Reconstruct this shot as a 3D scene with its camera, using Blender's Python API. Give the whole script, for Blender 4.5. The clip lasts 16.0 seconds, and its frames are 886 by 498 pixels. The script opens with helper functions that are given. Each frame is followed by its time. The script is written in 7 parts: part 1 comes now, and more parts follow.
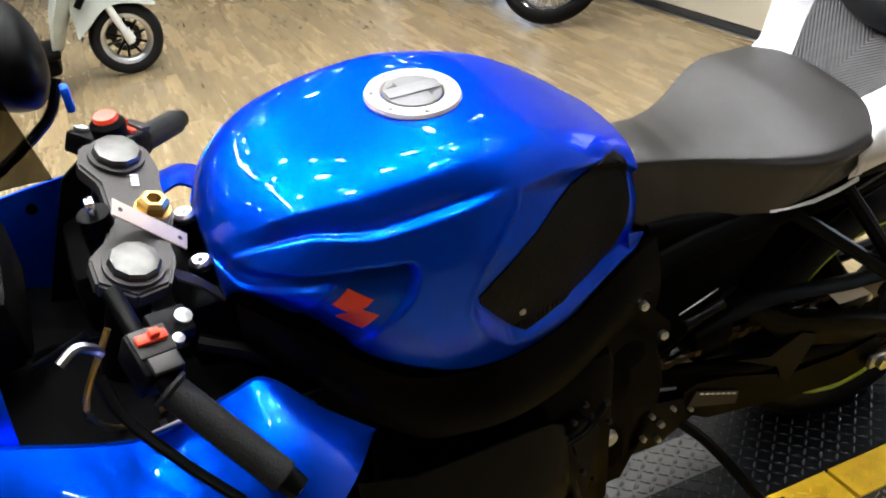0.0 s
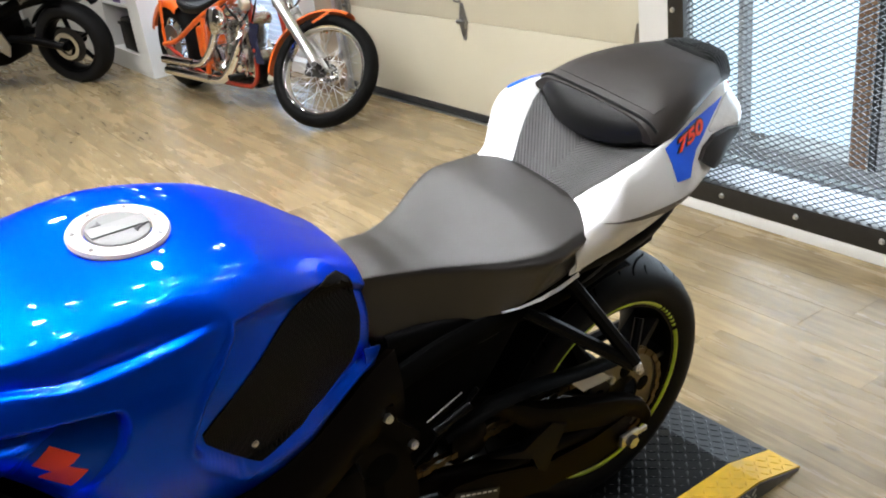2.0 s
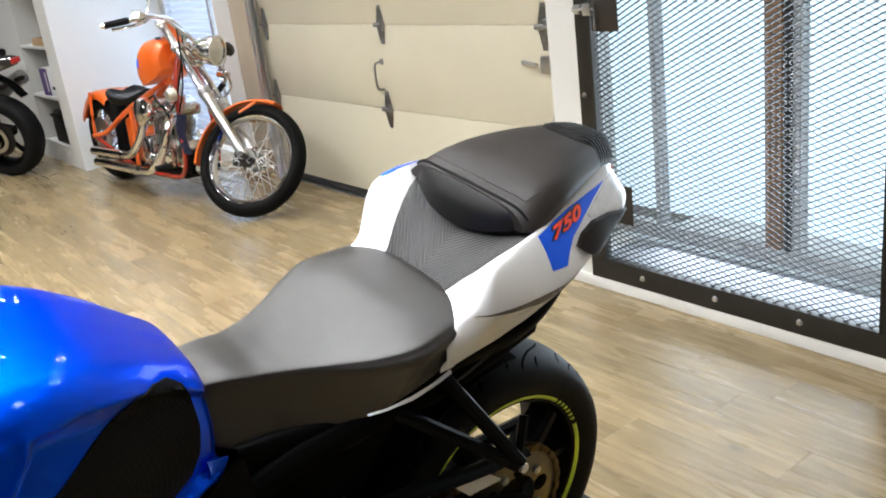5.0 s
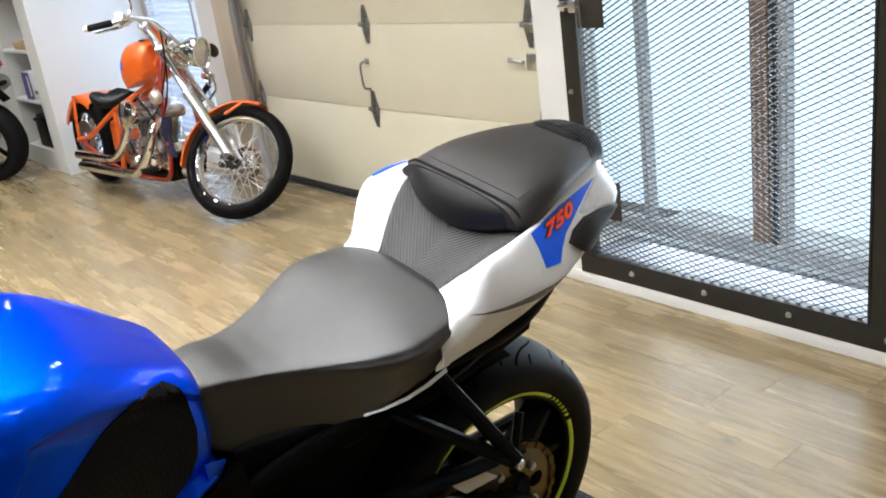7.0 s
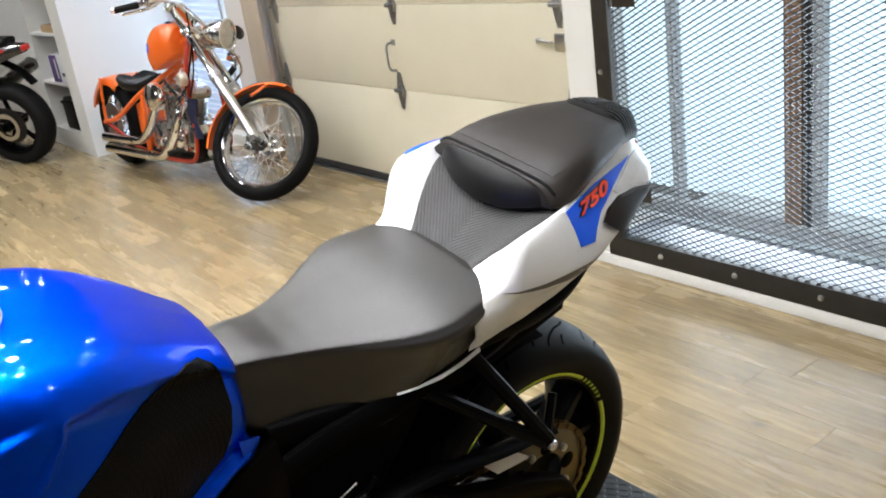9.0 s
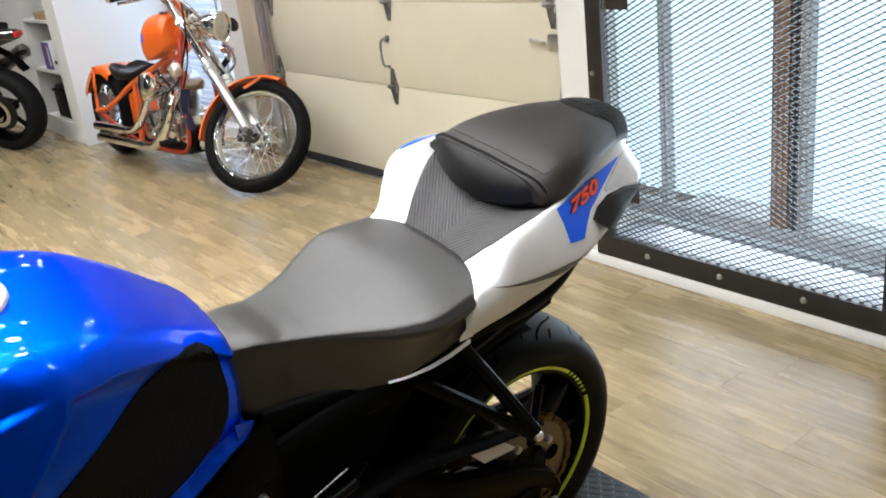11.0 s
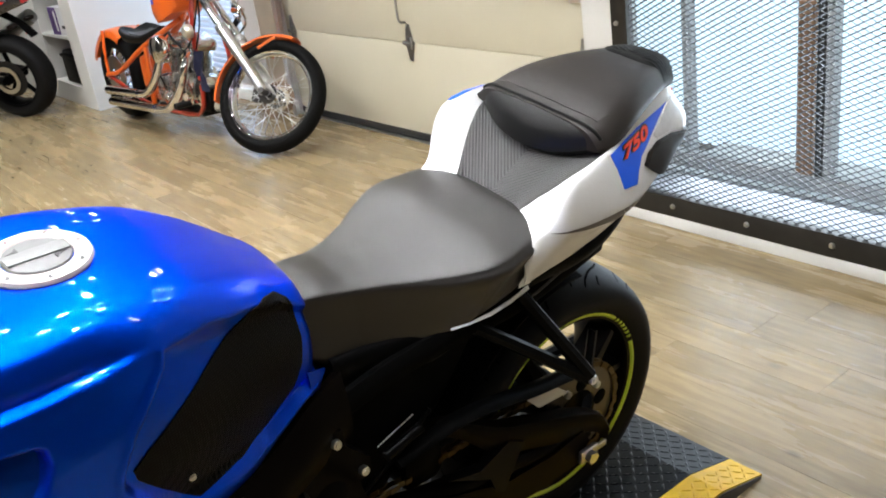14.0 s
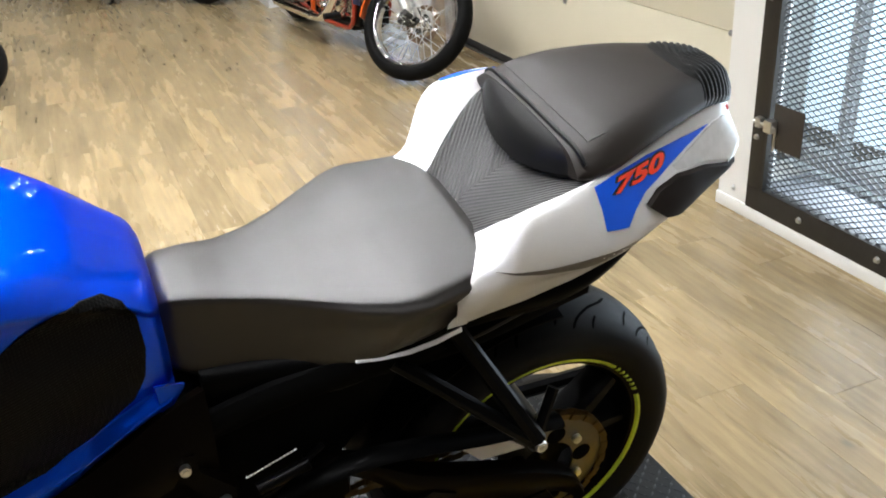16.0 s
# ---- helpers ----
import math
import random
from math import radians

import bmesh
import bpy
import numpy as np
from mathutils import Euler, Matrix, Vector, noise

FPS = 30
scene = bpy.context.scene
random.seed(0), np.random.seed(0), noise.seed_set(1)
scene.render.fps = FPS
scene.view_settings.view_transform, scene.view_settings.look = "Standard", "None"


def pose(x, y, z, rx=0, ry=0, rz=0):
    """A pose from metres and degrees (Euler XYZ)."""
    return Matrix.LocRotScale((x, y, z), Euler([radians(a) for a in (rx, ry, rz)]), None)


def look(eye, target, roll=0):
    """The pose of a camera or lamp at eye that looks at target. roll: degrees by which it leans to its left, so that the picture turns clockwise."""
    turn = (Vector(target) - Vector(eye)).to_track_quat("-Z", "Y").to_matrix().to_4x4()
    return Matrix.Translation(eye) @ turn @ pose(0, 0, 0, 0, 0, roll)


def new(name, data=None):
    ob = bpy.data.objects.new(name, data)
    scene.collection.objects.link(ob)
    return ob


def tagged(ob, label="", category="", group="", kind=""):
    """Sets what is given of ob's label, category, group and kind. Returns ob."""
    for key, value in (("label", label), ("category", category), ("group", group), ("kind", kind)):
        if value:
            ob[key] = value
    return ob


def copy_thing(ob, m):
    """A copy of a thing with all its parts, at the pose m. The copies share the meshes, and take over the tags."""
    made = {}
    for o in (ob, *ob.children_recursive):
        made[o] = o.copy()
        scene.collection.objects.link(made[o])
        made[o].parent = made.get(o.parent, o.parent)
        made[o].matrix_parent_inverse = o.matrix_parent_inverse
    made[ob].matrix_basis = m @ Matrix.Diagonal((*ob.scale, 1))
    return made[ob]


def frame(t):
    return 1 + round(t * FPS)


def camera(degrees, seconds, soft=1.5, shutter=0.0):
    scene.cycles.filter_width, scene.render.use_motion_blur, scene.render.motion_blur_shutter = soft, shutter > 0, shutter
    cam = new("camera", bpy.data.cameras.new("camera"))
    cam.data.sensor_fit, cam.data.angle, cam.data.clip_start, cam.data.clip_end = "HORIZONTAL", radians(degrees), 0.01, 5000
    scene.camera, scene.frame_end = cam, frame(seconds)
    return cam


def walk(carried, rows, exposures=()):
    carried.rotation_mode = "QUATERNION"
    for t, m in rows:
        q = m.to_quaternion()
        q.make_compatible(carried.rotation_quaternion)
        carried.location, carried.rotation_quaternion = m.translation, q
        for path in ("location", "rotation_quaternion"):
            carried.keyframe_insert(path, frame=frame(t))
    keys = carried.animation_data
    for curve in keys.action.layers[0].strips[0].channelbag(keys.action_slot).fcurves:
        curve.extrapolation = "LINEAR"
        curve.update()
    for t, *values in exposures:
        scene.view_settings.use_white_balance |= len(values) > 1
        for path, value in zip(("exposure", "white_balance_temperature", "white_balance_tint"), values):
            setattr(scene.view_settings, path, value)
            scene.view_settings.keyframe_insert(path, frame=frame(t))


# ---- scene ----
cam = camera(51.8, 16.0, soft=1.9)
PATH = [
    (0, (-0.335, -1.126, 1.393), (0.222, 0.544, 0.443), -8.5),
    (0.5, (-0.328, -1.143, 1.406), (0.329, 0.523, 0.517), -8.8),
    (1, (-0.328, -1.151, 1.403), (0.388, 0.48, 0.493), -8.8),
    (1.5, (-0.296, -1.141, 1.402), (0.547, 0.437, 0.509), -8.9),
    (2, (-0.213, -1.17, 1.415), (0.756, 0.375, 0.594), -7.4),
    (2.5, (-0.14, -1.202, 1.406), (0.94, 0.305, 0.657), -6.9),
    (3, (-0.081, -1.209, 1.409), (1.018, 0.291, 0.672), -9.3),
    (3.5, (-0.048, -1.215, 1.4), (1.007, 0.324, 0.681), -11.0),
    (4, (-0.039, -1.198, 1.389), (1.037, 0.355, 0.734), -7.3),
    (6.3, (-0.049, -1.188, 1.376), (1.067, 0.328, 0.701), -8.0),
    (6.5, (-0.051, -1.19, 1.379), (1.06, 0.329, 0.703), -7.9),
    (7, (-0.049, -1.184, 1.381), (1.069, 0.333, 0.713), -8.1),
    (7.5, (-0.041, -1.18, 1.377), (1.08, 0.34, 0.719), -9.6),
    (8, (-0.033, -1.176, 1.377), (1.093, 0.322, 0.678), -9.7),
    (8.5, (-0.047, -1.17, 1.376), (1.062, 0.348, 0.693), -8.9),
    (8.7, (-0.052, -1.163, 1.37), (1.023, 0.376, 0.68), -8.7),
    (11, (-0.088, -1.188, 1.378), (1.002, 0.335, 0.675), -6.9),
    (11.5, (-0.085, -1.179, 1.386), (1.022, 0.335, 0.693), -7.0),
    (12, (-0.072, -1.189, 1.386), (1.018, 0.337, 0.69), -7.6),
    (12.5, (-0.07, -1.192, 1.376), (1.022, 0.338, 0.695), -7.9),
    (13, (-0.062, -1.197, 1.384), (0.996, 0.334, 0.651), -8.4),
    (13.5, (-0.103, -1.155, 1.384), (0.961, 0.326, 0.563), -8.4),
    (14, (-0.176, -1.152, 1.381), (0.882, 0.354, 0.597), -8.4),
    (14.5, (-0.239, -1.169, 1.368), (0.863, 0.234, 0.464), -7.5),
    (14.8, (-0.19, -1.184, 1.369), (0.854, 0.209, 0.384), -8.3),
    (15, (-0.132, -1.144, 1.375), (0.843, 0.305, 0.401), -10.3),
    (15.5, (0.125, -1.114, 1.391), (0.901, 0.55, 0.599), -2.4),
    (15.8, (0.228, -1.12, 1.368), (0.928, 0.562, 0.542), -3.7),
    (16, (0.298, -1.091, 1.364), (0.966, 0.569, 0.47), -3.5),
]
walk(cam, [(t, look(eye, target, roll)) for t, eye, target, roll in PATH])

# ---- light ----
world = bpy.data.worlds.new("sky")
scene.world = world
world.use_nodes = True
wn = world.node_tree
sky = wn.nodes.new("ShaderNodeTexSky")
sky.sky_type, sky.sun_disc, sky.sun_elevation, sky.sun_rotation = "NISHITA", False, radians(35), radians(60)
wn.nodes["Background"].inputs["Strength"].default_value = 0.12
wn.links.new(sky.outputs["Color"], wn.nodes["Background"].inputs["Color"])


def area_lamp(m, sx, sy, watts, colour, disk=False, spread=180):
    la = bpy.data.lights.new("lamp", "AREA")
    la.shape = "DISK" if disk else "RECTANGLE"
    la.size = sx
    if not disk:
        la.size_y = sy
    la.energy, la.color, la.spread = watts, colour, radians(spread)
    ob = new("lamp_light", la)
    ob.matrix_world = m
    return ob


# daylight through the two windows, set in their openings, shining into the room (-x)
area_lamp(pose(2.56, 0.52, 0.85, 0, 90, 0), 1.5, 1.0, 40, (0.74, 0.87, 1.0))
area_lamp(pose(2.66, 5.15, 0.85, 0, 90, 0), 1.5, 0.9, 22, (0.6, 0.78, 1.0))

# ---- materials ----
def nodes_of(name):
    m = bpy.data.materials.new(name)
    m.use_nodes = True
    nt = m.node_tree
    return m, nt, nt.nodes["Principled BSDF"]


def add(nt, kind, **inputs):
    n = nt.nodes.new(kind)
    for k, v in inputs.items():
        n.inputs[k.replace("_", " ")].default_value = v
    return n


def mat(name, col, rough=0.5, metal=0.0, grain=0.0, scale=40.0, bump=0.0, bscale=300.0, coat=0.0, spec=0.5, stretch=(1, 1, 1), coat_rough=0.03):
    """A plain surface with blotches (grain) and fine relief (bump) at real size."""
    m, nt, b = nodes_of(name)
    b.inputs["Roughness"].default_value, b.inputs["Metallic"].default_value = rough, metal
    b.inputs["Coat Weight"].default_value, b.inputs["Coat Roughness"].default_value = coat, coat_rough
    b.inputs["Specular IOR Level"].default_value = spec
    tc = nt.nodes.new("ShaderNodeTexCoord")
    mp = nt.nodes.new("ShaderNodeMapping")
    mp.inputs["Scale"].default_value = stretch
    nt.links.new(tc.outputs["Object"], mp.inputs["Vector"])
    big = add(nt, "ShaderNodeTexNoise", Scale=scale, Detail=4.0)
    nt.links.new(mp.outputs[0], big.inputs["Vector"])
    mix = nt.nodes.new("ShaderNodeMixRGB")
    g = max(grain, 0.04)
    mix.inputs[1].default_value = (*[c * (1 - g) for c in col], 1)
    mix.inputs[2].default_value = (*[min(1, c * (1 + g)) for c in col], 1)
    nt.links.new(big.outputs["Fac"], mix.inputs[0])
    nt.links.new(mix.outputs[0], b.inputs["Base Color"])
    rr = nt.nodes.new("ShaderNodeMapRange")
    rr.inputs[3].default_value, rr.inputs[4].default_value = rough * 0.85, min(1, rough * 1.15)
    nt.links.new(big.outputs["Fac"], rr.inputs[0])
    nt.links.new(rr.outputs[0], b.inputs["Roughness"])
    if bump:
        fine = add(nt, "ShaderNodeTexNoise", Scale=bscale, Detail=3.0)
        nt.links.new(mp.outputs[0], fine.inputs["Vector"])
        bp = add(nt, "ShaderNodeBump", Strength=bump, Distance=0.002)
        nt.links.new(fine.outputs["Fac"], bp.inputs["Height"])
        nt.links.new(bp.outputs[0], b.inputs["Normal"])
    return m


def glow(name, col, strength):
    m, nt, b = nodes_of(name)
    b.inputs["Base Color"].default_value = (*col, 1)
    b.inputs["Emission Color"].default_value, b.inputs["Emission Strength"].default_value = (*col, 1), strength
    return m


def paint(name, col, metal=0.5, rough=0.3):
    """Metallic lacquer: flakes under a clear coat."""
    m, nt, b = nodes_of(name)
    tc = nt.nodes.new("ShaderNodeTexCoord")
    fl = add(nt, "ShaderNodeTexVoronoi", Scale=2500.0)
    nt.links.new(tc.outputs["Object"], fl.inputs["Vector"])
    mix = nt.nodes.new("ShaderNodeMixRGB")
    mix.inputs[1].default_value = (*[c * 0.86 for c in col], 1)
    mix.inputs[2].default_value = (*[min(1, c * 1.12) for c in col], 1)
    nt.links.new(fl.outputs["Color"], mix.inputs[0])
    nt.links.new(mix.outputs[0], b.inputs["Base Color"])
    b.inputs["Metallic"].default_value, b.inputs["Roughness"].default_value = metal, rough
    b.inputs["Coat Weight"].default_value, b.inputs["Coat Roughness"].default_value = 0.55, 0.008
    b.inputs["Coat IOR"].default_value = 1.42
    if metal > 0.6:
        b.inputs["Specular IOR Level"].default_value = 0.0
        b.inputs["Specular Tint"].default_value = (0.02, 0.25, 1.0, 1)
    orange = add(nt, "ShaderNodeTexNoise", Scale=160.0, Detail=1.0)
    nt.links.new(tc.outputs["Object"], orange.inputs["Vector"])
    bp = add(nt, "ShaderNodeBump", Strength=0.02, Distance=0.001)
    nt.links.new(orange.outputs["Fac"], bp.inputs["Height"])
    nt.links.new(bp.outputs[0], b.inputs["Coat Normal"])
    return m


BLUE = paint("blue_lacquer", (0.0, 0.074, 0.84), 0.92, 0.37)
BLUE_FLAT = mat("blue_sticker", (0.004, 0.105, 0.80), 0.4, spec=0.25)
WHITE = paint("white_lacquer", (0.83, 0.83, 0.84), 0.0, 0.4)
RED = mat("red_sticker", (0.95, 0.06, 0.02), 0.4)
BLACKLINE = mat("black_sticker", (0.01, 0.01, 0.012), 0.4)
VINYL = mat("seat_vinyl", (0.0052, 0.0035, 0.0025), 0.41, spec=0.84, grain=0.12, scale=30, bump=0.25, bscale=900)
PILLVINYL = mat("pillion_vinyl", (0.0115, 0.0082, 0.0066), 0.42, spec=0.42, grain=0.12, scale=30, bump=0.25, bscale=900)
RUBBER = mat("tyre_rubber", (0.0085, 0.0085, 0.0090), 0.55, spec=0.11, grain=0.25, scale=25, bump=0.15, bscale=400)
PLASTIC = mat("black_plastic", (0.0012, 0.0012, 0.0013), 0.45, spec=0.055, grain=0.2, scale=20, bump=0.2, bscale=700)
SATIN = mat("satin_black", (0.0016, 0.0016, 0.0018), 0.36, spec=0.075, grain=0.2, scale=15, bump=0.05)
FRAME = mat("black_frame", (0.0020, 0.0012, 0.0008), 0.36, metal=0.0, spec=0.04, grain=0.2, scale=12, bump=0.08, bscale=500)
GREYMETAL = mat("grey_cast_metal", (0.05, 0.047, 0.045), 0.48, metal=0.8, grain=0.15, scale=30, bump=0.1)
ALU = mat("bare_aluminium", (0.62, 0.62, 0.62), 0.3, metal=1.0, grain=0.1, scale=60, bump=0.05)
STEEL = mat("zinc_steel", (0.66, 0.67, 0.68), 0.30, metal=1.0, grain=0.12, scale=80, bump=0.05)
CHROME = mat("chrome", (0.88, 0.88, 0.89), 0.07, metal=1.0, grain=0.06, scale=20)
GOLD = mat("gold_anodised", (0.62, 0.40, 0.12), 0.32, metal=1.0, grain=0.12, scale=80)
LIME = mat("lime_tape", (0.62, 0.80, 0.06), 0.4, grain=0.08)
ORANGE = paint("orange_lacquer", (0.80, 0.14, 0.015), 0.1, 0.3)
SEATBLACK = mat("black_leather", (0.007, 0.007, 0.007), 0.4, spec=0.15, grain=0.2, bump=0.2, bscale=500)
WALLW = mat("white_wall_paint", (0.69, 0.685, 0.66), 0.6, grain=0.05, scale=2.5, bump=0.08, bscale=250)
CREAM = mat("cream_door_paint", (0.61, 0.57, 0.445), 0.45, grain=0.06, scale=3, bump=0.12, bscale=300)
CEIL = mat("dark_ceiling_paint", (0.045, 0.042, 0.04), 0.8, grain=0.05, scale=3, bump=0.1, bscale=120)
TAN = mat("tan_painted_board", (0.50, 0.43, 0.32), 0.6, grain=0.12, scale=6, bump=0.1, stretch=(1, 1, 0.15))
IRON = mat("dark_angle_iron", (0.035, 0.032, 0.028), 0.5, metal=0.6, grain=0.35, scale=25, bump=0.25, bscale=180)
MESHIRON = mat("expanded_metal", (0.062, 0.062, 0.066), 0.5, metal=0.5, grain=0.2, scale=40)
SASH = mat("weathered_window_frame", (0.42, 0.42, 0.41), 0.6, grain=0.4, scale=25, bump=0.3, bscale=120)
RUST = mat("brown_wood_post", (0.26, 0.13, 0.06), 0.7, grain=0.35, scale=12, bump=0.3, bscale=90, stretch=(1, 1, 0.2))
SILL = mat("painted_sill", (0.27, 0.28, 0.30), 0.75, grain=0.45, scale=14, bump=0.15, bscale=150)
SEAL = mat("rubber_seal", (0.012, 0.012, 0.012), 0.6)
YELLOW = mat("yellow_tread_paint", (0.78, 0.47, 0.012), 0.5, grain=0.3, scale=22, bump=0.1, bscale=200)
GREENGREY = paint("grey_green_lacquer", (0.46, 0.50, 0.46), 0.1, 0.35)
TREAD = mat("black_tread_paint", (0.0042, 0.0045, 0.0055), 0.4, spec=0.2, grain=0.5, scale=14, bump=0.15, bscale=150)
TREADBARE = mat("worn_tread_steel", (0.46, 0.43, 0.39), 0.42, metal=0.7, grain=0.4, scale=30, bump=0.2)
REDPAINT = paint("red_lacquer", (0.55, 0.015, 0.015), 0.2, 0.3)
DARKLENS = mat("smoked_lens", (0.012, 0.0085, 0.007), 0.5, spec=0.08)
MATTE = mat("matte_black_plastic", (0.0016, 0.0016, 0.0016), 0.8, spec=0.05)
FOLDSHADE = mat("grey_fold_shade", (0.13, 0.12, 0.115), 0.4)
PURPLE = mat("printed_box_purple", (0.10, 0.05, 0.20), 0.5)
CARDWHITE = mat("printed_box_white", (0.72, 0.72, 0.74), 0.5)
CARD = mat("cardboard", (0.45, 0.30, 0.16), 0.7, grain=0.2)
LENSGREY = mat("clear_lens", (0.66, 0.66, 0.66), 0.2, grain=0.2, scale=60, bump=0.3, bscale=160)
NAVY = mat("navy_cloth", (0.006, 0.008, 0.034), 0.85)


def plank_material():
    """Printed vinyl planks: grain along each plank, tone by plank."""
    m, nt, b = nodes_of("vinyl_plank")
    tc = nt.nodes.new("ShaderNodeTexCoord")
    oi = nt.nodes.new("ShaderNodeObjectInfo")
    gi = nt.nodes.new("ShaderNodeNewGeometry")
    rnd = nt.nodes.new("ShaderNodeMath")
    nt.links.new(oi.outputs["Random"], rnd.inputs[0])
    nt.links.new(gi.outputs["Random Per Island"], rnd.inputs[1])
    sh = nt.nodes.new("ShaderNodeCombineXYZ")
    mul = nt.nodes.new("ShaderNodeMath")
    mul.operation = "MULTIPLY"
    mul.inputs[1].default_value = 37.0
    nt.links.new(rnd.outputs[0], mul.inputs[0])
    nt.links.new(mul.outputs[0], sh.inputs[2])
    va = nt.nodes.new("ShaderNodeVectorMath")
    nt.links.new(gi.outputs["Position"], va.inputs[0])
    nt.links.new(sh.outputs[0], va.inputs[1])
    mp = nt.nodes.new("ShaderNodeMapping")
    mp.inputs["Scale"].default_value = (1, 0.09, 1)
    nt.links.new(va.outputs[0], mp.inputs["Vector"])
    grain = add(nt, "ShaderNodeTexNoise", Scale=55.0, Detail=6.0, Roughness=0.6)
    nt.links.new(mp.outputs[0], grain.inputs["Vector"])
    mp2 = nt.nodes.new("ShaderNodeMapping")
    mp2.inputs["Scale"].default_value = (1, 0.13, 1)
    nt.links.new(va.outputs[0], mp2.inputs["Vector"])
    blot = add(nt, "ShaderNodeTexNoise", Scale=8.5, Detail=5.0, Roughness=0.62)
    nt.links.new(mp2.outputs[0], blot.inputs["Vector"])
    ramp = nt.nodes.new("ShaderNodeValToRGB")
    e = ramp.color_ramp.elements
    e[0].position, e[0].color = 0.22, (0.158, 0.115, 0.058, 1)
    e[1].position, e[1].color = 0.76, (0.392, 0.308, 0.174, 1)
    nt.links.new(grain.outputs["Fac"], ramp.inputs[0])
    ramp2 = nt.nodes.new("ShaderNodeValToRGB")
    e = ramp2.color_ramp.elements
    e[0].position, e[0].color = 0.36, (0.66, 0.65, 0.65, 1)
    e[1].position, e[1].color = 0.60, (1.0, 0.97, 0.92, 1)
    nt.links.new(blot.outputs["Fac"], ramp2.inputs[0])
    mx = nt.nodes.new("ShaderNodeMixRGB")
    mx.blend_type = "MULTIPLY"
    mx.inputs[0].default_value = 0.8
    nt.links.new(ramp.outputs[0], mx.inputs[1])
    nt.links.new(ramp2.outputs[0], mx.inputs[2])
    # few small dark knots
    mk = nt.nodes.new("ShaderNodeMapping")
    mk.inputs["Scale"].default_value = (1, 0.45, 1)
    nt.links.new(va.outputs[0], mk.inputs["Vector"])
    kn = add(nt, "ShaderNodeTexVoronoi", Scale=4.2)
    nt.links.new(mk.outputs[0], kn.inputs["Vector"])
    kr = nt.nodes.new("ShaderNodeMapRange")
    kr.inputs[1].default_value, kr.inputs[2].default_value = 0.018, 0.06
    kr.inputs[3].default_value, kr.inputs[4].default_value = 0.42, 1.0
    nt.links.new(kn.outputs["Distance"], kr.inputs[0])
    km = nt.nodes.new("ShaderNodeMixRGB")
    km.blend_type = "MULTIPLY"
    km.inputs[0].default_value = 1.0
    nt.links.new(mx.outputs[0], km.inputs[1])
    nt.links.new(kr.outputs[0], km.inputs[2])
    mx = km
    hs = nt.nodes.new("ShaderNodeHueSaturation")
    mr = nt.nodes.new("ShaderNodeMapRange")
    mr.inputs[2].default_value = 1.0
    mr.inputs[3].default_value, mr.inputs[4].default_value = 0.89, 1.09
    fr = nt.nodes.new("ShaderNodeMath")
    fr.operation = "FRACT"
    nt.links.new(rnd.outputs[0], fr.inputs[0])
    nt.links.new(fr.outputs[0], mr.inputs[0])
    nt.links.new(mr.outputs[0], hs.inputs["Value"])
    nt.links.new(mx.outputs[0], hs.inputs["Color"])
    nt.links.new(hs.outputs[0], b.inputs["Base Color"])
    gl = nt.nodes.new("ShaderNodeMapRange")
    gl.inputs[1].default_value, gl.inputs[2].default_value = 0.35, 0.65
    gl.inputs[3].default_value, gl.inputs[4].default_value = 0.25, 0.29
    nt.links.new(blot.outputs["Fac"], gl.inputs[0])
    nt.links.new(gl.outputs[0], b.inputs["Roughness"])
    b.inputs["Specular IOR Level"].default_value = 0.62
    bp = add(nt, "ShaderNodeBump", Strength=0.07, Distance=0.001)
    nt.links.new(grain.outputs["Fac"], bp.inputs["Height"])
    nt.links.new(bp.outputs[0], b.inputs["Normal"])
    return m


PLANK = plank_material()


def weave_material():
    """Black ribbed plastic with a chevron relief, ribs 5 mm apart, running off both sides of the middle."""
    m, nt, b = nodes_of("ribbed_black_plastic")
    tc = nt.nodes.new("ShaderNodeTexCoord")
    sp = nt.nodes.new("ShaderNodeSeparateXYZ")
    nt.links.new(tc.outputs["Object"], sp.inputs[0])
    ab = nt.nodes.new("ShaderNodeMath")
    ab.operation = "ABSOLUTE"
    nt.links.new(sp.outputs["Y"], ab.inputs[0])
    ad = nt.nodes.new("ShaderNodeMath")
    ad.operation = "MULTIPLY_ADD"
    ad.inputs[1].default_value = -1.1
    nt.links.new(sp.outputs["X"], ad.inputs[0])
    nt.links.new(ab.outputs[0], ad.inputs[2])
    sn = nt.nodes.new("ShaderNodeMath")
    sn.operation = "MULTIPLY"
    sn.inputs[1].default_value = 2 * math.pi / 0.0085
    nt.links.new(ad.outputs[0], sn.inputs[0])
    si = nt.nodes.new("ShaderNodeMath")
    si.operation = "SINE"
    nt.links.new(sn.outputs[0], si.inputs[0])
    bp = add(nt, "ShaderNodeBump", Strength=0.6, Distance=0.0012)
    nt.links.new(si.outputs[0], bp.inputs["Height"])
    nt.links.new(bp.outputs[0], b.inputs["Normal"])
    b.inputs["Base Color"].default_value = (0.020, 0.019, 0.0195, 1)
    b.inputs["Specular IOR Level"].default_value = 0.5
    b.inputs["Roughness"].default_value = 0.42
    return m


RIBBED = weave_material()


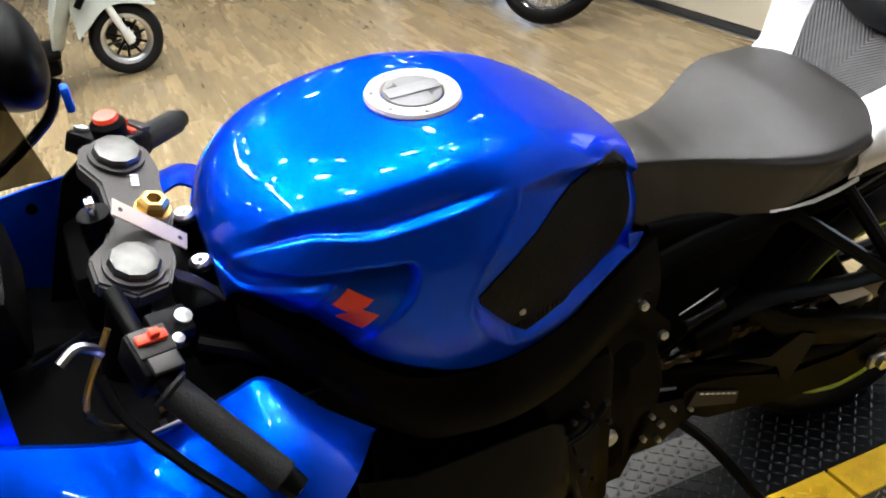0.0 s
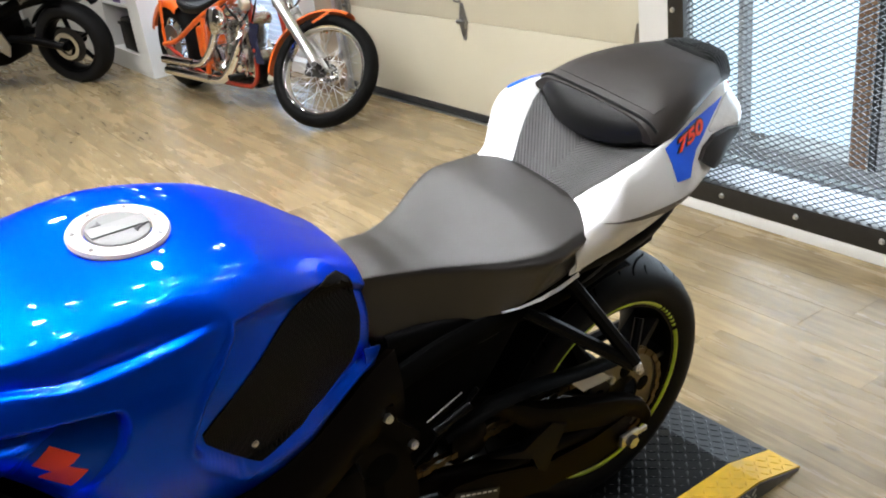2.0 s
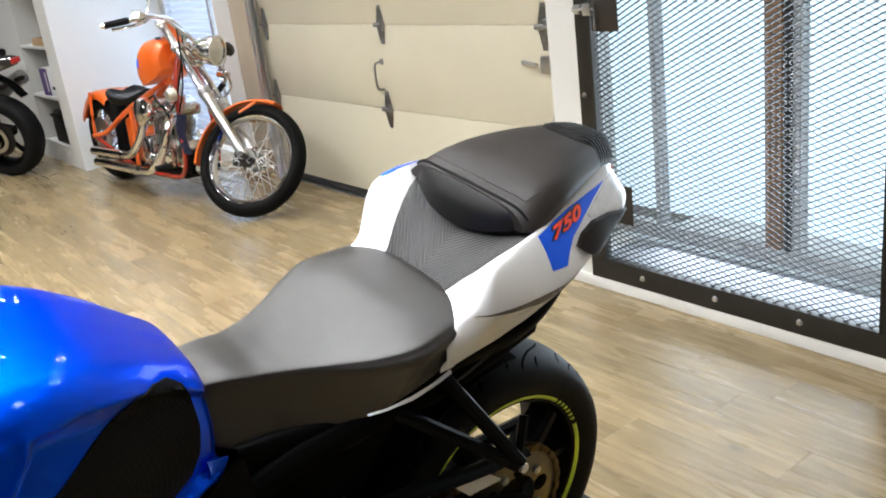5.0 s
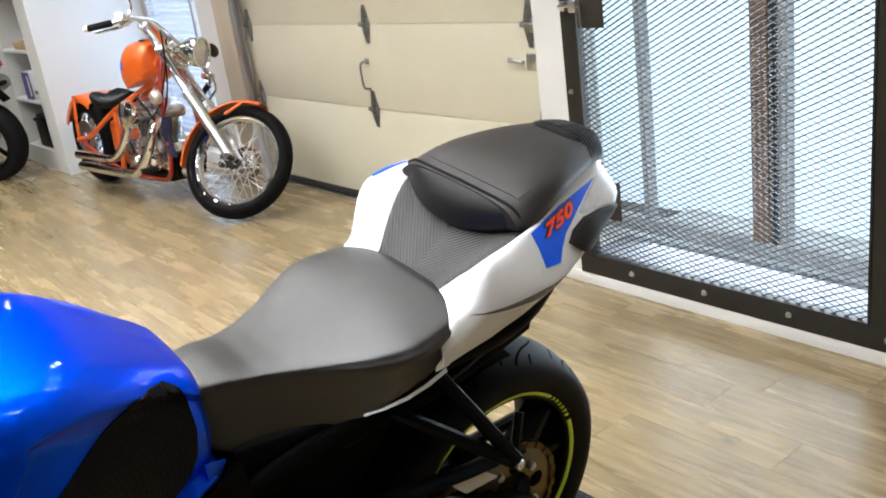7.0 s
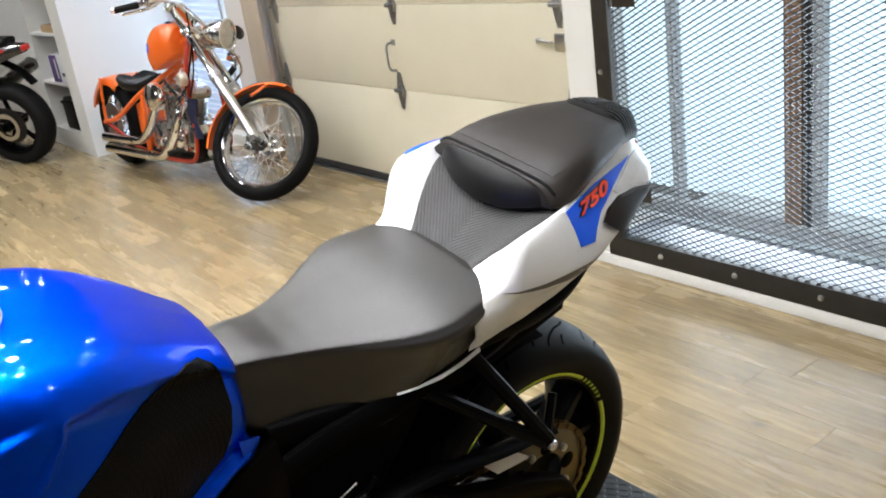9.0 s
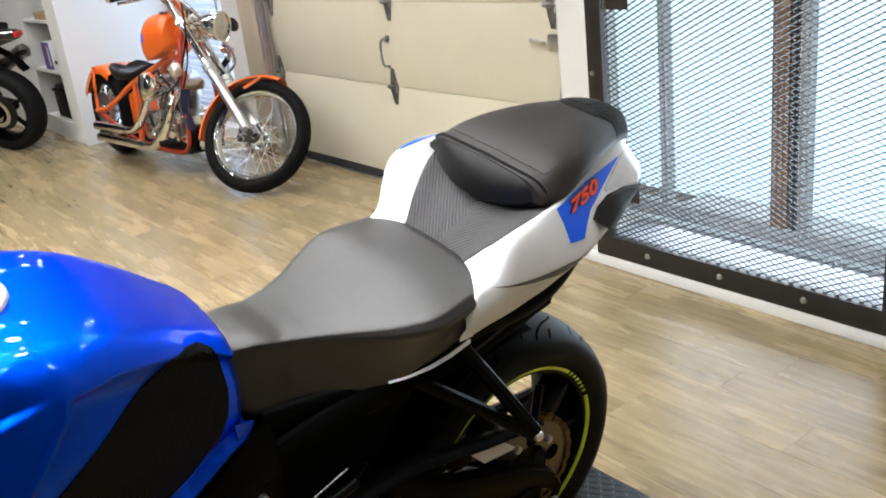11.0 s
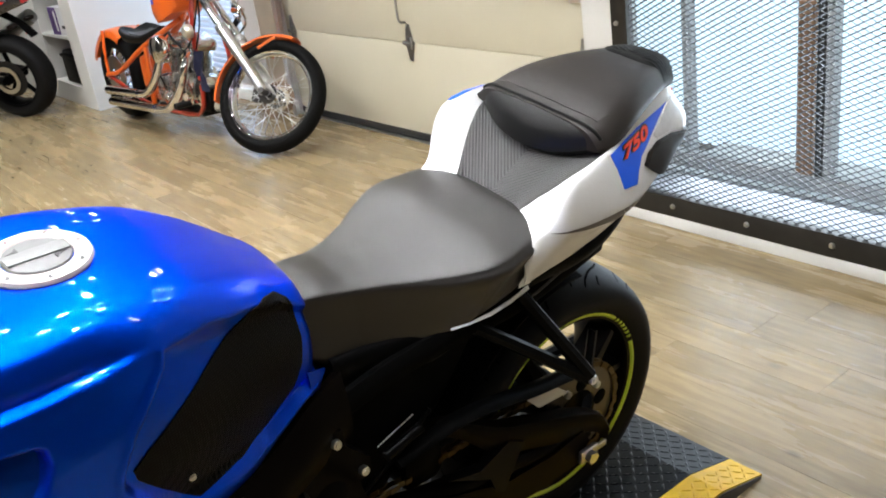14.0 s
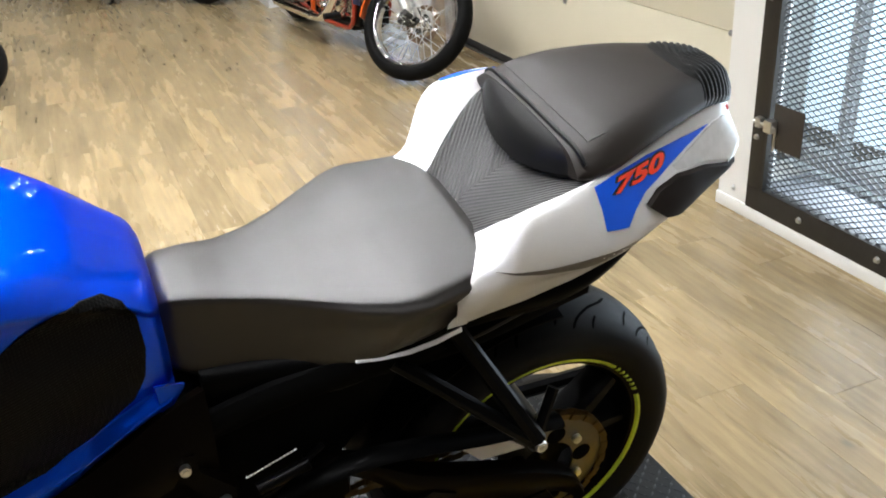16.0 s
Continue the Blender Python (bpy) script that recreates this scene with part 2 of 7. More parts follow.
def pad_material():
    """Black rubber pad with a fine net of raised dots."""
    m, nt, b = nodes_of("dotted_rubber")
    tc = nt.nodes.new("ShaderNodeTexCoord")
    v = add(nt, "ShaderNodeTexVoronoi", Scale=260.0, Randomness=0.15)
    nt.links.new(tc.outputs["Object"], v.inputs["Vector"])
    bp = add(nt, "ShaderNodeBump", Strength=0.8, Distance=0.0015)
    bp.invert = True
    nt.links.new(v.outputs["Distance"], bp.inputs["Height"])
    nt.links.new(bp.outputs[0], b.inputs["Normal"])
    b.inputs["Base Color"].default_value = (0.0020, 0.0020, 0.0021, 1)
    b.inputs["Specular IOR Level"].default_value = 0.11
    b.inputs["Roughness"].default_value = 0.48
    return m


PAD = pad_material()

# ---- builders ----
from mathutils.bvhtree import BVHTree


def mesh_of(bm, name, material, smooth=True, angle=40):
    me = bpy.data.meshes.new(name)
    bmesh.ops.recalc_face_normals(bm, faces=bm.faces)
    lim = radians(angle)
    for f in bm.faces:
        f.smooth = smooth
    for e in bm.edges:
        if len(e.link_faces) == 2 and e.calc_face_angle(0) > lim:
            e.smooth = False
    bm.to_mesh(me)
    bm.free()
    me.materials.append(material)
    return me


SHIFT = Matrix.Identity(4)


def part(name, bm, material, parent, label="", smooth=True, angle=40):
    bmesh.ops.transform(bm, matrix=SHIFT, verts=bm.verts)
    ob = new(name, mesh_of(bm, name, material, smooth, angle))
    ob.parent = parent
    if label:
        ob["label"] = label
    return ob


def thing(name, m, label, category, group="", kind=""):
    ob = new(name)
    ob.empty_display_size = 0.1
    ob.matrix_world = m
    return tagged(ob, label, category, group, kind)


def solid(name, bm, material, label, category, m=None, group="", kind="", smooth=True, angle=40):
    ob = new(name, mesh_of(bm, name, material, smooth, angle))
    if m is not None:
        ob.matrix_world = m
    return tagged(ob, label, category, group, kind)


def BM():
    return bmesh.new()


def box(bm, x0, x1, y0, y1, z0, z1, bev=0.0, m=None):
    r = bmesh.ops.create_cube(bm, size=1.0)
    vs = r["verts"]
    mm = Matrix.Translation(((x0 + x1) / 2, (y0 + y1) / 2, (z0 + z1) / 2)) @ Matrix.Diagonal((x1 - x0, y1 - y0, z1 - z0, 1))
    bmesh.ops.transform(bm, matrix=mm, verts=vs)
    if bev:
        es = list({e for v in vs for e in v.link_edges})
        g = bmesh.ops.bevel(bm, geom=es, offset=bev, segments=2, affect="EDGES", profile=0.5)
        vs = list({v for f in g["faces"] for v in f.verts} | {v for v in vs if v.is_valid})
    if m is not None:
        bmesh.ops.transform(bm, matrix=m, verts=[v for v in vs if v.is_valid])
    return bm


def rod(bm, a, b, r0, r1=None, seg=12, cap=True):
    """A round bar from a to b."""
    a, b = Vector(a), Vector(b)
    r1 = r0 if r1 is None else r1
    q = (b - a).to_track_quat("Z", "Y").to_matrix()
    rings = []
    for p, r in ((a, r0), (b, r1)):
        rings.append([bm.verts.new(p + q @ Vector((r * math.cos(2 * math.pi * i / seg), r * math.sin(2 * math.pi * i / seg), 0))) for i in range(seg)])
    for i in range(seg):
        j = (i + 1) % seg
        bm.faces.new((rings[0][i], rings[0][j], rings[1][j], rings[1][i]))
    if cap:
        bm.faces.new(rings[0][::-1])
        bm.faces.new(rings[1])
    return bm


def smooth_line(pts, n):
    """Catmull-Rom through the points, n steps a span."""
    P = [Vector(p) for p in pts]
    out = []
    for i in range(len(P) - 1):
        p0 = P[i - 1] if i else P[0] * 2 - P[1]
        p1, p2 = P[i], P[i + 1]
        p3 = P[i + 2] if i + 2 < len(P) else p2 * 2 - p1
        for k in range(n):
            t = k / n
            out.append(0.5 * (2 * p1 + (p2 - p0) * t + (2 * p0 - 5 * p1 + 4 * p2 - p3) * t * t + (3 * p1 - p0 - 3 * p2 + p3) * t ** 3))
    out.append(P[-1])
    return out


def sweep(bm, pts, r, seg=10, n=6, taper=None, flat=1.0, up=(0, 0, 1)):
    """A tube along a smooth line; flat squashes it along up."""
    line = smooth_line(pts, n) if n > 1 else [Vector(p) for p in pts]
    rings = []
    u0 = Vector(up)
    for i, p in enumerate(line):
        d = (line[min(i + 1, len(line) - 1)] - line[max(i - 1, 0)]).normalized()
        s = d.cross(u0)
        if s.length < 1e-4:
            s = d.cross(Vector((1, 0, 0)))
        s.normalize()
        u = s.cross(d)
        rr = r * (1 if taper is None else 1 + (taper - 1) * i / (len(line) - 1))
        rings.append([bm.verts.new(p + rr * (s * math.cos(a) + u * flat * math.sin(a))) for a in [2 * math.pi * k / seg for k in range(seg)]])
    for A, B in zip(rings, rings[1:]):
        for i in range(seg):
            j = (i + 1) % seg
            bm.faces.new((A[i], A[j], B[j], B[i]))
    bm.faces.new(rings[0][::-1])
    bm.faces.new(rings[-1])
    return bm


def lathe(bm, prof, seg=48, axis="y", c=(0, 0, 0), closed=True, m=None):
    """Turns a profile of (radius, along) about an axis through c."""
    c = Vector(c)
    rings = []
    for k in range(seg):
        a = 2 * math.pi * k / seg
        ring = []
        for r, h in prof:
            x, z = r * math.cos(a), r * math.sin(a)
            v = {"y": Vector((x, h, z)), "z": Vector((x, z, h)), "x": Vector((h, x, z))}[axis]
            v = c + v
            ring.append(bm.verts.new(m @ v if m is not None else v))
        rings.append(ring)
    n = len(prof)
    for k in range(seg):
        A, B = rings[k], rings[(k + 1) % seg]
        for i in range(n if closed else n - 1):
            j = (i + 1) % n
            bm.faces.new((A[i], A[j], B[j], B[i]))
    return bm


def interp(stations, x):
    """Sections at x between stations (x, [(w, z), ...]), smooth along x."""
    xs = [s[0] for s in stations]
    i = max(0, min(len(xs) - 2, next((k for k in range(len(xs) - 1) if x <= xs[k + 1]), len(xs) - 2)))
    t = (x - xs[i]) / (xs[i + 1] - xs[i])
    S = [np.array(s[1], float) for s in stations]
    def slope(k):
        if k == 0:
            return (S[1] - S[0]) / (xs[1] - xs[0])
        if k == len(S) - 1:
            return (S[-1] - S[-2]) / (xs[-1] - xs[-2])
        return (S[k + 1] - S[k - 1]) / (xs[k + 1] - xs[k - 1])
    h = xs[i + 1] - xs[i]
    m0, m1 = slope(i) * h, slope(i + 1) * h
    return (2 * t ** 3 - 3 * t * t + 1) * S[i] + (t ** 3 - 2 * t * t + t) * m0 + (3 * t * t - 2 * t ** 3) * S[i + 1] + (t ** 3 - t * t) * m1


def refine(ctrl, n):
    """Smooth polyline through control points (w, z)."""
    return [(v.x, v.y) for v in smooth_line([(a, b, 0) for a, b in ctrl], n)]


def loft_sym(bm, stations, nx, nv, close_ends=True, shape=None, bottom=True):
    """A body symmetric about y = 0. Each station: x and half section from the top middle down to the low edge."""
    x0, x1 = stations[0][0], stations[-1][0]
    rows = []
    for i in range(nx + 1):
        x = x0 + (x1 - x0) * i / nx
        half = refine(interp(stations, x), nv)
        if shape:
            half = [shape(x, w, z) for w, z in half]
        left = [bm.verts.new((x, -max(w, 0.0), z)) for w, z in half[1:]]
        mid = bm.verts.new((x, 0, half[0][1]))
        right = [bm.verts.new((x, max(w, 0.0), z)) for w, z in half[1:]]
        rows.append(left[::-1] + [mid] + right)
    for A, B in zip(rows, rows[1:]):
        for k in range(len(A) - 1):
            bm.faces.new((A[k], A[k + 1], B[k + 1], B[k]))
        if bottom:
            bm.faces.new((A[-1], A[0], B[0], B[-1]))
    if close_ends:
        bm.faces.new(rows[0])
        bm.faces.new(rows[-1][::-1])
    return bm


def shell(bm, fs, thick, way=None):
    """Gives an open surface a back face and rims."""
    bmesh.ops.recalc_face_normals(bm, faces=fs)
    bm.normal_update()
    vs = list({v for f in fs for v in f.verts})
    rim = [e for e in bm.edges if len(e.link_faces) == 1]
    back = {v: bm.verts.new(v.co + (way * thick if way is not None else -v.normal * thick)) for v in vs}
    for f in fs:
        bm.faces.new([back[v] for v in reversed(f.verts)])
    for e in rim:
        a, b = e.verts
        bm.faces.new((a, b, back[b], back[a]))
    return bm


def sheet(bm, rows, thick):
    """A curved panel from rows of points, with thickness."""
    V = [[bm.verts.new(p) for p in row] for row in rows]
    fs = []
    for A, B in zip(V, V[1:]):
        for k in range(len(A) - 1):
            fs.append(bm.faces.new((A[k], A[k + 1], B[k + 1], B[k])))
    return shell(bm, fs, thick)


def plate(bm, outline, y0, y1, axis="y"):
    """A flat plate: outline in (x, z), from y0 to y1."""
    A = [bm.verts.new((x, y0, z)) for x, z in outline]
    B = [bm.verts.new((x, y1, z)) for x, z in outline]
    n = len(A)
    bm.faces.new(A)
    bm.faces.new(B[::-1])
    for i in range(n):
        j = (i + 1) % n
        bm.faces.new((A[i], B[i], B[j], A[j]))
    return bm


def bvh_of(ob):
    me = ob.data
    return BVHTree.FromPolygons([v.co.copy() for v in me.vertices], [tuple(p.vertices) for p in me.polygons])


def drape(bvh, outline, off, thick, cuts=4, side=-1, smooth_n=0):
    """A thin cover laid from the side over a body; outline in (x, z)."""
    bm = bmesh.new()
    if smooth_n:
        outline = [(v.x, v.y) for v in smooth_line([(a, b, 0) for a, b in outline] + [(outline[0][0], outline[0][1], 0)], smooth_n)][:-1]
    f = bm.faces.new([bm.verts.new((x, 0, z)) for x, z in outline])
    bmesh.ops.triangulate(bm, faces=[f])
    for _ in range(cuts):
        long = [e for e in bm.edges if e.calc_length() > 0.012]
        if long:
            bmesh.ops.subdivide_edges(bm, edges=long, cuts=1)
            bmesh.ops.triangulate(bm, faces=bm.faces)
    for v in bm.verts:
        hit, nor, _, _ = bvh.ray_cast(Vector((v.co.x, side * 1.0, v.co.z)), Vector((0, -side, 0)))
        if hit is None:
            hit, nor, _, _ = bvh.find_nearest(Vector((v.co.x, side * 0.2, v.co.z)))
        v.co = hit + Vector((0, side * off, 0))
    return shell(bm, list(bm.faces), thick, Vector((0, -side, 0)))


def text_mesh(s, size, extrude, offset=0.0, shear=0.0):
    cu = bpy.data.curves.new("writing", "FONT")
    cu.body, cu.size, cu.extrude, cu.offset, cu.shear = s, size, extrude, offset, shear
    cu.align_x, cu.align_y = "CENTER", "CENTER"
    ob = new("writing", cu)
    dg = bpy.context.evaluated_depsgraph_get()
    me = bpy.data.meshes.new_from_object(ob.evaluated_get(dg))
    bpy.data.objects.remove(ob)
    return me


def screw(name, parent, p, d, r, material, label="", h=0.006):
    """A round-headed socket screw at p, its axis along d."""
    bm = BM()
    d = Vector(d).normalized()
    rod(bm, Vector(p), Vector(p) + d * h, r, r * 0.9, 12)
    rod(bm, Vector(p) + d * h, Vector(p) + d * (h + 0.0015), r * 0.55, r * 0.5, 6)
    return part(name, bm, material, parent, label)

# ---- the room ----
XW, XD, XG = 2.335, 2.54, 2.62      # window wall, garage door, window sash
CEILING = 3.0


def wall(name, boxes, material, label):
    bm = BM()
    for b in boxes:
        box(bm, *b)
    return solid(name, bm, material, label, "wall", kind="structure", smooth=False)


slab = solid("floor", box(BM(), -4.5, 3.2, -4.5, 10.5, -0.12, -0.006), mat("floor_joint", (0.07, 0.05, 0.03), 0.7, grain=0.2), "wood-look vinyl plank floor with warm brown grain", "floor", kind="structure")
solid("ceiling", box(BM(), -4.5, 3.2, -4.5, 10.5, CEILING, CEILING + 0.1), CEIL, "plain dark painted ceiling", "ceiling", kind="structure")
wall("wall_window", [(XW, 3.0, -4.5, -0.03, 0, CEILING), (XW, XG + 0.05, -0.03, 1.15, 0, 0.045), (XW + 0.10, XG + 0.05, 1.15, 1.305, 0, 0.10), (XW, XG + 0.05, -0.03, 1.15, 2.15, CEILING), (XW + 0.10, XG + 0.05, 1.15, 1.305, 2.15, CEILING), (XG + 0.052, 3.0, 1.62, 1.70, 0, CEILING),
                     (XW, XW + 0.10, 1.15, 1.305, 0, CEILING), (XW + 0.03, 3.0, -0.03, 1.15, 0.045, 0.10)], WALLW, "white painted wall round a barred window")
wall("wall_garage", [(XD - 0.02, 3.0, 1.305, 4.04, 2.28, CEILING), (XD - 0.02, 3.0, 4.38, 4.62, 0, CEILING),
                     (XD - 0.02, 3.0, 4.62, 5.76, 2.15, CEILING), (XD - 0.02, 3.0, 4.62, 5.76, 0, 0.08), (XD + 0.01, 3.0, 4.04, 4.38, 2.28, CEILING)], WALLW, "white painted wall above a garage door")
wall("wall_closet", [(1.78, 3.0, 5.76, 6.02, 0, CEILING)], WALLW, "white wall end beside a recessed shelf niche")
wall("wall_closet_side", [(1.78, 3.0, 6.72, 10.5, 0, CEILING)], WALLW, "white wall beyond a recessed shelf niche")
wall("wall_niche_back", [(2.25, 3.0, 6.02, 6.72, 0, CEILING)], WALLW, "white back of a recessed shelf niche")
wall("wall_niche_base", [(1.78, 2.25, 6.02, 6.72, 0, 0.15)], WALLW, "white low plinth under a shelf niche")
wall("wall_niche_head", [(1.78, 2.25, 6.02, 6.72, 1.30, CEILING)], WALLW, "white wall above a shelf niche")
wall("wall_far", [(-4.5, 1.78, 10.2, 10.5, 0, CEILING)], WALLW, "plain white painted wall")
# unseen walls, made dark to keep bounce light off the near side
DIM = mat("charcoal_unseen_wall", (0.09, 0.085, 0.08), 0.7, grain=0.08, scale=3, bump=0.08)
wall("wall_left", [(-4.6, -4.4, -4.5, 10.5, 0, CEILING)], DIM, "unseen plain wall, charcoal to hold back bounce light")
wall("wall_back", [(-4.5, 3.0, -4.6, -4.4, 0, CEILING)], DIM, "unseen plain wall, charcoal to hold back bounce light")
for i, (z0, z1) in enumerate(((0.505, 0.53), (0.885, 0.91))):
    solid("shelf", box(BM(), 1.785, 2.25, 6.022, 6.718, z0, z1, 0.003), WALLW, "white painted board shelf in a wall niche", "shelf", group="niche shelves")

# skirting of the window wall and iron frame with screws
solid("baseboard", box(BM(), XW - 0.012, XW - 0.001, -4.4, 1.305, 0, 0.046, 0.003), WALLW, "white painted low base strip under the window", "baseboard", kind="structure")


def window_guard():
    g = thing("window_guard", pose(XW, 0.55, 0.046), "black expanded-metal security grille in a bolted iron frame", "grille")
    o = Matrix.Translation((-XW, -0.55, -0.046))

    def P(name, bm, material, label=""):
        bmesh.ops.transform(bm, matrix=o, verts=bm.verts)
        return part(name, bm, material, g, label)

    top = 2.15
    bottom = P("bottom_bar", box(box(BM(), XW - 0.014, XW - 0.006, -0.05, 1.15, 0.046, 0.118, 0.002), XW - 0.014, XW + 0.03, -0.05, 1.15, 0.118, 0.124), IRON, "dark angle iron bar with bolts")
    left = P("side_bar", box(box(BM(), XW - 0.014, XW - 0.006, 1.085, 1.15, 0.119, top, 0.002), XW - 0.016, XW + 0.02, 1.075, 1.085, 0.125, top), IRON)
    right = P("side_bar", box(box(BM(), XW - 0.014, XW - 0.006, -0.05, 0.012, 0.119, top, 0.002), XW - 0.016, XW + 0.02, 0.012, 0.02, 0.125, top), IRON)
    P("top_bar", box(BM(), XW - 0.014, XW - 0.006, -0.05, 1.15, top - 0.07, top, 0.002), IRON)
    for k in range(5):
        y = 0.90 - 0.314 * (k - 1)
        if y > -0.1:
            bm = BM()
            rod(bm, (XW - 0.014, y, 0.088), (XW - 0.022, y, 0.088), 0.011, 0.007, 10)
            P("bolt", bm, STEEL, "zinc carriage bolt").parent = g
    for k in range(4):
        bm = BM()
        rod(bm, (XW - 0.014, 1.125, 0.3 + 0.45 * k), (XW - 0.022, 1.125, 0.3 + 0.45 * k), 0.010, 0.007, 10)
        P("bolt", bm, STEEL)
    # expanded metal: strands of a diamond net, each a slanted flat bar
    bm = BM()
    W, H = 0.0395, 0.0196
    y0, z0, ny, nz = 0.012, 0.118, 27, 103
    x = XW + 0.004

    def strand(a, b):
        (ya, za), (yb, zb) = a, b
        t, dx = 0.0013, 0.0032
        q = [(x - dx, ya, za + t), (x + dx, ya, za - t), (x - dx, yb, zb + t), (x + dx, yb, zb - t)]
        u = [(x - dx, ya, za - t), (x + dx, ya, za - 3 * t), (x - dx, yb, zb - t), (x + dx, yb, zb - 3 * t)]
        v = [bm.verts.new(p) for p in q + u]
        for f in ((0, 1, 3, 2), (4, 6, 7, 5), (0, 2, 6, 4), (1, 5, 7, 3)):
            bm.faces.new([v[i] for i in f])
    for i in range(ny):
        for k in range(nz):
            cy, cz = y0 + (i + 0.5) * W, z0 + (k + 0.5) * H
            strand((cy - W / 2, cz), (cy, cz + H / 2))
            strand((cy, cz + H / 2), (cy + W / 2, cz))
            strand((cy - W / 2, cz), (cy, cz - H / 2))
            strand((cy, cz - H / 2), (cy + W / 2, cz))
    net = P("mesh_panel", bm, MESHIRON, "expanded metal diamond mesh")
    net["kind"] = "stuff"
    # two latches, each a plate with a slide bolt
    for y0, y1, z0, z1 in ((0.95, 1.07, 0.975, 1.13), (0.93, 1.06, 0.285, 0.430)):
        zm = (z0 + z1) / 2
        lp = P("latch_plate", box(BM(), XW - 0.013, XW - 0.009, y0, y1, z0, z1, 0.001), mat("brown_steel_plate", (0.035, 0.028, 0.022), 0.55, metal=0.3, grain=0.4, scale=60, bump=0.3), "dark brown steel latch plate")
        bm = BM()
        rod(bm, (XW - 0.03, y1 + 0.07, zm), (XW - 0.03, y1 - 0.03, zm), 0.006)
        rod(bm, (XW - 0.03, y1 - 0.03, zm + 0.002), (XW - 0.03, y1 - 0.03, zm - 0.075), 0.0045)
        box(bm, XW - 0.04, XW - 0.0135, y1 - 0.02, y1 + 0.015, zm - 0.02, zm + 0.02, 0.002)
        box(bm, XW - 0.035, XW - 0.0145, y1 + 0.035, y1 + 0.06, zm - 0.016, zm + 0.016, 0.002)
        P("latch_bolt", bm, STEEL, "zinc slide bolt")
    return g


window_guard()


def window(name, y0, y1, z0, z1, x, posts, label):
    w = thing(name, pose(x, (y0 + y1) / 2, z0), label, "window", kind="structure")
    o = Matrix.Translation((-x, -(y0 + y1) / 2, -z0))

    def P(nm, bm, material, parent=w, lab=""):
        bmesh.ops.transform(bm, matrix=o, verts=bm.verts)
        return part(nm, bm, material, parent, lab)
    for a, b, m in posts:
        P("stile", box(BM(), x - 0.02, x + 0.03, a, b, z0, z1, 0.003), m)
    P("bottom_rail", box(BM(), x - 0.022, x + 0.03, y0, y1, z0, z0 + 0.06, 0.004), SASH, lab="weathered grey bottom rail")
    P("top_rail", box(BM(), x - 0.022, x + 0.03, y0, y1, z1 - 0.06, z1, 0.004), SASH)
    return w, P


w1, P1 = window("window_1", -0.03, 1.305, 0.13, 2.15, XG, [(-0.03, 0.03, SASH), (0.445, 0.475, SASH), (0.478, 0.508, IRON), (0.515, 0.58, RUST), (1.03, 1.06, SASH)], "tall weathered double window behind a grille, bright daylight outside")
P1("sill", box(BM(), XW + 0.031, XG - 0.023, -0.028, 1.148, 0.10, 0.112, 0.002), SILL, lab="pale painted deep sill")
DAY = glow("bright_daylight_haze", (0.68, 0.86, 1.0), 1.2)
DAYBLUE = glow("blue_daylight_haze", (0.42, 0.62, 1.0), 1.0)
tagged(solid("backdrop", box(BM(), 3.3, 3.32, -0.8, 3.3, -0.2, 2.6), DAY, "pale bright daylight outside the window", "backdrop", kind="structure"), kind="structure")
tagged(solid("backdrop", box(BM(), 3.3, 3.32, 3.9, 6.6, -0.2, 2.6), DAYBLUE, "blue daylight outside the blinds", "backdrop", kind="structure"), kind="structure")

w2, P2 = window("window_2", 4.62, 5.76, 0.08, 2.15, XG, [(4.62, 4.70, IRON), (4.86, 4.90, SASH), (5.66, 5.76, SASH)], "glazed door with half-open pale blinds")
for k in range(44):
    z = 0.16 + 0.043 * k
    bm = box(BM(), XG - 0.035, XG - 0.005, 4.91, 5.65, z, z + 0.0015, 0, None)
    bmesh.ops.rotate(bm, verts=bm.verts, cent=(XG - 0.02, 5.2, z), matrix=Matrix.Rotation(radians(48), 3, "Y"))
    P2("slat", bm, CARDWHITE)

HARDWARE = mat("door_ironmongery", (0.33, 0.33, 0.335), 0.34, metal=1.0, grain=0.35, scale=50)


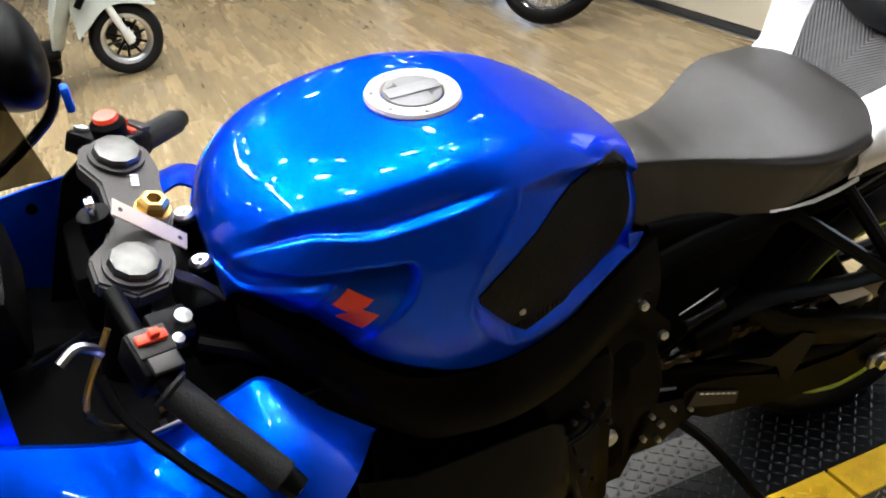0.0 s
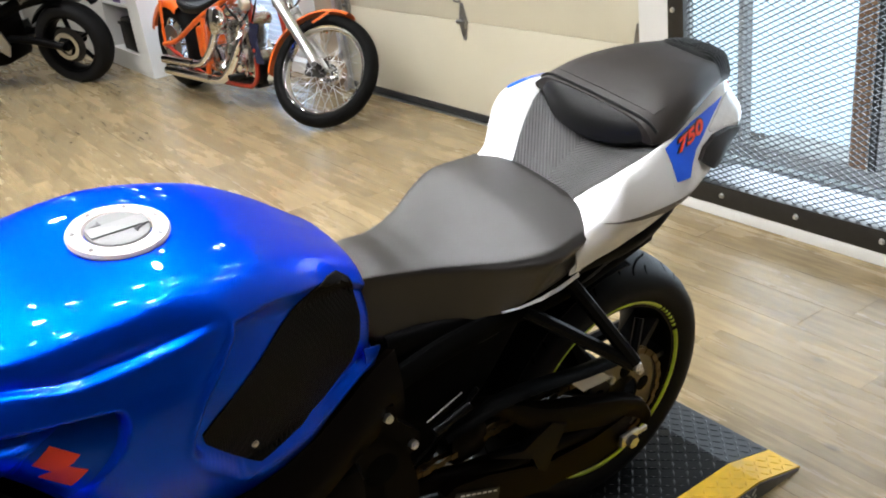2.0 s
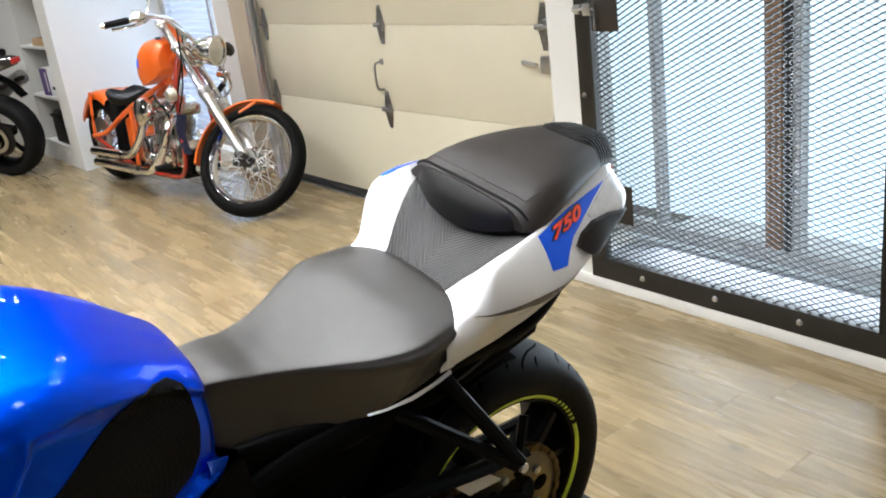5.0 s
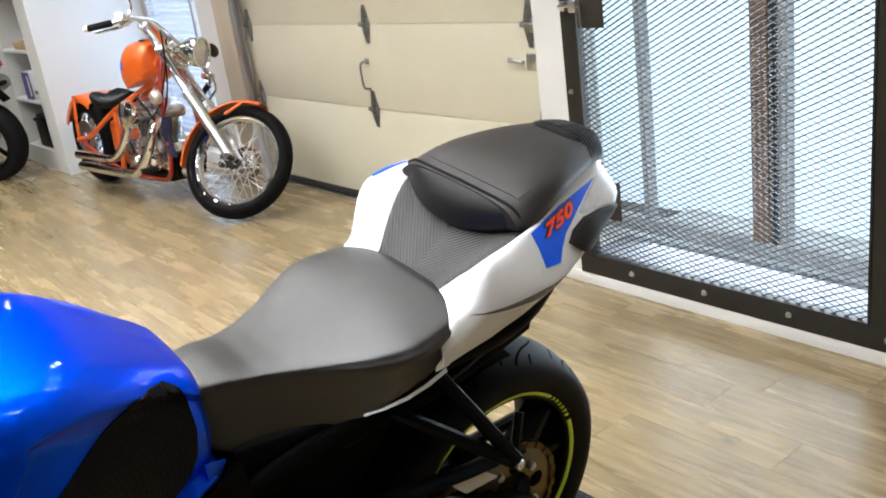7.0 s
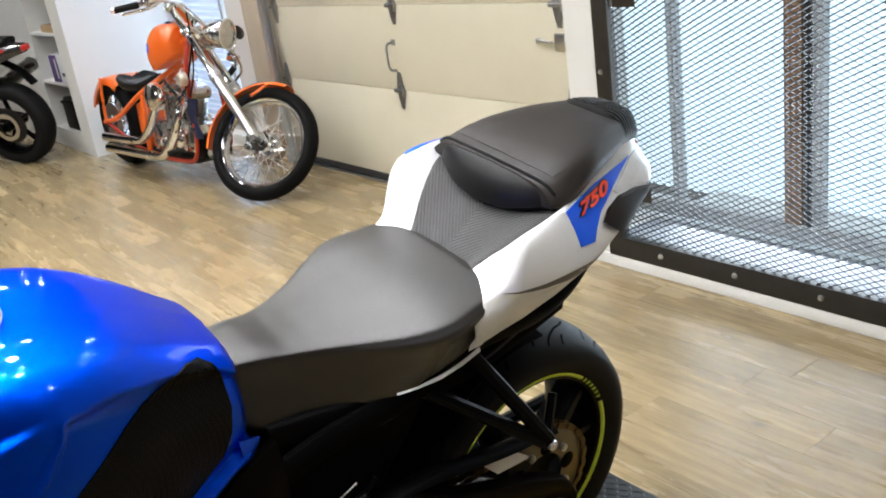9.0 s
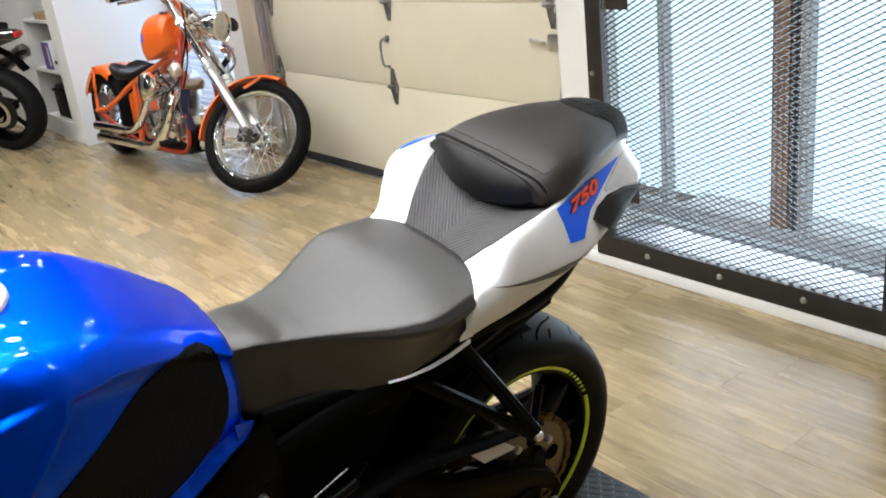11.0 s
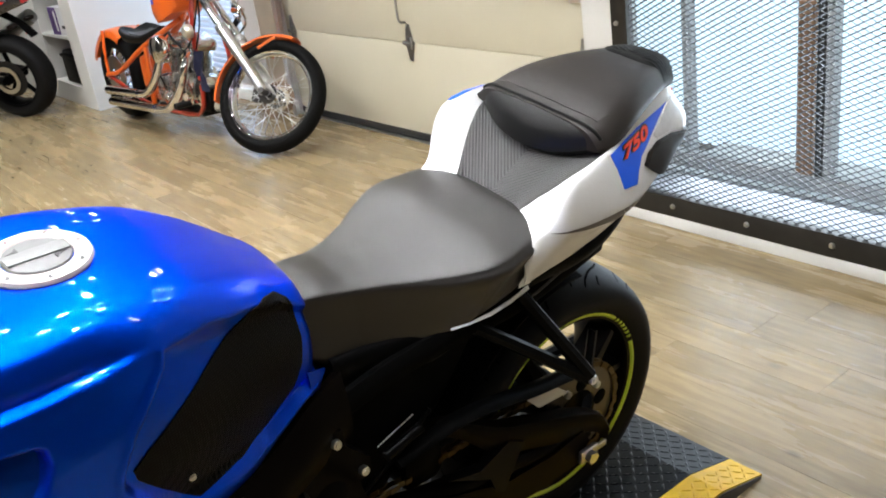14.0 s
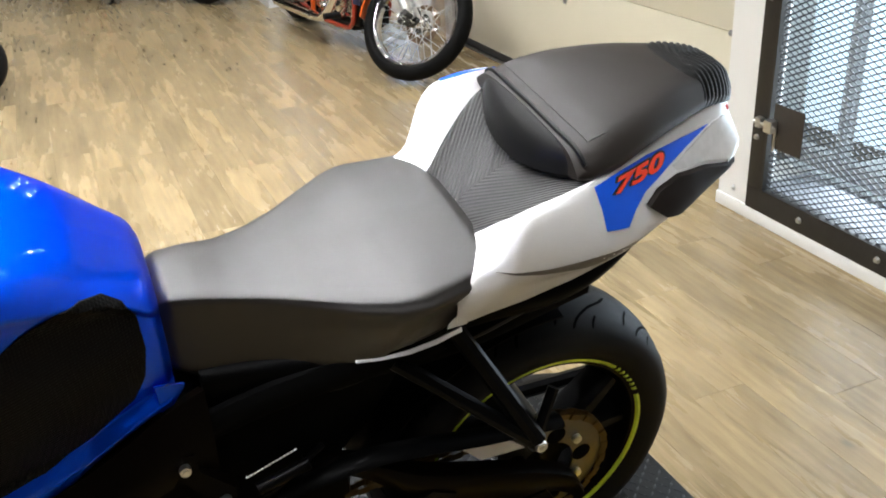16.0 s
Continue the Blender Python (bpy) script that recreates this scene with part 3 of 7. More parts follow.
def garage_door():
    g = thing("garage_door", pose(XD, 2.67, 0), "cream sectional garage door with zinc hinges, closed", "garage door")
    o = Matrix.Translation((-XD, -2.67, 0))

    def P(nm, bm, material, parent=None, lab=""):
        bmesh.ops.transform(bm, matrix=o, verts=bm.verts)
        return part(nm, bm, material, parent or g, lab)
    zs = [0.045, 0.53, 0.96, 1.39, 1.82, 2.28]
    for a, b in zip(zs, zs[1:]):
        P("panel", box(BM(), XD, XD + 0.04, 1.31, 4.03, a + 0.0009, b - 0.0009, 0.0022), CREAM)
    P("bottom_seal", box(BM(), XD - 0.004, XD + 0.035, 1.31, 4.03, 0.004, 0.044, 0.004), SEAL, lab="black rubber bottom seal")
    P("threshold", box(BM(), XD - 0.03, XD - 0.006, 1.31, 4.03, 0.0, 0.006, 0.002), STEEL, lab="worn metal threshold strip")
    for y, z in ((3.955, 0.96), (2.705, 0.96), (1.535, 0.955), (3.955, 0.53), (2.735, 0.53), (1.50, 0.53), (2.705, 1.39), (3.955, 1.39)):
        bm = BM()
        for s in (1, -1):
            v = [bm.verts.new((XD - 0.005, y + a, z + s * b)) for a, b in ((-0.035, 0.004), (0.035, 0.004), (0.012, 0.095), (-0.012, 0.095))]
            f = bm.faces.new(v)
            r = bmesh.ops.extrude_face_region(bm, geom=[f])
            bmesh.ops.translate(bm, verts=[q for q in r["geom"] if isinstance(q, bmesh.types.BMVert)], vec=(0.004, 0, 0))
            rod(bm, (XD - 0.005, y, z + s * 0.08), (XD - 0.009, y, z + s * 0.08), 0.006, seg=8)
        rod(bm, (XD - 0.012, y - 0.04, z), (XD - 0.012, y + 0.04, z), 0.011, seg=10)
        box(bm, XD - 0.02, XD - 0.004, y - 0.03, y - 0.008, z - 0.03, z + 0.03, 0.003)
        P("hinge", bm, HARDWARE)
    bm = BM()
    sweep(bm, [(XD - 0.004, 2.745, 0.775), (XD - 0.035, 2.755, 0.765), (XD - 0.04, 2.757, 0.70), (XD - 0.035, 2.755, 0.645), (XD - 0.004, 2.745, 0.632)], 0.006, 8, 5)
    box(bm, XD - 0.004, XD, 2.73, 2.76, 0.76, 0.79)
    P("pull_handle", bm, HARDWARE)
    bm = box(BM(), XD - 0.02, XD - 0.001, 1.48, 1.56, 0.77, 0.84, 0.006)
    rod(bm, (XD - 0.025, 1.57, 0.805), (XD - 0.025, 1.64, 0.812), 0.007)
    box(bm, XD - 0.03, XD - 0.018, 1.63, 1.66, 0.80, 0.822, 0.004)
    P("lock", bm, STEEL, lab="zinc side lock")
    return g


garage_door()
# upright track, tan jamb board beside the door
solid("door_track", box(box(box(BM(), XD - 0.075, XD - 0.07, 3.985, 4.03, 0, 2.28), XD - 0.07, XD - 0.025, 4.025, 4.03, 0, 2.28), XD - 0.03, XD - 0.025, 3.985, 4.03, 0, 2.28), STEEL, "galvanised steel upright door track", "door track")
solid("trim", box(BM(), XD - 0.018, XD + 0.03, 4.04, 4.38, 0, 2.28, 0.003), TAN, "tan painted board beside the garage door", "trim", kind="structure")


def ceiling_lights():
    ring = mat("white_lamp_housing", (0.7, 0.7, 0.7), 0.4)
    lit = glow("lamp_glass", (0.98, 0.98, 0.97), 130.0)
    spots = [(-1.2, -0.55), (-0.35, -0.6), (0.5, -0.5), (-0.9, 0.15), (0.15, 0.05), (0.95, 0.3), (-0.35, 0.55), (0.45, 0.8), (-1.0, 1.0),
             (0.9, 1.5), (-0.5, 1.6), (0.3, 2.2), (1.2, 2.7), (-0.8, 2.9), (0.4, 3.7), (-1.6, 4.4), (1.2, 4.6), (0.2, 5.8), (-1.6, 6.6), (0.9, 7.6)]
    for x, y in spots:
        t = thing("ceiling_spot", pose(x, y, CEILING), "white round ceiling spot lamp, lit", "ceiling lamp", group="ceiling spots")
        part("housing", lathe(BM(), [(0.075, 0.0), (0.08, -0.02), (0.08, -0.09), (0.07, -0.09), (0.065, -0.03)], 20, "z"), ring, t)
        part("bulb", lathe(BM(), [(0.0005, -0.07), (0.045, -0.07), (0.045, -0.064), (0.0005, -0.064)], 16, "z"), lit, t)
        area_lamp(pose(x, y, CEILING - 0.095), 0.13, 0, (17.0 if x < 0.6 else 11.0) if y > 1.4 else ((7.0 if x > 0.3 else 4.0) if y < 0.3 else 7.0), (0.955, 0.97, 0.985), True, 110)
    # paired small track heads over the whole showroom
    first = thing("track_spot", pose(-2.6, -1.4, CEILING), "small white track spot lamp, lit", "ceiling lamp", group="track spots")
    part("stem", rod(BM(), (0, 0, 0), (0, 0, -0.06), 0.008, seg=8), ring, first)
    part("head", lathe(BM(), [(0.034, -0.05), (0.050, -0.06), (0.050, -0.14), (0.045, -0.14), (0.042, -0.07)], 16, "z"), ring, first)
    part("bulb", lathe(BM(), [(0.0005, -0.139), (0.037, -0.139), (0.037, -0.130), (0.0005, -0.130)], 12, "z"), lit, first)
    rng = random.Random(11)
    for j in range(8):
        for i in range(5):
            cx, cy = -2.4 + 1.05 * i + rng.uniform(-0.22, 0.22), -1.4 + 1.1 * j + rng.uniform(-0.25, 0.25)
            a = rng.uniform(0, math.pi)
            for k in (-1, 1):
                if i or j or k > 0:
                    copy_thing(first, pose(cx + 0.13 * k * math.cos(a), cy + 0.13 * k * math.sin(a), CEILING))
    for x, y, a in ((-1.35, 0.5, 90), (-1.4, 2.2, 90)):
        t = thing("tube_light", pose(x, y, CEILING - 0.04, 0, 0, a), "white fluorescent tube light on the ceiling, lit", "ceiling lamp", group="tube lights")
        part("tray", box(BM(), -0.62, 0.62, -0.05, 0.05, 0.0, 0.04, 0.006), ring, t)
        part("tube", rod(BM(), (-0.58, 0, -0.02), (0.58, 0, -0.02), 0.014, seg=10), lit, t)
        area_lamp(pose(x, y, CEILING - 0.085, 0, 0, a), 1.16, 0.06, 9.0, (0.955, 0.97, 0.985), False, 120)


ceiling_lights()


# ---- the diamond-plate stand under the blue motorcycle ----
WORNPLATE = mat("worn_black_tread", (0.030, 0.031, 0.034), 0.36, metal=0.5, grain=0.5, scale=9, bump=0.2)

RUBBED = mat("rubbed_tread_steel", (0.085, 0.083, 0.080), 0.42, metal=0.4, grain=0.5, scale=20, bump=0.2)


def stand_platform():
    g = thing("platform", pose(0, 0, 0), "low black diamond-plate platform with a worn yellow edge", "platform")
    H = 0.042
    xe, xr, y0, y1 = 1.31, 1.165, -0.155, 0.62
    yy = -0.07

    def slab_of(x0, x1, ya, yb, material, name, lab=""):
        bm = BM()
        pts = [(x0, 0), (x0, H), (min(x1, xr), H)] + ([(x1, 0.004), (x1, 0)] if x1 > xr else [(x1, 0)])
        plate(bm, pts, ya, yb)
        p = part(name, bm, material, g, lab, smooth=False)
        return p
    patch = part("worn_patch", plate(BM(), [(0.34, H), (0.34, H + 0.0006), (0.60, H + 0.0006), (0.60, H)], 0.045, 0.16), RUBBED, g, "bare worn steel patch of the deck", smooth=False)
    base = slab_of(-1.9, xe, yy + 0.002, y1, TREAD, "deck", "black painted diamond plate deck")
    yel1 = slab_of(0.752, xe, y0, yy, YELLOW, "edge_strip", "worn yellow painted diamond plate strip")
    yel2 = slab_of(-1.9, 0.742, y0, yy, YELLOW, "edge_strip")
    side1 = part("side_plate", plate(BM(), [(0.752, 0.0), (0.752, H - 0.004), (xr, H - 0.004), (xe - 0.01, 0.004), (xe - 0.01, 0)], y0 - 0.004, y0 - 0.0005), RUBBED, g, "dark worn steel side plate", smooth=False)
    side2 = part("side_plate", plate(BM(), [(-1.9, 0.0), (-1.9, H - 0.004), (0.742, H - 0.004), (0.742, 0)], y0 - 0.004, y0 - 0.0005), RUBBED, g, smooth=False)

    # raised lozenges, joined into one part for each sheet
    def bumps(parent, x0, x1, ya, yb, material, name, zf):
        bm = BM()
        s = 0.030
        i = 0
        x = x0 + 0.015
        while x < x1 - 0.01:
            j = 0
            y = ya + 0.012
            while y < yb - 0.008:
                a = radians(45 if (i + j) % 2 else -45)
                c, sn = math.cos(a), math.sin(a)
                L, w, h = 0.012, 0.0032, 0.002
                q = [bm.verts.new((x + u * c - v * sn, y + u * sn + v * c, zf(x + u * c - v * sn) + zz)) for u, v, zz in ((-L, 0, 0), (0, -w, 0), (L, 0, 0), (0, w, 0), (-L * 0.45, 0, h), (L * 0.45, 0, h))]
                for f in ((0, 1, 4), (1, 5, 4), (1, 2, 5), (2, 3, 5), (3, 4, 5), (3, 0, 4)):
                    bm.faces.new([q[k] for k in f])
                j += 1
                y += s * 0.72
            i += 1
            x += s * 0.72
        p = part(name, bm, material, parent, smooth=False)
        p["kind"] = "stuff"
    top = lambda x: H if x <= xr else H - (H - 0.004) * (x - xr) / (xe - xr)
    bumps(base, 0.15, xe, yy + 0.006, y1 - 0.02, WORNPLATE, "tread", top)
    bumps(base, -0.55, 0.15, yy + 0.006, 0.25, WORNPLATE, "tread", top)
    bumps(patch, 0.342, 0.598, 0.047, 0.159, RUBBED, "tread", lambda x: H + 0.0006)
    bumps(yel1, 0.755, xe, y0 + 0.003, yy, YELLOW, "tread", top)
    bumps(yel2, -0.3, 0.74, y0 + 0.003, yy, YELLOW, "tread", top)
    for sd, xa, xb in ((side1, 0.755, xr), (side2, -0.2, 0.74)):
        bm = BM()
        x = xa + 0.012
        k = 0
        while x < xb - 0.01:
            a = radians(45 if k % 2 else -45)
            for zc in (0.011, 0.028):
                rodv = Vector((math.cos(a), 0, math.sin(a))) * 0.009
                c = Vector((x, y0 - 0.0045, zc))
                rod(bm, c - rodv, c + rodv, 0.0022, seg=6)
            x += 0.022
            k += 1
        q = part("tread", bm, TREADBARE, sd, smooth=False)
        q["kind"] = "stuff"


stand_platform()


# ---- the blue sport motorcycle: x to its rear, y to its right, z up, leaning on its side stand ----
BIKE_AT = pose(0.8838, 0.2032, 0.0375, 12.5, 0, 1.0)
# the running gear sits a little more upright than the bodywork
GEAR = pose(0, -0.0388, 0.0049, -3.5, 0, 0)
BODY = Matrix.Identity(4)
bike = thing("sport_motorcycle", BIKE_AT, "blue and white sport motorcycle leaning on its side stand", "motorcycle")


TANK = [
    (-1.172, [(0, .895), (.030, .892), (.055, .882), (.070, .868), (.080, .852), (.083, .840), (.083, .832), (.080, .825)]),
    (-1.155, [(0, .928), (.045, .923), (.085, .905), (.113, .887), (.126, .872), (.122, .862), (.112, .856), (.098, .850)]),
    (-1.125, [(0, .952), (.055, .948), (.105, .931), (.139, .909), (.158, .888), (.153, .864), (.138, .846), (.118, .830)]),
    (-1.08, [(0, .972), (.065, .971), (.123, .957), (.160, .931), (.182, .896), (.185, .862), (.176, .832), (.158, .806)]),
    (-1.02, [(0, .984), (.075, .984), (.132, .973), (.172, .945), (.194, .902), (.205, .860), (.207, .805), (.192, .747)]),
    (-.95, [(0, .989), (.085, .989), (.140, .981), (.179, .952), (.200, .903), (.217, .855), (.223, .785), (.204, .700)]),
    (-.87, [(0, .990), (.090, .990), (.143, .983), (.181, .954), (.202, .903), (.219, .850), (.225, .770), (.200, .662)]),
    (-.80, [(0, .981), (.085, .981), (.138, .973), (.173, .943), (.192, .893), (.208, .842), (.214, .765), (.192, .652)]),
    (-.72, [(0, .960), (.080, .960), (.127, .952), (.157, .921), (.172, .873), (.184, .828), (.188, .755), (.170, .648)]),
    (-.65, [(0, .928), (.070, .926), (.108, .916), (.134, .889), (.147, .848), (.156, .808), (.158, .745), (.146, .672)]),
    (-.59, [(0, .888), (.058, .884), (.088, .872), (.110, .848), (.124, .815), (.133, .778), (.134, .730), (.124, .688)]),
    (-.562, [(0, .866), (.050, .862), (.076, .852), (.098, .832), (.113, .803), (.121, .772), (.122, .730), (.112, .690)]),
    (-.552, [(0, .846), (.042, .843), (.064, .834), (.083, .818), (.098, .795), (.107, .769), (.108, .731), (.100, .700)]),
]
# lines on the flank, as angles about the axis z = 0.80: the dome's edge, the groove below it
DOME = ((-1.17, -1.10, -1.02, -.92, -.84, -.77, -.70), (37, 39.5, 42, 42.4, 40.6, 38.5, 36))
GROOVE = ((-1.17, -1.10, -1.065, -1.035, -1.01, -.985, -.93, -.87, -.82, -.77), (44, 46, 47.2, 50, 52.3, 53.3, 53.3, 52.5, 51.2, 49.5))
# outlines on the flank in (x, z): the field of the emblem, the bright facet before it, the knee hollow
FIELD = [(-1.17, .895), (-1.144, .899), (-1.116, .903), (-1.065, .901), (-1.025, .899), (-.985, .895), (-.962, .893), (-.953, .886), (-.952, .872), (-.964, .844), (-.986, .823), (-1.019, .797), (-1.045, .765), (-1.10, .74), (-1.18, .80)]
FACET = [(-1.18, .875), (-1.10, .880), (-1.048, .880), (-1.068, .862), (-1.105, .815), (-1.18, .80)]
HOLLOW = [(-.800, .929), (-.806, .911), (-.826, .892), (-.864, .857), (-.888, .818), (-.892, .798), (-.883, .776), (-.862, .745), (-.832, .702), (-.818, .691), (-.797, .685), (-.73, .679), (-.665, .680), (-.600, .695), (-.54, .70), (-.52, .80), (-.60, .865), (-.66, .900), (-.73, .926)]


def inside(poly, x, z):
    """Distance from (x, z) to the outline, positive within it."""
    d, odd = 1e9, False
    n = len(poly)
    for i in range(n):
        (x0, z0), (x1, z1) = poly[i], poly[(i + 1) % n]
        ux, uz = x1 - x0, z1 - z0
        t = max(0.0, min(1.0, ((x - x0) * ux + (z - z0) * uz) / (ux * ux + uz * uz)))
        d = min(d, math.hypot(x - x0 - t * ux, z - z0 - t * uz))
        if (z0 > z) != (z1 > z) and x < x0 + (z - z0) / (z1 - z0) * ux:
            odd = not odd
    return d if odd else -d


def ease(a, b, v):
    t = min(1.0, max(0.0, (v - a) / (b - a)))
    return t * t * (3 - 2 * t)


def tank_relief(x, w, z):
    """How far the pressed lines move the tank's skin outwards."""
    phi = math.degrees(math.atan2(w, z - 0.80))
    a, g = float(np.interp(x, *DOME)), float(np.interp(x, *GROOVE))
    env = ease(-1.165, -1.10, x) * (1 - ease(-.90, -.80, x))
    out = 0.0
    if phi > a and env > 0:
        out -= 0.015 * env * min(1.0, (phi - a) / (g - a)) * (1 - ease(g, g + 2.6, phi))
    if x < -.94 and z < .92:
        d = inside(FIELD, x, z)
        top = float(np.interp(x, [q[0] for q in FIELD[:8]], [q[1] for q in FIELD[:8]]))
        rear = 0.35 + 0.65 * ease(-1.16, -1.0, x)
        out -= rear * 0.026 * ease(0.0, 0.007, d) * (0.25 + 0.75 * math.exp(-max(0.0, top - z) / 0.035))
        out += 0.008 * ease(0.0, 0.005, inside(FACET, x, z))
    if x > -.91 and z < .94:
        d = inside(HOLLOW, x, z)
        up = ease(0.0, 0.045, .955 - z - 0.30 * max(0.0, x + .80))
        out -= 0.021 * ease(0.0, 0.007, d) * up
        out += 0.0032 * math.exp(-((d + 0.004) / 0.005) ** 2) * up * (1 - ease(-.80, -.72, x))
    return out


def tank_mesh(nx, nv):
    bm = BM()
    rows = []
    for i in range(nx + 1):
        x = -1.172 + 0.62 * i / nx
        half = refine(interp(TANK, x), nv)
        n = len(half)
        ring = []
        for k, (w, z) in enumerate(half):
            (wa, za), (wb, zb) = half[max(k - 1, 0)], half[min(k + 1, n - 1)]
            L = math.hypot(wb - wa, zb - za)
            d = tank_relief(x, w, z)
            ring.append((max(0.0, w - d * (zb - za) / L), z + d * (wb - wa) / L))
        left = [bm.verts.new((x, -w, z)) for w, z in ring[1:]]
        rows.append(left[::-1] + [bm.verts.new((x, 0, ring[0][1]))] + [bm.verts.new((x, w, z)) for w, z in ring[1:]])
    for A, B in zip(rows, rows[1:]):
        for k in range(len(A) - 1):
            bm.faces.new((A[k], A[k + 1], B[k + 1], B[k]))
        bm.faces.new((A[-1], A[0], B[0], B[-1]))
    bm.faces.new(rows[0])
    bm.faces.new(rows[-1][::-1])
    return bm


tank = part("fuel_tank", tank_mesh(190, 13), BLUE, bike, "glossy metallic blue fuel tank cover", angle=75)
part("airbox", loft_sym(BM(), [(-1.15, [(0, .82), (.05, .82), (.09, .80), (.09, .70), (.05, .60)]), (-1.0, [(0, .80), (.10, .80), (.165, .76), (.16, .66), (.10, .56)]), (-.80, [(0, .78), (.10, .78), (.165, .74), (.16, .64), (.10, .54)]), (-.58, [(0, .74), (.06, .74), (.10, .72), (.10, .62), (.06, .56)])], 20, 4), MATTE, bike, "black airbox below the tank", angle=60)
tank_bvh = bvh_of(tank)

# filler cap on the tank top, tipped a little to the rear
CAP = pose(-0.866, 0, 0.9905, 0, 3.0, 0) @ Matrix.Diagonal((0.9, 0.9, 1.0, 1))
cap = part("filler_cap", lathe(BM(), [(0.047, -0.004), (0.070, -0.004), (0.0725, 0.001), (0.070, 0.0055), (0.050, 0.0065), (0.047, 0.004)], 64, "z", m=CAP), mat("white_plated_ring", (0.52, 0.47, 0.45), 0.45, metal=0.2, grain=0.06), tank, "pale metal filler ring")
lid = part("lid", lathe(BM(), [(0.0005, 0.0035), (0.0005, 0.0085), (0.038, 0.0085), (0.0445, 0.0065), (0.0455, 0.0035)], 48, "z", m=CAP), mat("cap_metal", (0.17, 0.17, 0.175), 0.5, metal=0.4, grain=0.1, scale=60), cap, "round grey lid")
bm = box(BM(), -0.043, 0.043, -0.0135, 0.0135, 0.0084, 0.0105, 0.0006, CAP @ pose(0, 0, 0, 0, 0, 4))
part("flap", bm, mat("cap_flap", (0.20, 0.20, 0.205), 0.5, metal=0.4, grain=0.1, scale=60), cap)
for sg in (1, -1):
    bm = BM()
    q = [(-0.037, 0.013), (-0.018, 0.0145), (-0.020, 0.027), (-0.0235, 0.0205)]
    A = [bm.verts.new(CAP @ Vector((sg * u, sg * v, 0.0086))) for u, v in q]
    B = [bm.verts.new(CAP @ Vector((sg * u, sg * v, 0.0094))) for u, v in q]
    bm.faces.new(B)
    for i in range(4):
        bm.faces.new((A[i], A[(i + 1) % 4], B[(i + 1) % 4], B[i]))
    part("finger_notch", bm, BLACKLINE, cap)
for k in range(7):
    a = radians(360 / 7 * k + 10)
    p = CAP @ Vector((0.061 * math.cos(a), 0.061 * math.sin(a), 0.0055))
    screw("cap_screw", cap, p, (0, 0, 1), 0.0038, STEEL, h=0.002)

# knee pads, emblem field and emblem
PADS = [(-.872, .800), (-.870, .785), (-.812, .703), (-.795, .692), (-.72, .690), (-.661, .697), (-.605, .722), (-.586, .752), (-.578, .79), (-.580, .832), (-.592, .864), (-.612, .884), (-.636, .894), (-.658, .895), (-.69, .887), (-.729, .872), (-.792, .843), (-.848, .816)]
for s in (-1, 1):
    pad = part("knee_pad", drape(tank_bvh, PADS, 0.0025, 0.004, 5, s), PAD, tank, "black dotted rubber knee pad")
    hit = tank_bvh.ray_cast(Vector((-0.80, s, 0.728)), Vector((0, -s, 0)))[0]
    screw("pad_screw", pad, hit + Vector((0, s * 0.002, 0)), (0, s, 0.2), 0.0055, STEEL, h=0.003)
# a deeper blue fills the recess round the emblem
BLUE2 = paint("deep_blue_field", (0.0, 0.066, 0.56), 0.75, 0.30)
FIELDAREA = [(-1.068, .858), (-1.045, .874), (-1.02, .884), (-.985, .882), (-.962, .879), (-.962, .868), (-.972, .846), (-.992, .825), (-1.024, .798), (-1.046, .772), (-1.098, .806)]
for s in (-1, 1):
    part("side_field", drape(tank_bvh, FIELDAREA, 0.0005, 0.002, 5, s), BLUE2, tank, "deeper blue area round the badge")
    for q in ([(-1.038, 0.8687), (-1.0114, 0.8479), (-1.0205, 0.8405), (-1.0346, 0.8504), (-1.0412, 0.8511), (-1.0274, 0.8372), (-1.0442, 0.8349), (-1.0612, 0.8499)], [(-1.0274, 0.8372), (-1.0082, 0.8255), (-1.0302, 0.8062), (-1.059, 0.8295), (-1.0512, 0.8341), (-1.0381, 0.8254), (-1.0337, 0.8271), (-1.0442, 0.8349)]):
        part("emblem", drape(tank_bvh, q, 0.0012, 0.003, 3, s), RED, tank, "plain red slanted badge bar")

# blue tip of the cover behind each pad
for s in (-1, 1):
    part("cover_tip", sheet(BM(), [[(-.580, s * .113, .730), (-.578, s * .115, .700), (-.577, s * .113, .676)], [(-.562, s * .108, .722), (-.561, s * .109, .702), (-.560, s * .108, .688)], [(-.543, s * .100, .711), (-.544, s * .1005, .707), (-.545, s * .100, .703)]], 0.003), BLUE, tank)

# rider's seat: x of each station at the top, half width and height of the edge, foot of the side
SEAT = [
    (-.560, .800, .050, .788, .070, .715), (-.54, .812, .058, .798, .080, .705), (-.50, .808, .066, .796, .088, .682), (-.455, .798, .072, .788, .095, .668),
    (-.41, .795, .088, .785, .106, .664), (-.36, .797, .115, .784, .122, .670), (-.31, .803, .148, .786, .136, .682), (-.265, .811, .172, .791, .145, .694),
    (-.245, .815, .177, .794, .149, .703), (-.225, .818, .179, .795, .153, .706), (-.17, .822, .169, .799, .160, .717), (-.128, .824, .161, .803, .160, .726), (-.117, .818, .155, .800, .155, .732)]


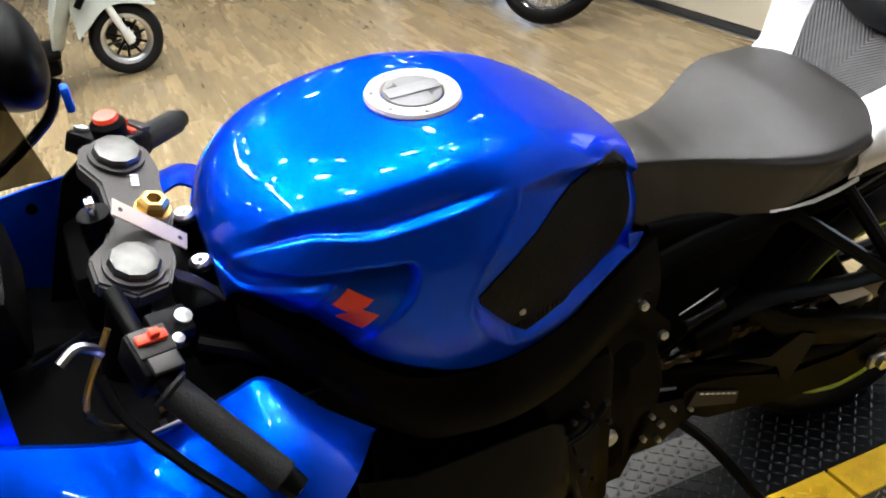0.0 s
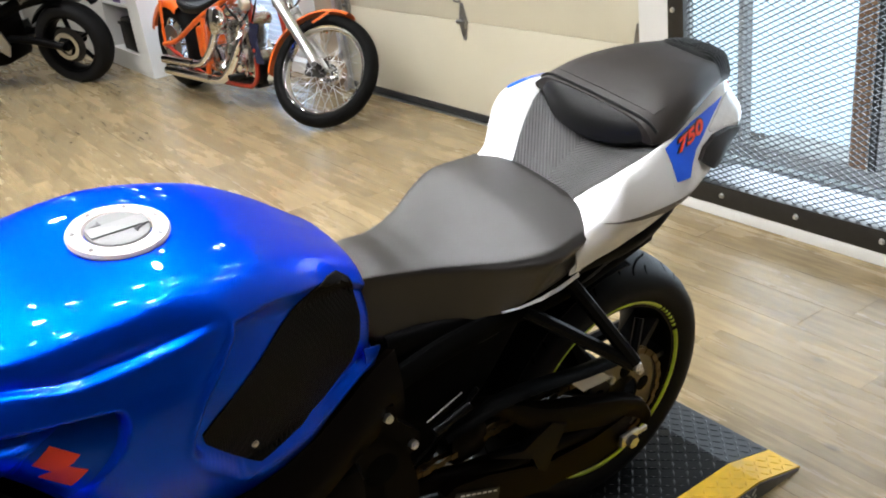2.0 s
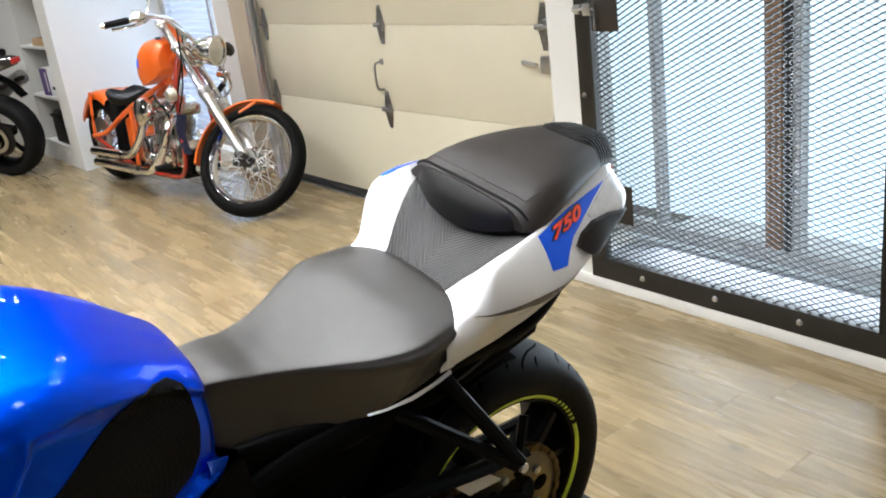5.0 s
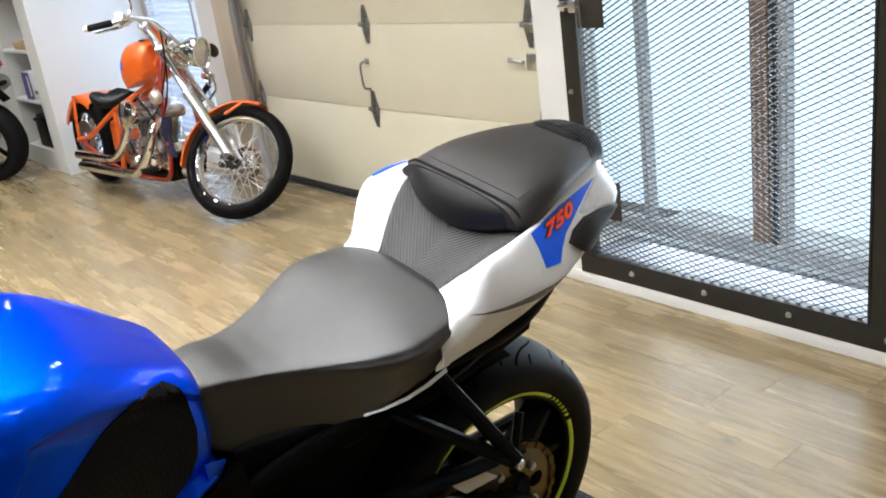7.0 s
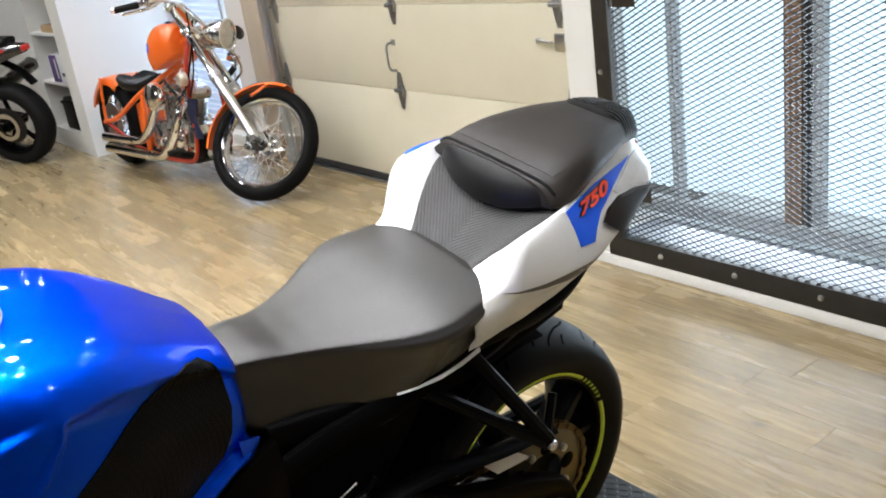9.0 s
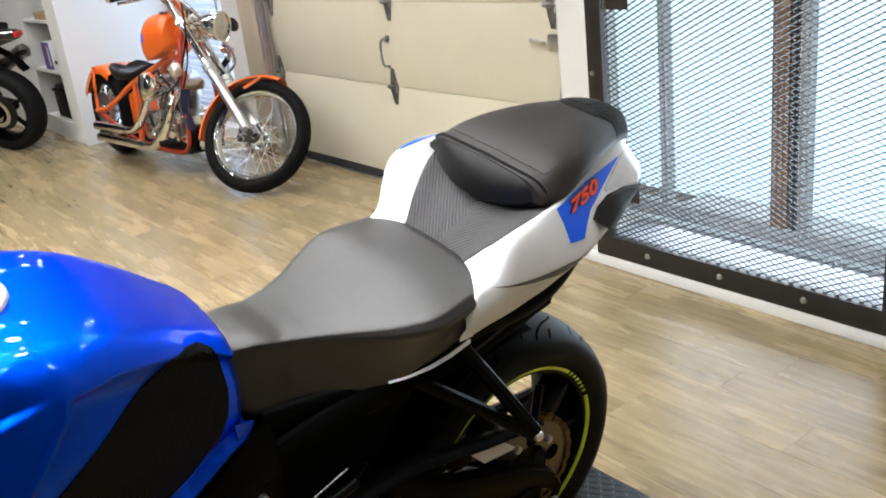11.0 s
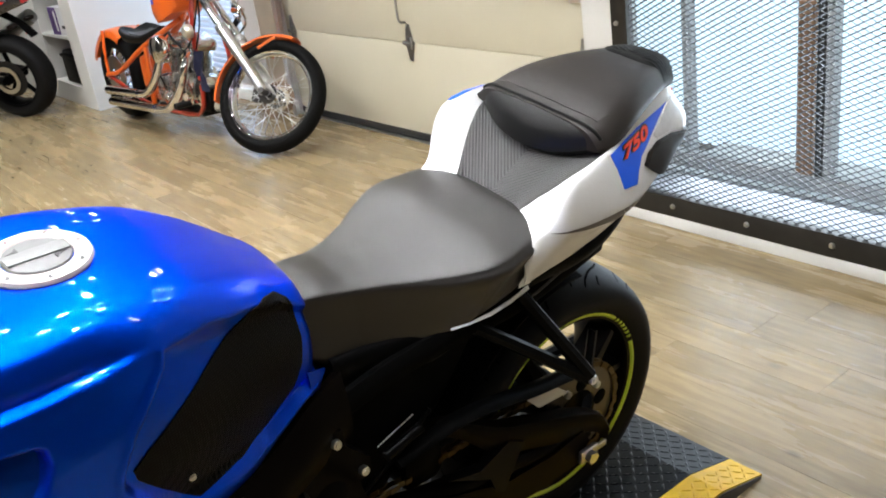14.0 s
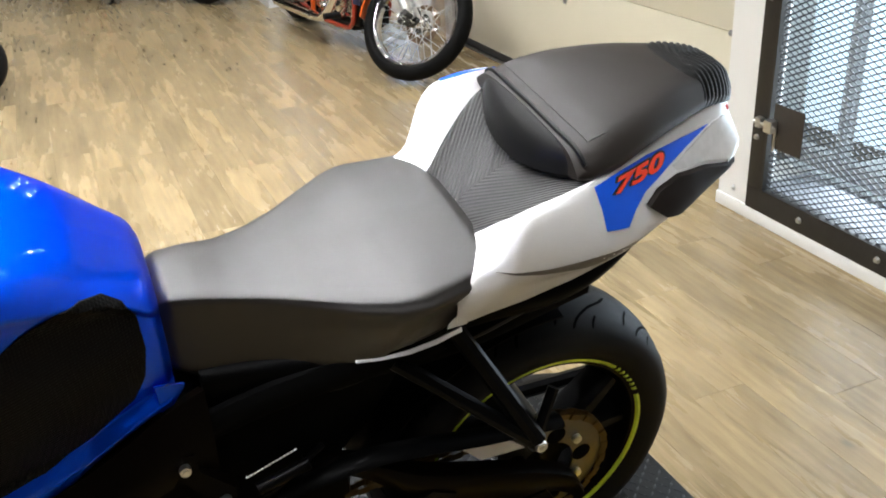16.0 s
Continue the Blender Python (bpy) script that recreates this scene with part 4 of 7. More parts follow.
def seat_mesh():
    bm = BM()
    keys = np.array(SEAT)
    rows = []
    for i in range(121):
        u = -.560 + .443 * i / 120
        zc, w, z, wb, zb = [float(np.mean([np.interp(u + e, keys[:, 0], keys[:, k]) for e in (-.006, -.002, .002, .006)])) for k in range(1, 6)]
        ctrl = [(0, zc), (w * 0.5, zc - (zc - z) * 0.16), (w * 0.88, zc - (zc - z) * 0.62), (w * 0.968, z - 0.001), (w + 0.001, z - 0.012), (w + (wb - w) * 0.35, z + (zb - z) * 0.42), (wb + 0.002, zb + 0.006), (wb - 0.004, zb - 0.008)]
        half = refine(ctrl, 5)
        lean = 1.0 * ease(-.30, -.14, u)
        ring = [(u - lean * max(0.0, z - 0.006 - b), a, b) for a, b in half]
        left = [bm.verts.new((x, -a, b)) for x, a, b in ring[1:]]
        rows.append(left[::-1] + [bm.verts.new((ring[0][0], 0, ring[0][2]))] + [bm.verts.new((x, a, b)) for x, a, b in ring[1:]])
    for A, B in zip(rows, rows[1:]):
        for k in range(len(A) - 1):
            bm.faces.new((A[k], A[k + 1], B[k + 1], B[k]))
        bm.faces.new((A[-1], A[0], B[0], B[-1]))
    bm.faces.new(rows[0])
    bm.faces.new(rows[-1][::-1])
    return bm


SHIFT = Matrix.Translation((0, 0.009, 0))
part("rider_seat", seat_mesh(), VINYL, bike, "dark charcoal vinyl rider seat", angle=60)
SHIFT = BODY

# ribbed cowl between the seats
COWL = [
    (-.127, [(0, .806), (.05, .808), (.079, .815), (.086, .79)]),
    (-.10, [(0, .828), (.06, .830), (.100, .840), (.107, .81)]),
    (-.072, [(0, .846), (.07, .849), (.119, .861), (.126, .83)]),
    (-.04, [(0, .865), (.08, .869), (.137, .885), (.142, .85)]),
    (-.01, [(0, .881), (.085, .886), (.150, .902), (.155, .87)]),
    (.06, [(0, .905), (.08, .905), (.137, .908), (.142, .865)]),
]
part("seat_cowl", loft_sym(BM(), COWL, 26, 5), RIBBED, bike, "black ribbed plastic cowl between the seats", angle=60)

# pillion seat
PILL = [
    (-.004, [(0, .952), (.075, .950), (.120, .944), (.146, .926), (.148, .918), (.124, .914), (.055, .920)]),
    (.015, [(0, .957), (.078, .955), (.123, .949), (.150, .929), (.152, .915), (.132, .905), (.055, .897)]),
    (.055, [(0, .969), (.077, .968), (.119, .962), (.144, .939), (.148, .922), (.136, .912), (.055, .890)]),
    (.11, [(0, .980), (.069, .979), (.108, .972), (.130, .954), (.134, .938), (.124, .926), (.053, .908)]),
    (.18, [(0, .987), (.057, .986), (.087, .978), (.104, .960), (.109, .948), (.101, .934), (.042, .922)]),
    (.245, [(0, .987), (.044, .985), (.066, .976), (.080, .960), (.085, .948), (.077, .940), (.030, .932)]),
]
SHIFT = Matrix.Translation((-0.006, 0.010, -0.005))
pillion = part("pillion_seat", loft_sym(BM(), PILL, 44, 4), PILLVINYL, bike, "dark charcoal vinyl pillion seat", angle=60)
# welt along its front edge and the sewn strap behind it
pill_bvh = bvh_of(pillion)
SHIFT = BODY


def on_pillion(x, y, lift):
    hit = pill_bvh.ray_cast(Vector((x, y, 1.2)), Vector((0, 0, -1)))[0]
    return (hit + Vector((0, 0, lift))) if hit else Vector((x, y, 0.93))


welt = [on_pillion(-0.003 + 2.3 * abs(y - 0.010) ** 3.0, y, 0.0012) for y in [0.010 + 0.145 * k / 12 for k in range(-12, 13)]]
part("welt", sweep(BM(), welt, 0.0034, 8, 3), SEATBLACK, pillion, "black piping")
rows = [[on_pillion(-0.003 + 2.3 * abs(y - 0.010) ** 3.0 + u, y, 0.0012) for u in (0.018, 0.019, 0.028, 0.038, 0.047, 0.048)] for y in [0.010 + 0.120 * k / 14 for k in range(-14, 15)]]
part("sewn_strap", sheet(BM(), rows, 0.0012), PILLVINYL, pillion, "flat vinyl strap sewn across the seat")
front = []
for y in [0.010 + 0.146 * k / 14 for k in range(-14, 15)]:
    f = max(0.0, 1 - ((y - 0.010) / 0.1465) ** 2) ** 0.62
    top = on_pillion(-0.003 + 2.3 * abs(y - 0.010) ** 3.0, y, -0.001)
    front.append([top + Vector((-0.038 * f * math.sin(a) * (0.55 + 0.45 * f), 0, -0.058 * f * (1 - math.cos(a)) - 0.004 * a)) for a in (0, .3, .6, .9, 1.2, 1.57)] + [top + Vector((-0.012 * f, 0, -0.072 * f - 0.008))])
part("front_roll", sheet(BM(), front, 0.003), SEATBLACK, pillion, "smooth black padded front roll")
TAILPAD = [
    (.205, [(0, .985), (.040, .982), (.064, .974), (.084, .958), (.083, .942)]),
    (.240, [(0, 1.000), (.043, .998), (.066, .986), (.081, .962), (.080, .944)]),
    (.285, [(0, .997), (.039, .995), (.056, .982), (.067, .960), (.066, .942)]),
    (.325, [(0, .984), (.031, .981), (.044, .968), (.053, .948), (.052, .934)]),
    (.352, [(0, .955), (.020, .952), (.028, .944), (.033, .932), (.033, .922)]),
]


def rib(x, w, z):
    """Ribs across the tail piece, 11 mm apart, swept back from the middle."""
    t = ((x - 0.55 * w) / 0.0115) % 1.0
    d = 0.0024 * ease(.250, .262, x + .12 * w) * (ease(0.0, 0.22, t) - ease(0.55, 0.8, t))
    return (w + d * (0.4 if w > .05 else 0.1), z + d)


SHIFT = Matrix.Translation((-0.018, 0.008, -0.016))
part("tail_pad", loft_sym(BM(), TAILPAD, 130, 8, shape=rib), SEATBLACK, bike, "black ribbed tail piece behind the pillion seat", angle=60)
SHIFT = BODY

# white tail fairing: one shell a side
TAIL = [
    (-.185, [(.120, .790), (.140, .785), (.156, .772), (.163, .750), (.160, .731)]),
    (-.165, [(.105, .800), (.135, .802), (.155, .798), (.162, .768), (.159, .731)]),
    (-.13, [(.083, .816), (.148, .826), (.163, .812), (.167, .775), (.158, .733)]),
    (-.112, [(.091, .831), (.163, .866), (.172, .816), (.168, .775), (.157, .736)]),
    (-.10, [(.099, .842), (.170, .893), (.174, .815), (.168, .776), (.157, .738)]),
    (-.08, [(.113, .857), (.176, .910), (.177, .813), (.168, .777), (.157, .741)]),
    (-.04, [(.136, .885), (.178, .919), (.181, .811), (.168, .779), (.155, .747)]),
    (0, [(.148, .908), (.173, .923), (.182, .811), (.167, .781), (.152, .751)]),
    (.045, [(.134, .920), (.164, .921), (.178, .815), (.163, .786), (.146, .757)]),
    (.10, [(.112, .928), (.149, .922), (.162, .822), (.150, .792), (.134, .760)]),
    (.17, [(.090, .936), (.126, .922), (.138, .832), (.127, .800), (.110, .768)]),
    (.24, [(.066, .943), (.099, .922), (.106, .838), (.098, .812), (.085, .786)]),
    (.30, [(.043, .945), (.071, .920), (.080, .845), (.073, .824), (.060, .804)]),
    (.345, [(.018, .935), (.038, .911), (.047, .856), (.044, .842), (.034, .830)]),
]
tails = {}
for s in (-1, 1):
    rows = []
    for i in range(65):
        x = -.185 + .518 * i / 64
        sec = np.array(interp(TAIL, x))
        if s < 0:
            sec = sec + ease(-.15, -.06, x) * np.array([(-.010, -.009), (-.020, -.018), (.010, .009), (.006, .005), (0, 0)])
        rows.append([(x - 0.55 * max(0.0, .80 - z) * (1 - ease(-.15, -.06, x)) if x > -.165 else x, s * w, z) for w, z in refine(sec, 6)])
    tails[s] = part("tail_fairing", sheet(BM(), rows, 0.004), WHITE, bike, "white lacquered tail fairing", angle=55)
    # thin strip running forward under the seat
    rows = [[(x, s * (wv + a), zz + b) for a, b in ((0, 0), (0.003, -0.006 * min(1, (x + .33) * 12)), (0, -0.009 * min(1, (x + .33) * 12)))] for x, wv, zz in ((-.322, .134, .693), (-.29, .143, .697), (-.25, .152, .705), (-.215, .159, .717), (-.180, .164, .733))]
    part("seat_strip", sheet(BM(), rows, 0.003), WHITE, bike, "thin white strip under the seat")
WHITEEDGE = mat("white_sticker", (0.8, 0.8, 0.8), 0.35)
DECAL = [(.006, .919), (.08, .921), (.16, .925), (.235, .9285), (.165, .908), (.114, .889), (.082, .868), (.062, .836), (.023, .846), (.016, .882)]
DECALW = [(-.004, .921), (.08, .9252), (.16, .9285), (.262, .9325), (.172, .901), (.122, .880), (.093, .859), (.070, .824), (.012, .836), (.004, .882)]
NEARDECAL = [(.010, .9055), (.06, .9095), (.115, .912), (.19, .9105), (.256, .9065), (.20, .899), (.152, .890), (.098, .876), (.075, .861), (.059, .845), (.021, .850), (.017, .880)]
NEARDECALW = [(.003, .907), (.06, .9118), (.115, .9143), (.19, .9132), (.268, .9085), (.205, .8955), (.159, .8855), (.107, .871), (.084, .855), (.066, .838), (.013, .844), (.009, .880)]
for s in (-1, 1):
    bv = bvh_of(tails[s])
    low = 0.01 if s < 0 else 0.0
    part("sticker_edge", drape(bv, NEARDECALW if s < 0 else DECALW, 0.0012, 0.001, 5, s), WHITEEDGE, tails[s])
    dec = part("side_sticker", drape(bv, NEARDECAL if s < 0 else DECAL, 0.0026, 0.001, 5, s), BLUE_FLAT, tails[s], "blue sticker with a red number")
    for material, off, depth, nm in ((BLACKLINE, 0.0058, 0.0044, "number_outline"), (RED, 0.0022, 0.0058, "number")):
        me = text_mesh("750", 0.070, 0.0008, off, 0.30)
        flip = pose(0.088 if s < 0 else 0.084, s * 0.3, 0.8985 if s < 0 else 0.900, 90, 0, 0 if s < 0 else 180) @ pose(0, 0, 0, 0, 0, 2.6 if s < 0 else -6) @ Matrix.Diagonal((0.94, 0.30, 1, 1))
        me.transform(flip)
        for v in me.vertices:
            hit = bv.ray_cast(Vector((v.co.x, s, v.co.z)), Vector((0, -s, 0)))[0]
            v.co.y = (hit.y if hit else s * 0.16) + s * (depth if s * (v.co.y - s * 0.3) > 0 else depth - 0.0012)
        me.materials.clear()
        me.materials.append(material)
        ob = new(nm, me)
        ob.parent = dec
    # fold's shade painted as a grey strip, turn lamp lens and its clear top
    part("fold_shade_panel", drape(bv, [(-.134, .813), (-.079, .8165), (-.004, .819), (.067, .818), (.15, .806), (.10, .795), (.04, .797), (-.038, .807)], 0.0008, 0.001, 4, s), FOLDSHADE, tails[s], "grey strip painted as shade along the lower fold")
    part("turn_lamp", drape(bv, [(.098, .860), (.122, .872), (.167, .876), (.23, .865), (.335, .835), (.335, .815), (.30, .812), (.235, .812), (.175, .822), (.129, .837)], 0.0095, 0.010, 4, s), DARKLENS, bike, "smoked turn lamp lens")
    part("side_lens", drape(bv, [(.160, .890 - low * .3), (.184, .894 - low * .3), (.268, .914 - low), (.30, .912 - low), (.335, .895 - low), (.335, .840), (.23, .870), (.167, .880)], 0.0025, 0.003, 4, s), LENSGREY, bike, "clear side lens")
part("tail_lamp", box(BM(), .312, .330, -.035, .035, .83, .905, 0.006), REDPAINT, bike, "red tail lamp")

# blue corner sticker on the top edge of the tail, by the pillion seat
rows = []
for i in range(13):
    x = -.066 + .10 * i / 12
    sec = refine(interp(TAIL, x), 5)
    k = 0.22 + 0.70 * i / 12
    rows.append([(x, w - 0.001, z + 0.0032) for w, z in (sec[7], sec[6], sec[5])] + [(x, sec[5][0] + (sec[3][0] - sec[5][0]) * t - 0.001, sec[5][1] + (sec[3][1] - sec[5][1]) * t + 0.0036) for t in (k * 0.6, k * 1.2)])
part("corner_sticker", sheet(BM(), rows, 0.001), BLUE_FLAT, tails[1], "blue corner sticker")

SHIFT = GEAR
# rear wheel
AX, AZ = 0.020, 0.292
wheel = new("rear_wheel")
wheel.parent = bike
tyre_prof = [(0.2100, -0.080), (0.2338, -0.092), (0.2513, -0.096), (0.2679, -0.094), (0.2834, -0.082), (0.2941, -0.062), (0.3010, -0.038), (0.3049, -0.015), (0.3053, 0), (0.3049, 0.015), (0.3010, 0.038), (0.2941, 0.062), (0.2834, 0.082), (0.2679, 0.094), (0.2513, 0.096), (0.2338, 0.092), (0.2100, 0.080), (0.2040, 0.07), (0.2040, -0.07)]
tyre_prof = [(r * 0.968 if r > .25 else r - 0.004, w) for r, w in tyre_prof]
tyre = part("tyre", lathe(BM(), tyre_prof, 96, "y", (AX, 0, AZ)), RUBBER, wheel, "black sport tyre with short cut grooves", angle=60)
cut = mat("groove_rubber", (0.0015, 0.0015, 0.0015), 0.9, spec=0.02)


def on_tyre(a, y, lift=0.0004):
    """A place on the tyre's crown at angle a, y across."""
    ys = [p[1] for p in tyre_prof[3:14]]
    rs = [p[0] for p in tyre_prof[3:14]]
    r = float(np.interp(y, ys, rs)) + lift
    return Vector((AX + r * math.cos(a), y, AZ + r * math.sin(a)))


for k in range(12):
    a0 = 2 * math.pi * k / 12
    for pts in ([(0.00, -0.014), (0.08, -0.030), (0.19, -0.044), (0.30, -0.064), (0.35, -0.080)], [(0.36, -0.030), (0.42, -0.050), (0.46, -0.070)], [(0.16, -0.060), (0.19, -0.070), (0.21, -0.082)], [(0.13, 0.014), (0.21, 0.030), (0.32, 0.044), (0.43, 0.064), (0.48, 0.080)], [(0.49, 0.030), (0.55, 0.050), (0.59, 0.070)]):
        bm = BM()
        line = smooth_line([(u * 0.3, y, 0) for u, y in pts], 4)
        L = []
        for i, p in enumerate(line):
            d = (line[min(i + 1, len(line) - 1)] - line[max(i - 1, 0)]).normalized()
            w = 0.0024 * (0.3 if i in (0, len(line) - 1) else 1)
            L.append([bm.verts.new(on_tyre(a0 + (p.x - d.y * o) / 0.3, p.y + d.x * o, 0.0005)) for o in (w, 0, -w)])
        for A, B in zip(L, L[1:]):
            bm.faces.new((A[0], A[1], B[1], B[0]))
            bm.faces.new((A[1], A[2], B[2], B[1]))
        part("tread_groove", bm, cut, tyre)
rim = part("rim", lathe(BM(), [(0.2120, -0.080), (0.2140, -0.074), (0.2020, -0.070), (0.1930, -0.05), (0.1860, 0), (0.1930, 0.05), (0.2020, 0.070), (0.2140, 0.074), (0.2120, 0.080), (0.2000, 0.078), (0.1880, 0.06), (0.1800, 0.0), (0.1880, -0.06), (0.2000, -0.078)], 72, "y", (AX, 0, AZ)), SATIN, wheel, "satin black cast rim")
for k in range(3):
    for d, reach in ((-0.30, 0.205), (0.30, 0.203)):
        a = 2 * math.pi * k / 3 + 0.30 + d
        b = 2 * math.pi * k / 3 + 0.30 + d * 0.35
        bm = BM()
        rows = []
        for i in range(9):
            t = i / 8
            c = Vector((AX + (0.03 + (reach - 0.03) * t) * math.cos(b + (a - b) * t ** 0.6), 0, AZ + (0.03 + (reach - 0.03) * t) * math.sin(b + (a - b) * t ** 0.6)))
            n = Vector((-math.sin(a), 0, math.cos(a))) * (0.034 - 0.020 * t)
            y = -0.088 + 0.024 * t
            rows.append([(c + n * u + Vector((0, y + h, 0)))[:] for u, h in ((-1, 0.055), (-0.9, 0.012), (-0.45, 0), (0.45, 0), (0.9, 0.012), (1, 0.055))])
        part("spoke", sheet(bm, rows, 0.006), SATIN, rim, angle=35)
part("hub", rod(BM(), (AX, -0.09, AZ), (AX, 0.09, AZ), 0.045, seg=24), SATIN, wheel)
# lime tape on the rim's edge, in two long arcs and short dashes between them
def arc(a0, a1, n=24):
    bm = BM()
    rows = []
    for i in range(n + 1):
        a = a0 + (a1 - a0) * i / n
        rows.append([(AX + r * math.cos(a), y, AZ + r * math.sin(a)) for r, y in ((0.2155, -0.0800), (0.2145, -0.0845), (0.2100, -0.0845), (0.2060, -0.0810))])
    return sheet(bm, rows, 0.0008)
for a0, a1 in ((48, 170), (182, 290), (-62, 20)):
    part("rim_tape", arc(radians(a0), radians(a1)), LIME, rim, "lime yellow rim tape")
for k in range(6):
    part("rim_tape", arc(radians(24 + 4 * k), radians(25.8 + 4 * k), 3), LIME, rim)
# sprocket, chain
spr = BM()
lathe(spr, [(0.056, -0.112), (0.111, -0.112), (0.111, -0.106), (0.056, -0.106)], 48, "y", (AX, 0, AZ))
sprocket = part("sprocket", spr, mat("dull_steel", (0.15, 0.135, 0.11), 0.42, metal=1.0, grain=0.2), wheel, "silver rear sprocket")
for k in range(5):
    a = 2 * math.pi * k / 5 + 0.1
    part("sprocket_hole", lathe(BM(), [(0.0005, -0.1128), (0.017, -0.1128), (0.0185, -0.112), (0.0005, -0.112)], 20, "y", (AX + 0.072 * math.cos(a), 0, AZ + 0.072 * math.sin(a))), MATTE, sprocket)
    a += math.pi / 5
    screw("sprocket_nut", sprocket, (AX + 0.075 * math.cos(a), -0.112, AZ + 0.075 * math.sin(a)), (0, -1, 0), 0.009, STEEL, h=0.008)
FX, FZ, FR = -0.60, 0.345, 0.042
path = []
for i in range(19):
    a = radians(-97 + 190 * i / 18)
    path.append((AX + 0.117 * math.cos(a), AZ + 0.117 * math.sin(a)))
for i in range(9):
    a = radians(93 + 174 * i / 8)
    path.append((FX + FR * math.cos(a), FZ + FR * math.sin(a)))
path.append(path[0])
P = [Vector((x, -0.109, z)) for x, z in path]
tot = sum((b - a).length for a, b in zip(P, P[1:]))
chain = new("chain")
chain.parent = wheel
bm = BM()
s, i, pos = 0.0, 0, 0.0
seg_len = [(b - a).length for a, b in zip(P, P[1:])]
step = 0.0159
k = 0
while pos < tot - step:
    acc, q = 0.0, pos
    for j, L in enumerate(seg_len):
        if q <= L:
            p = P[j].lerp(P[j + 1], q / L)
            d = (P[j + 1] - P[j]).normalized()
            break
        q -= L
    u = Vector((-d.z, 0, d.x))
    w = 0.008 if k % 2 else 0.0065
    for sy in (-1, 1):
        yy = sy * (w if k % 2 else w - 0.001)
        c = p + Vector((0, yy, 0))
        vs = [bm.verts.new(c + d * dx + u * dz + Vector((0, dy, 0))) for dx, dz, dy in [(-.009, -.006, -.001), (.009, -.006, -.001), (.009, .006, -.001), (-.009, .006, -.001), (-.009, -.006, .001), (.009, -.006, .001), (.009, .006, .001), (-.009, .006, .001)]]
        for f in ((0, 1, 2, 3), (7, 6, 5, 4), (0, 4, 5, 1), (2, 6, 7, 3), (1, 5, 6, 2), (0, 3, 7, 4)):
            bm.faces.new([vs[t] for t in f])
    pos += step
    k += 1
me = mesh_of(bm, "chain", mat("dull_gold_chain", (0.12, 0.085, 0.04), 0.5, metal=1.0, grain=0.3, scale=60), smooth=False)
bpy.data.objects.remove(chain)
me.transform(SHIFT)
chain = new("chain", me)
chain.parent = wheel
chain["label"] = "gold link drive chain"
part("front_sprocket", lathe(BM(), [(0.0005, -0.113), (0.040, -0.113), (0.040, -0.105), (0.0005, -0.105)], 32, "y", (FX, 0, FZ)), STEEL, bike)

# swing arm: two beams and a cross brace, lifted top spine on the near side
for s in (-1, 1):
    bm = BM()
    y = s * 0.125
    ridge = smooth_line([(-0.40, s * 0.120, 0.500), (-0.315, s * 0.142, 0.488), (-0.23, s * 0.15, 0.434), (-0.12, s * 0.15, 0.386), (-0.02, s * 0.15, 0.344), (0.05, s * 0.15, 0.302), (0.075, s * 0.15, 0.262)], 6)
    drop = [0.030 + 0.045 * ease(-.38, -.20, p.x) - 0.02 * ease(-.05, .035, p.x) for p in ridge]
    sheet(bm, [[(p.x, p.y - s * 0.030, p.z - 0.006), (p.x, p.y - s * 0.006, p.z), (p.x, p.y + s * 0.006, p.z - 0.003), (p.x, p.y + s * 0.009, p.z - 0.012), (p.x, p.y + s * 0.004, p.z - h * 0.6), (p.x, p.y - s * 0.004, p.z - h)] for p, h in zip(ridge, drop)], 0.006)
    sweep(bm, [(-0.50, s * 0.10, 0.36), (-0.35, y, 0.335), (-0.15, y, 0.29), (0.03, y, 0.255)], 0.022, 10, 6, up=(0, 0, 1))
    arm = part("swing_arm", bm, FRAME, bike, "black cast swing arm")
    bl = box(box(BM(), -0.020, 0.030, s * 0.163 - 0.006, s * 0.163 + 0.006, 0.214, 0.246, 0.004), 0.030, 0.058, s * 0.163 - 0.004, s * 0.163 + 0.004, 0.224, 0.238, 0.003)
    part("axle_block", bl, ALU, arm, "bare aluminium chain adjuster")
    rod_ = BM()
    rod(rod_, (0.003, s * 0.168, 0.230), (0.003, s * 0.182, 0.230), 0.014, seg=6)
    part("axle_nut", rod_, STEEL, arm)
part("arm_end", sweep(BM(), [(-.06, .118, .246), (.10, .118, .240), (.275, .118, .232)], 0.016, 8, 4), SATIN, bike)
part("arm_brace", box(BM(), -0.42, -0.33, -0.12, 0.12, 0.36, 0.44, 0.02), FRAME, bike)
part("arm_gusset", plate(BM(), [(-.359, .388), (-.283, .362), (-.215, .392), (-.175, .368), (-.205, .31), (-.224, .273), (-.245, .29), (-.26, .328)], -0.160, -0.140), SATIN, bike, "black cast gusset")
part("arm_lower_wall", plate(BM(), [(-.46, .350), (-.434, .360), (-.353, .340), (-.213, .282), (-.089, .272), (0.0, .285), (.02, .25), (-.011, .205), (-.112, .200), (-.216, .214), (-.402, .257), (-.45, .29)], -0.152, -0.128), FRAME, bike, "black cast lower wall of the swing arm")
part("chain_label", plate(BM(), [(-.436, .344), (-.337, .299), (-.341, .268), (-.453, .312)], -0.1555, -0.1525), GREYMETAL, bike, "small grey data plate on the swing arm")
for k in range(7):
    part("plate_bar", box(BM(), -0.0045, 0.0045, -0.0006, 0.0006, -0.0016, 0.0016, 0, pose(-0.424 + 0.0125 * k, -0.1562, 0.333 - 0.0057 * k, 0, 24.5, 0)), CARDWHITE, bike)
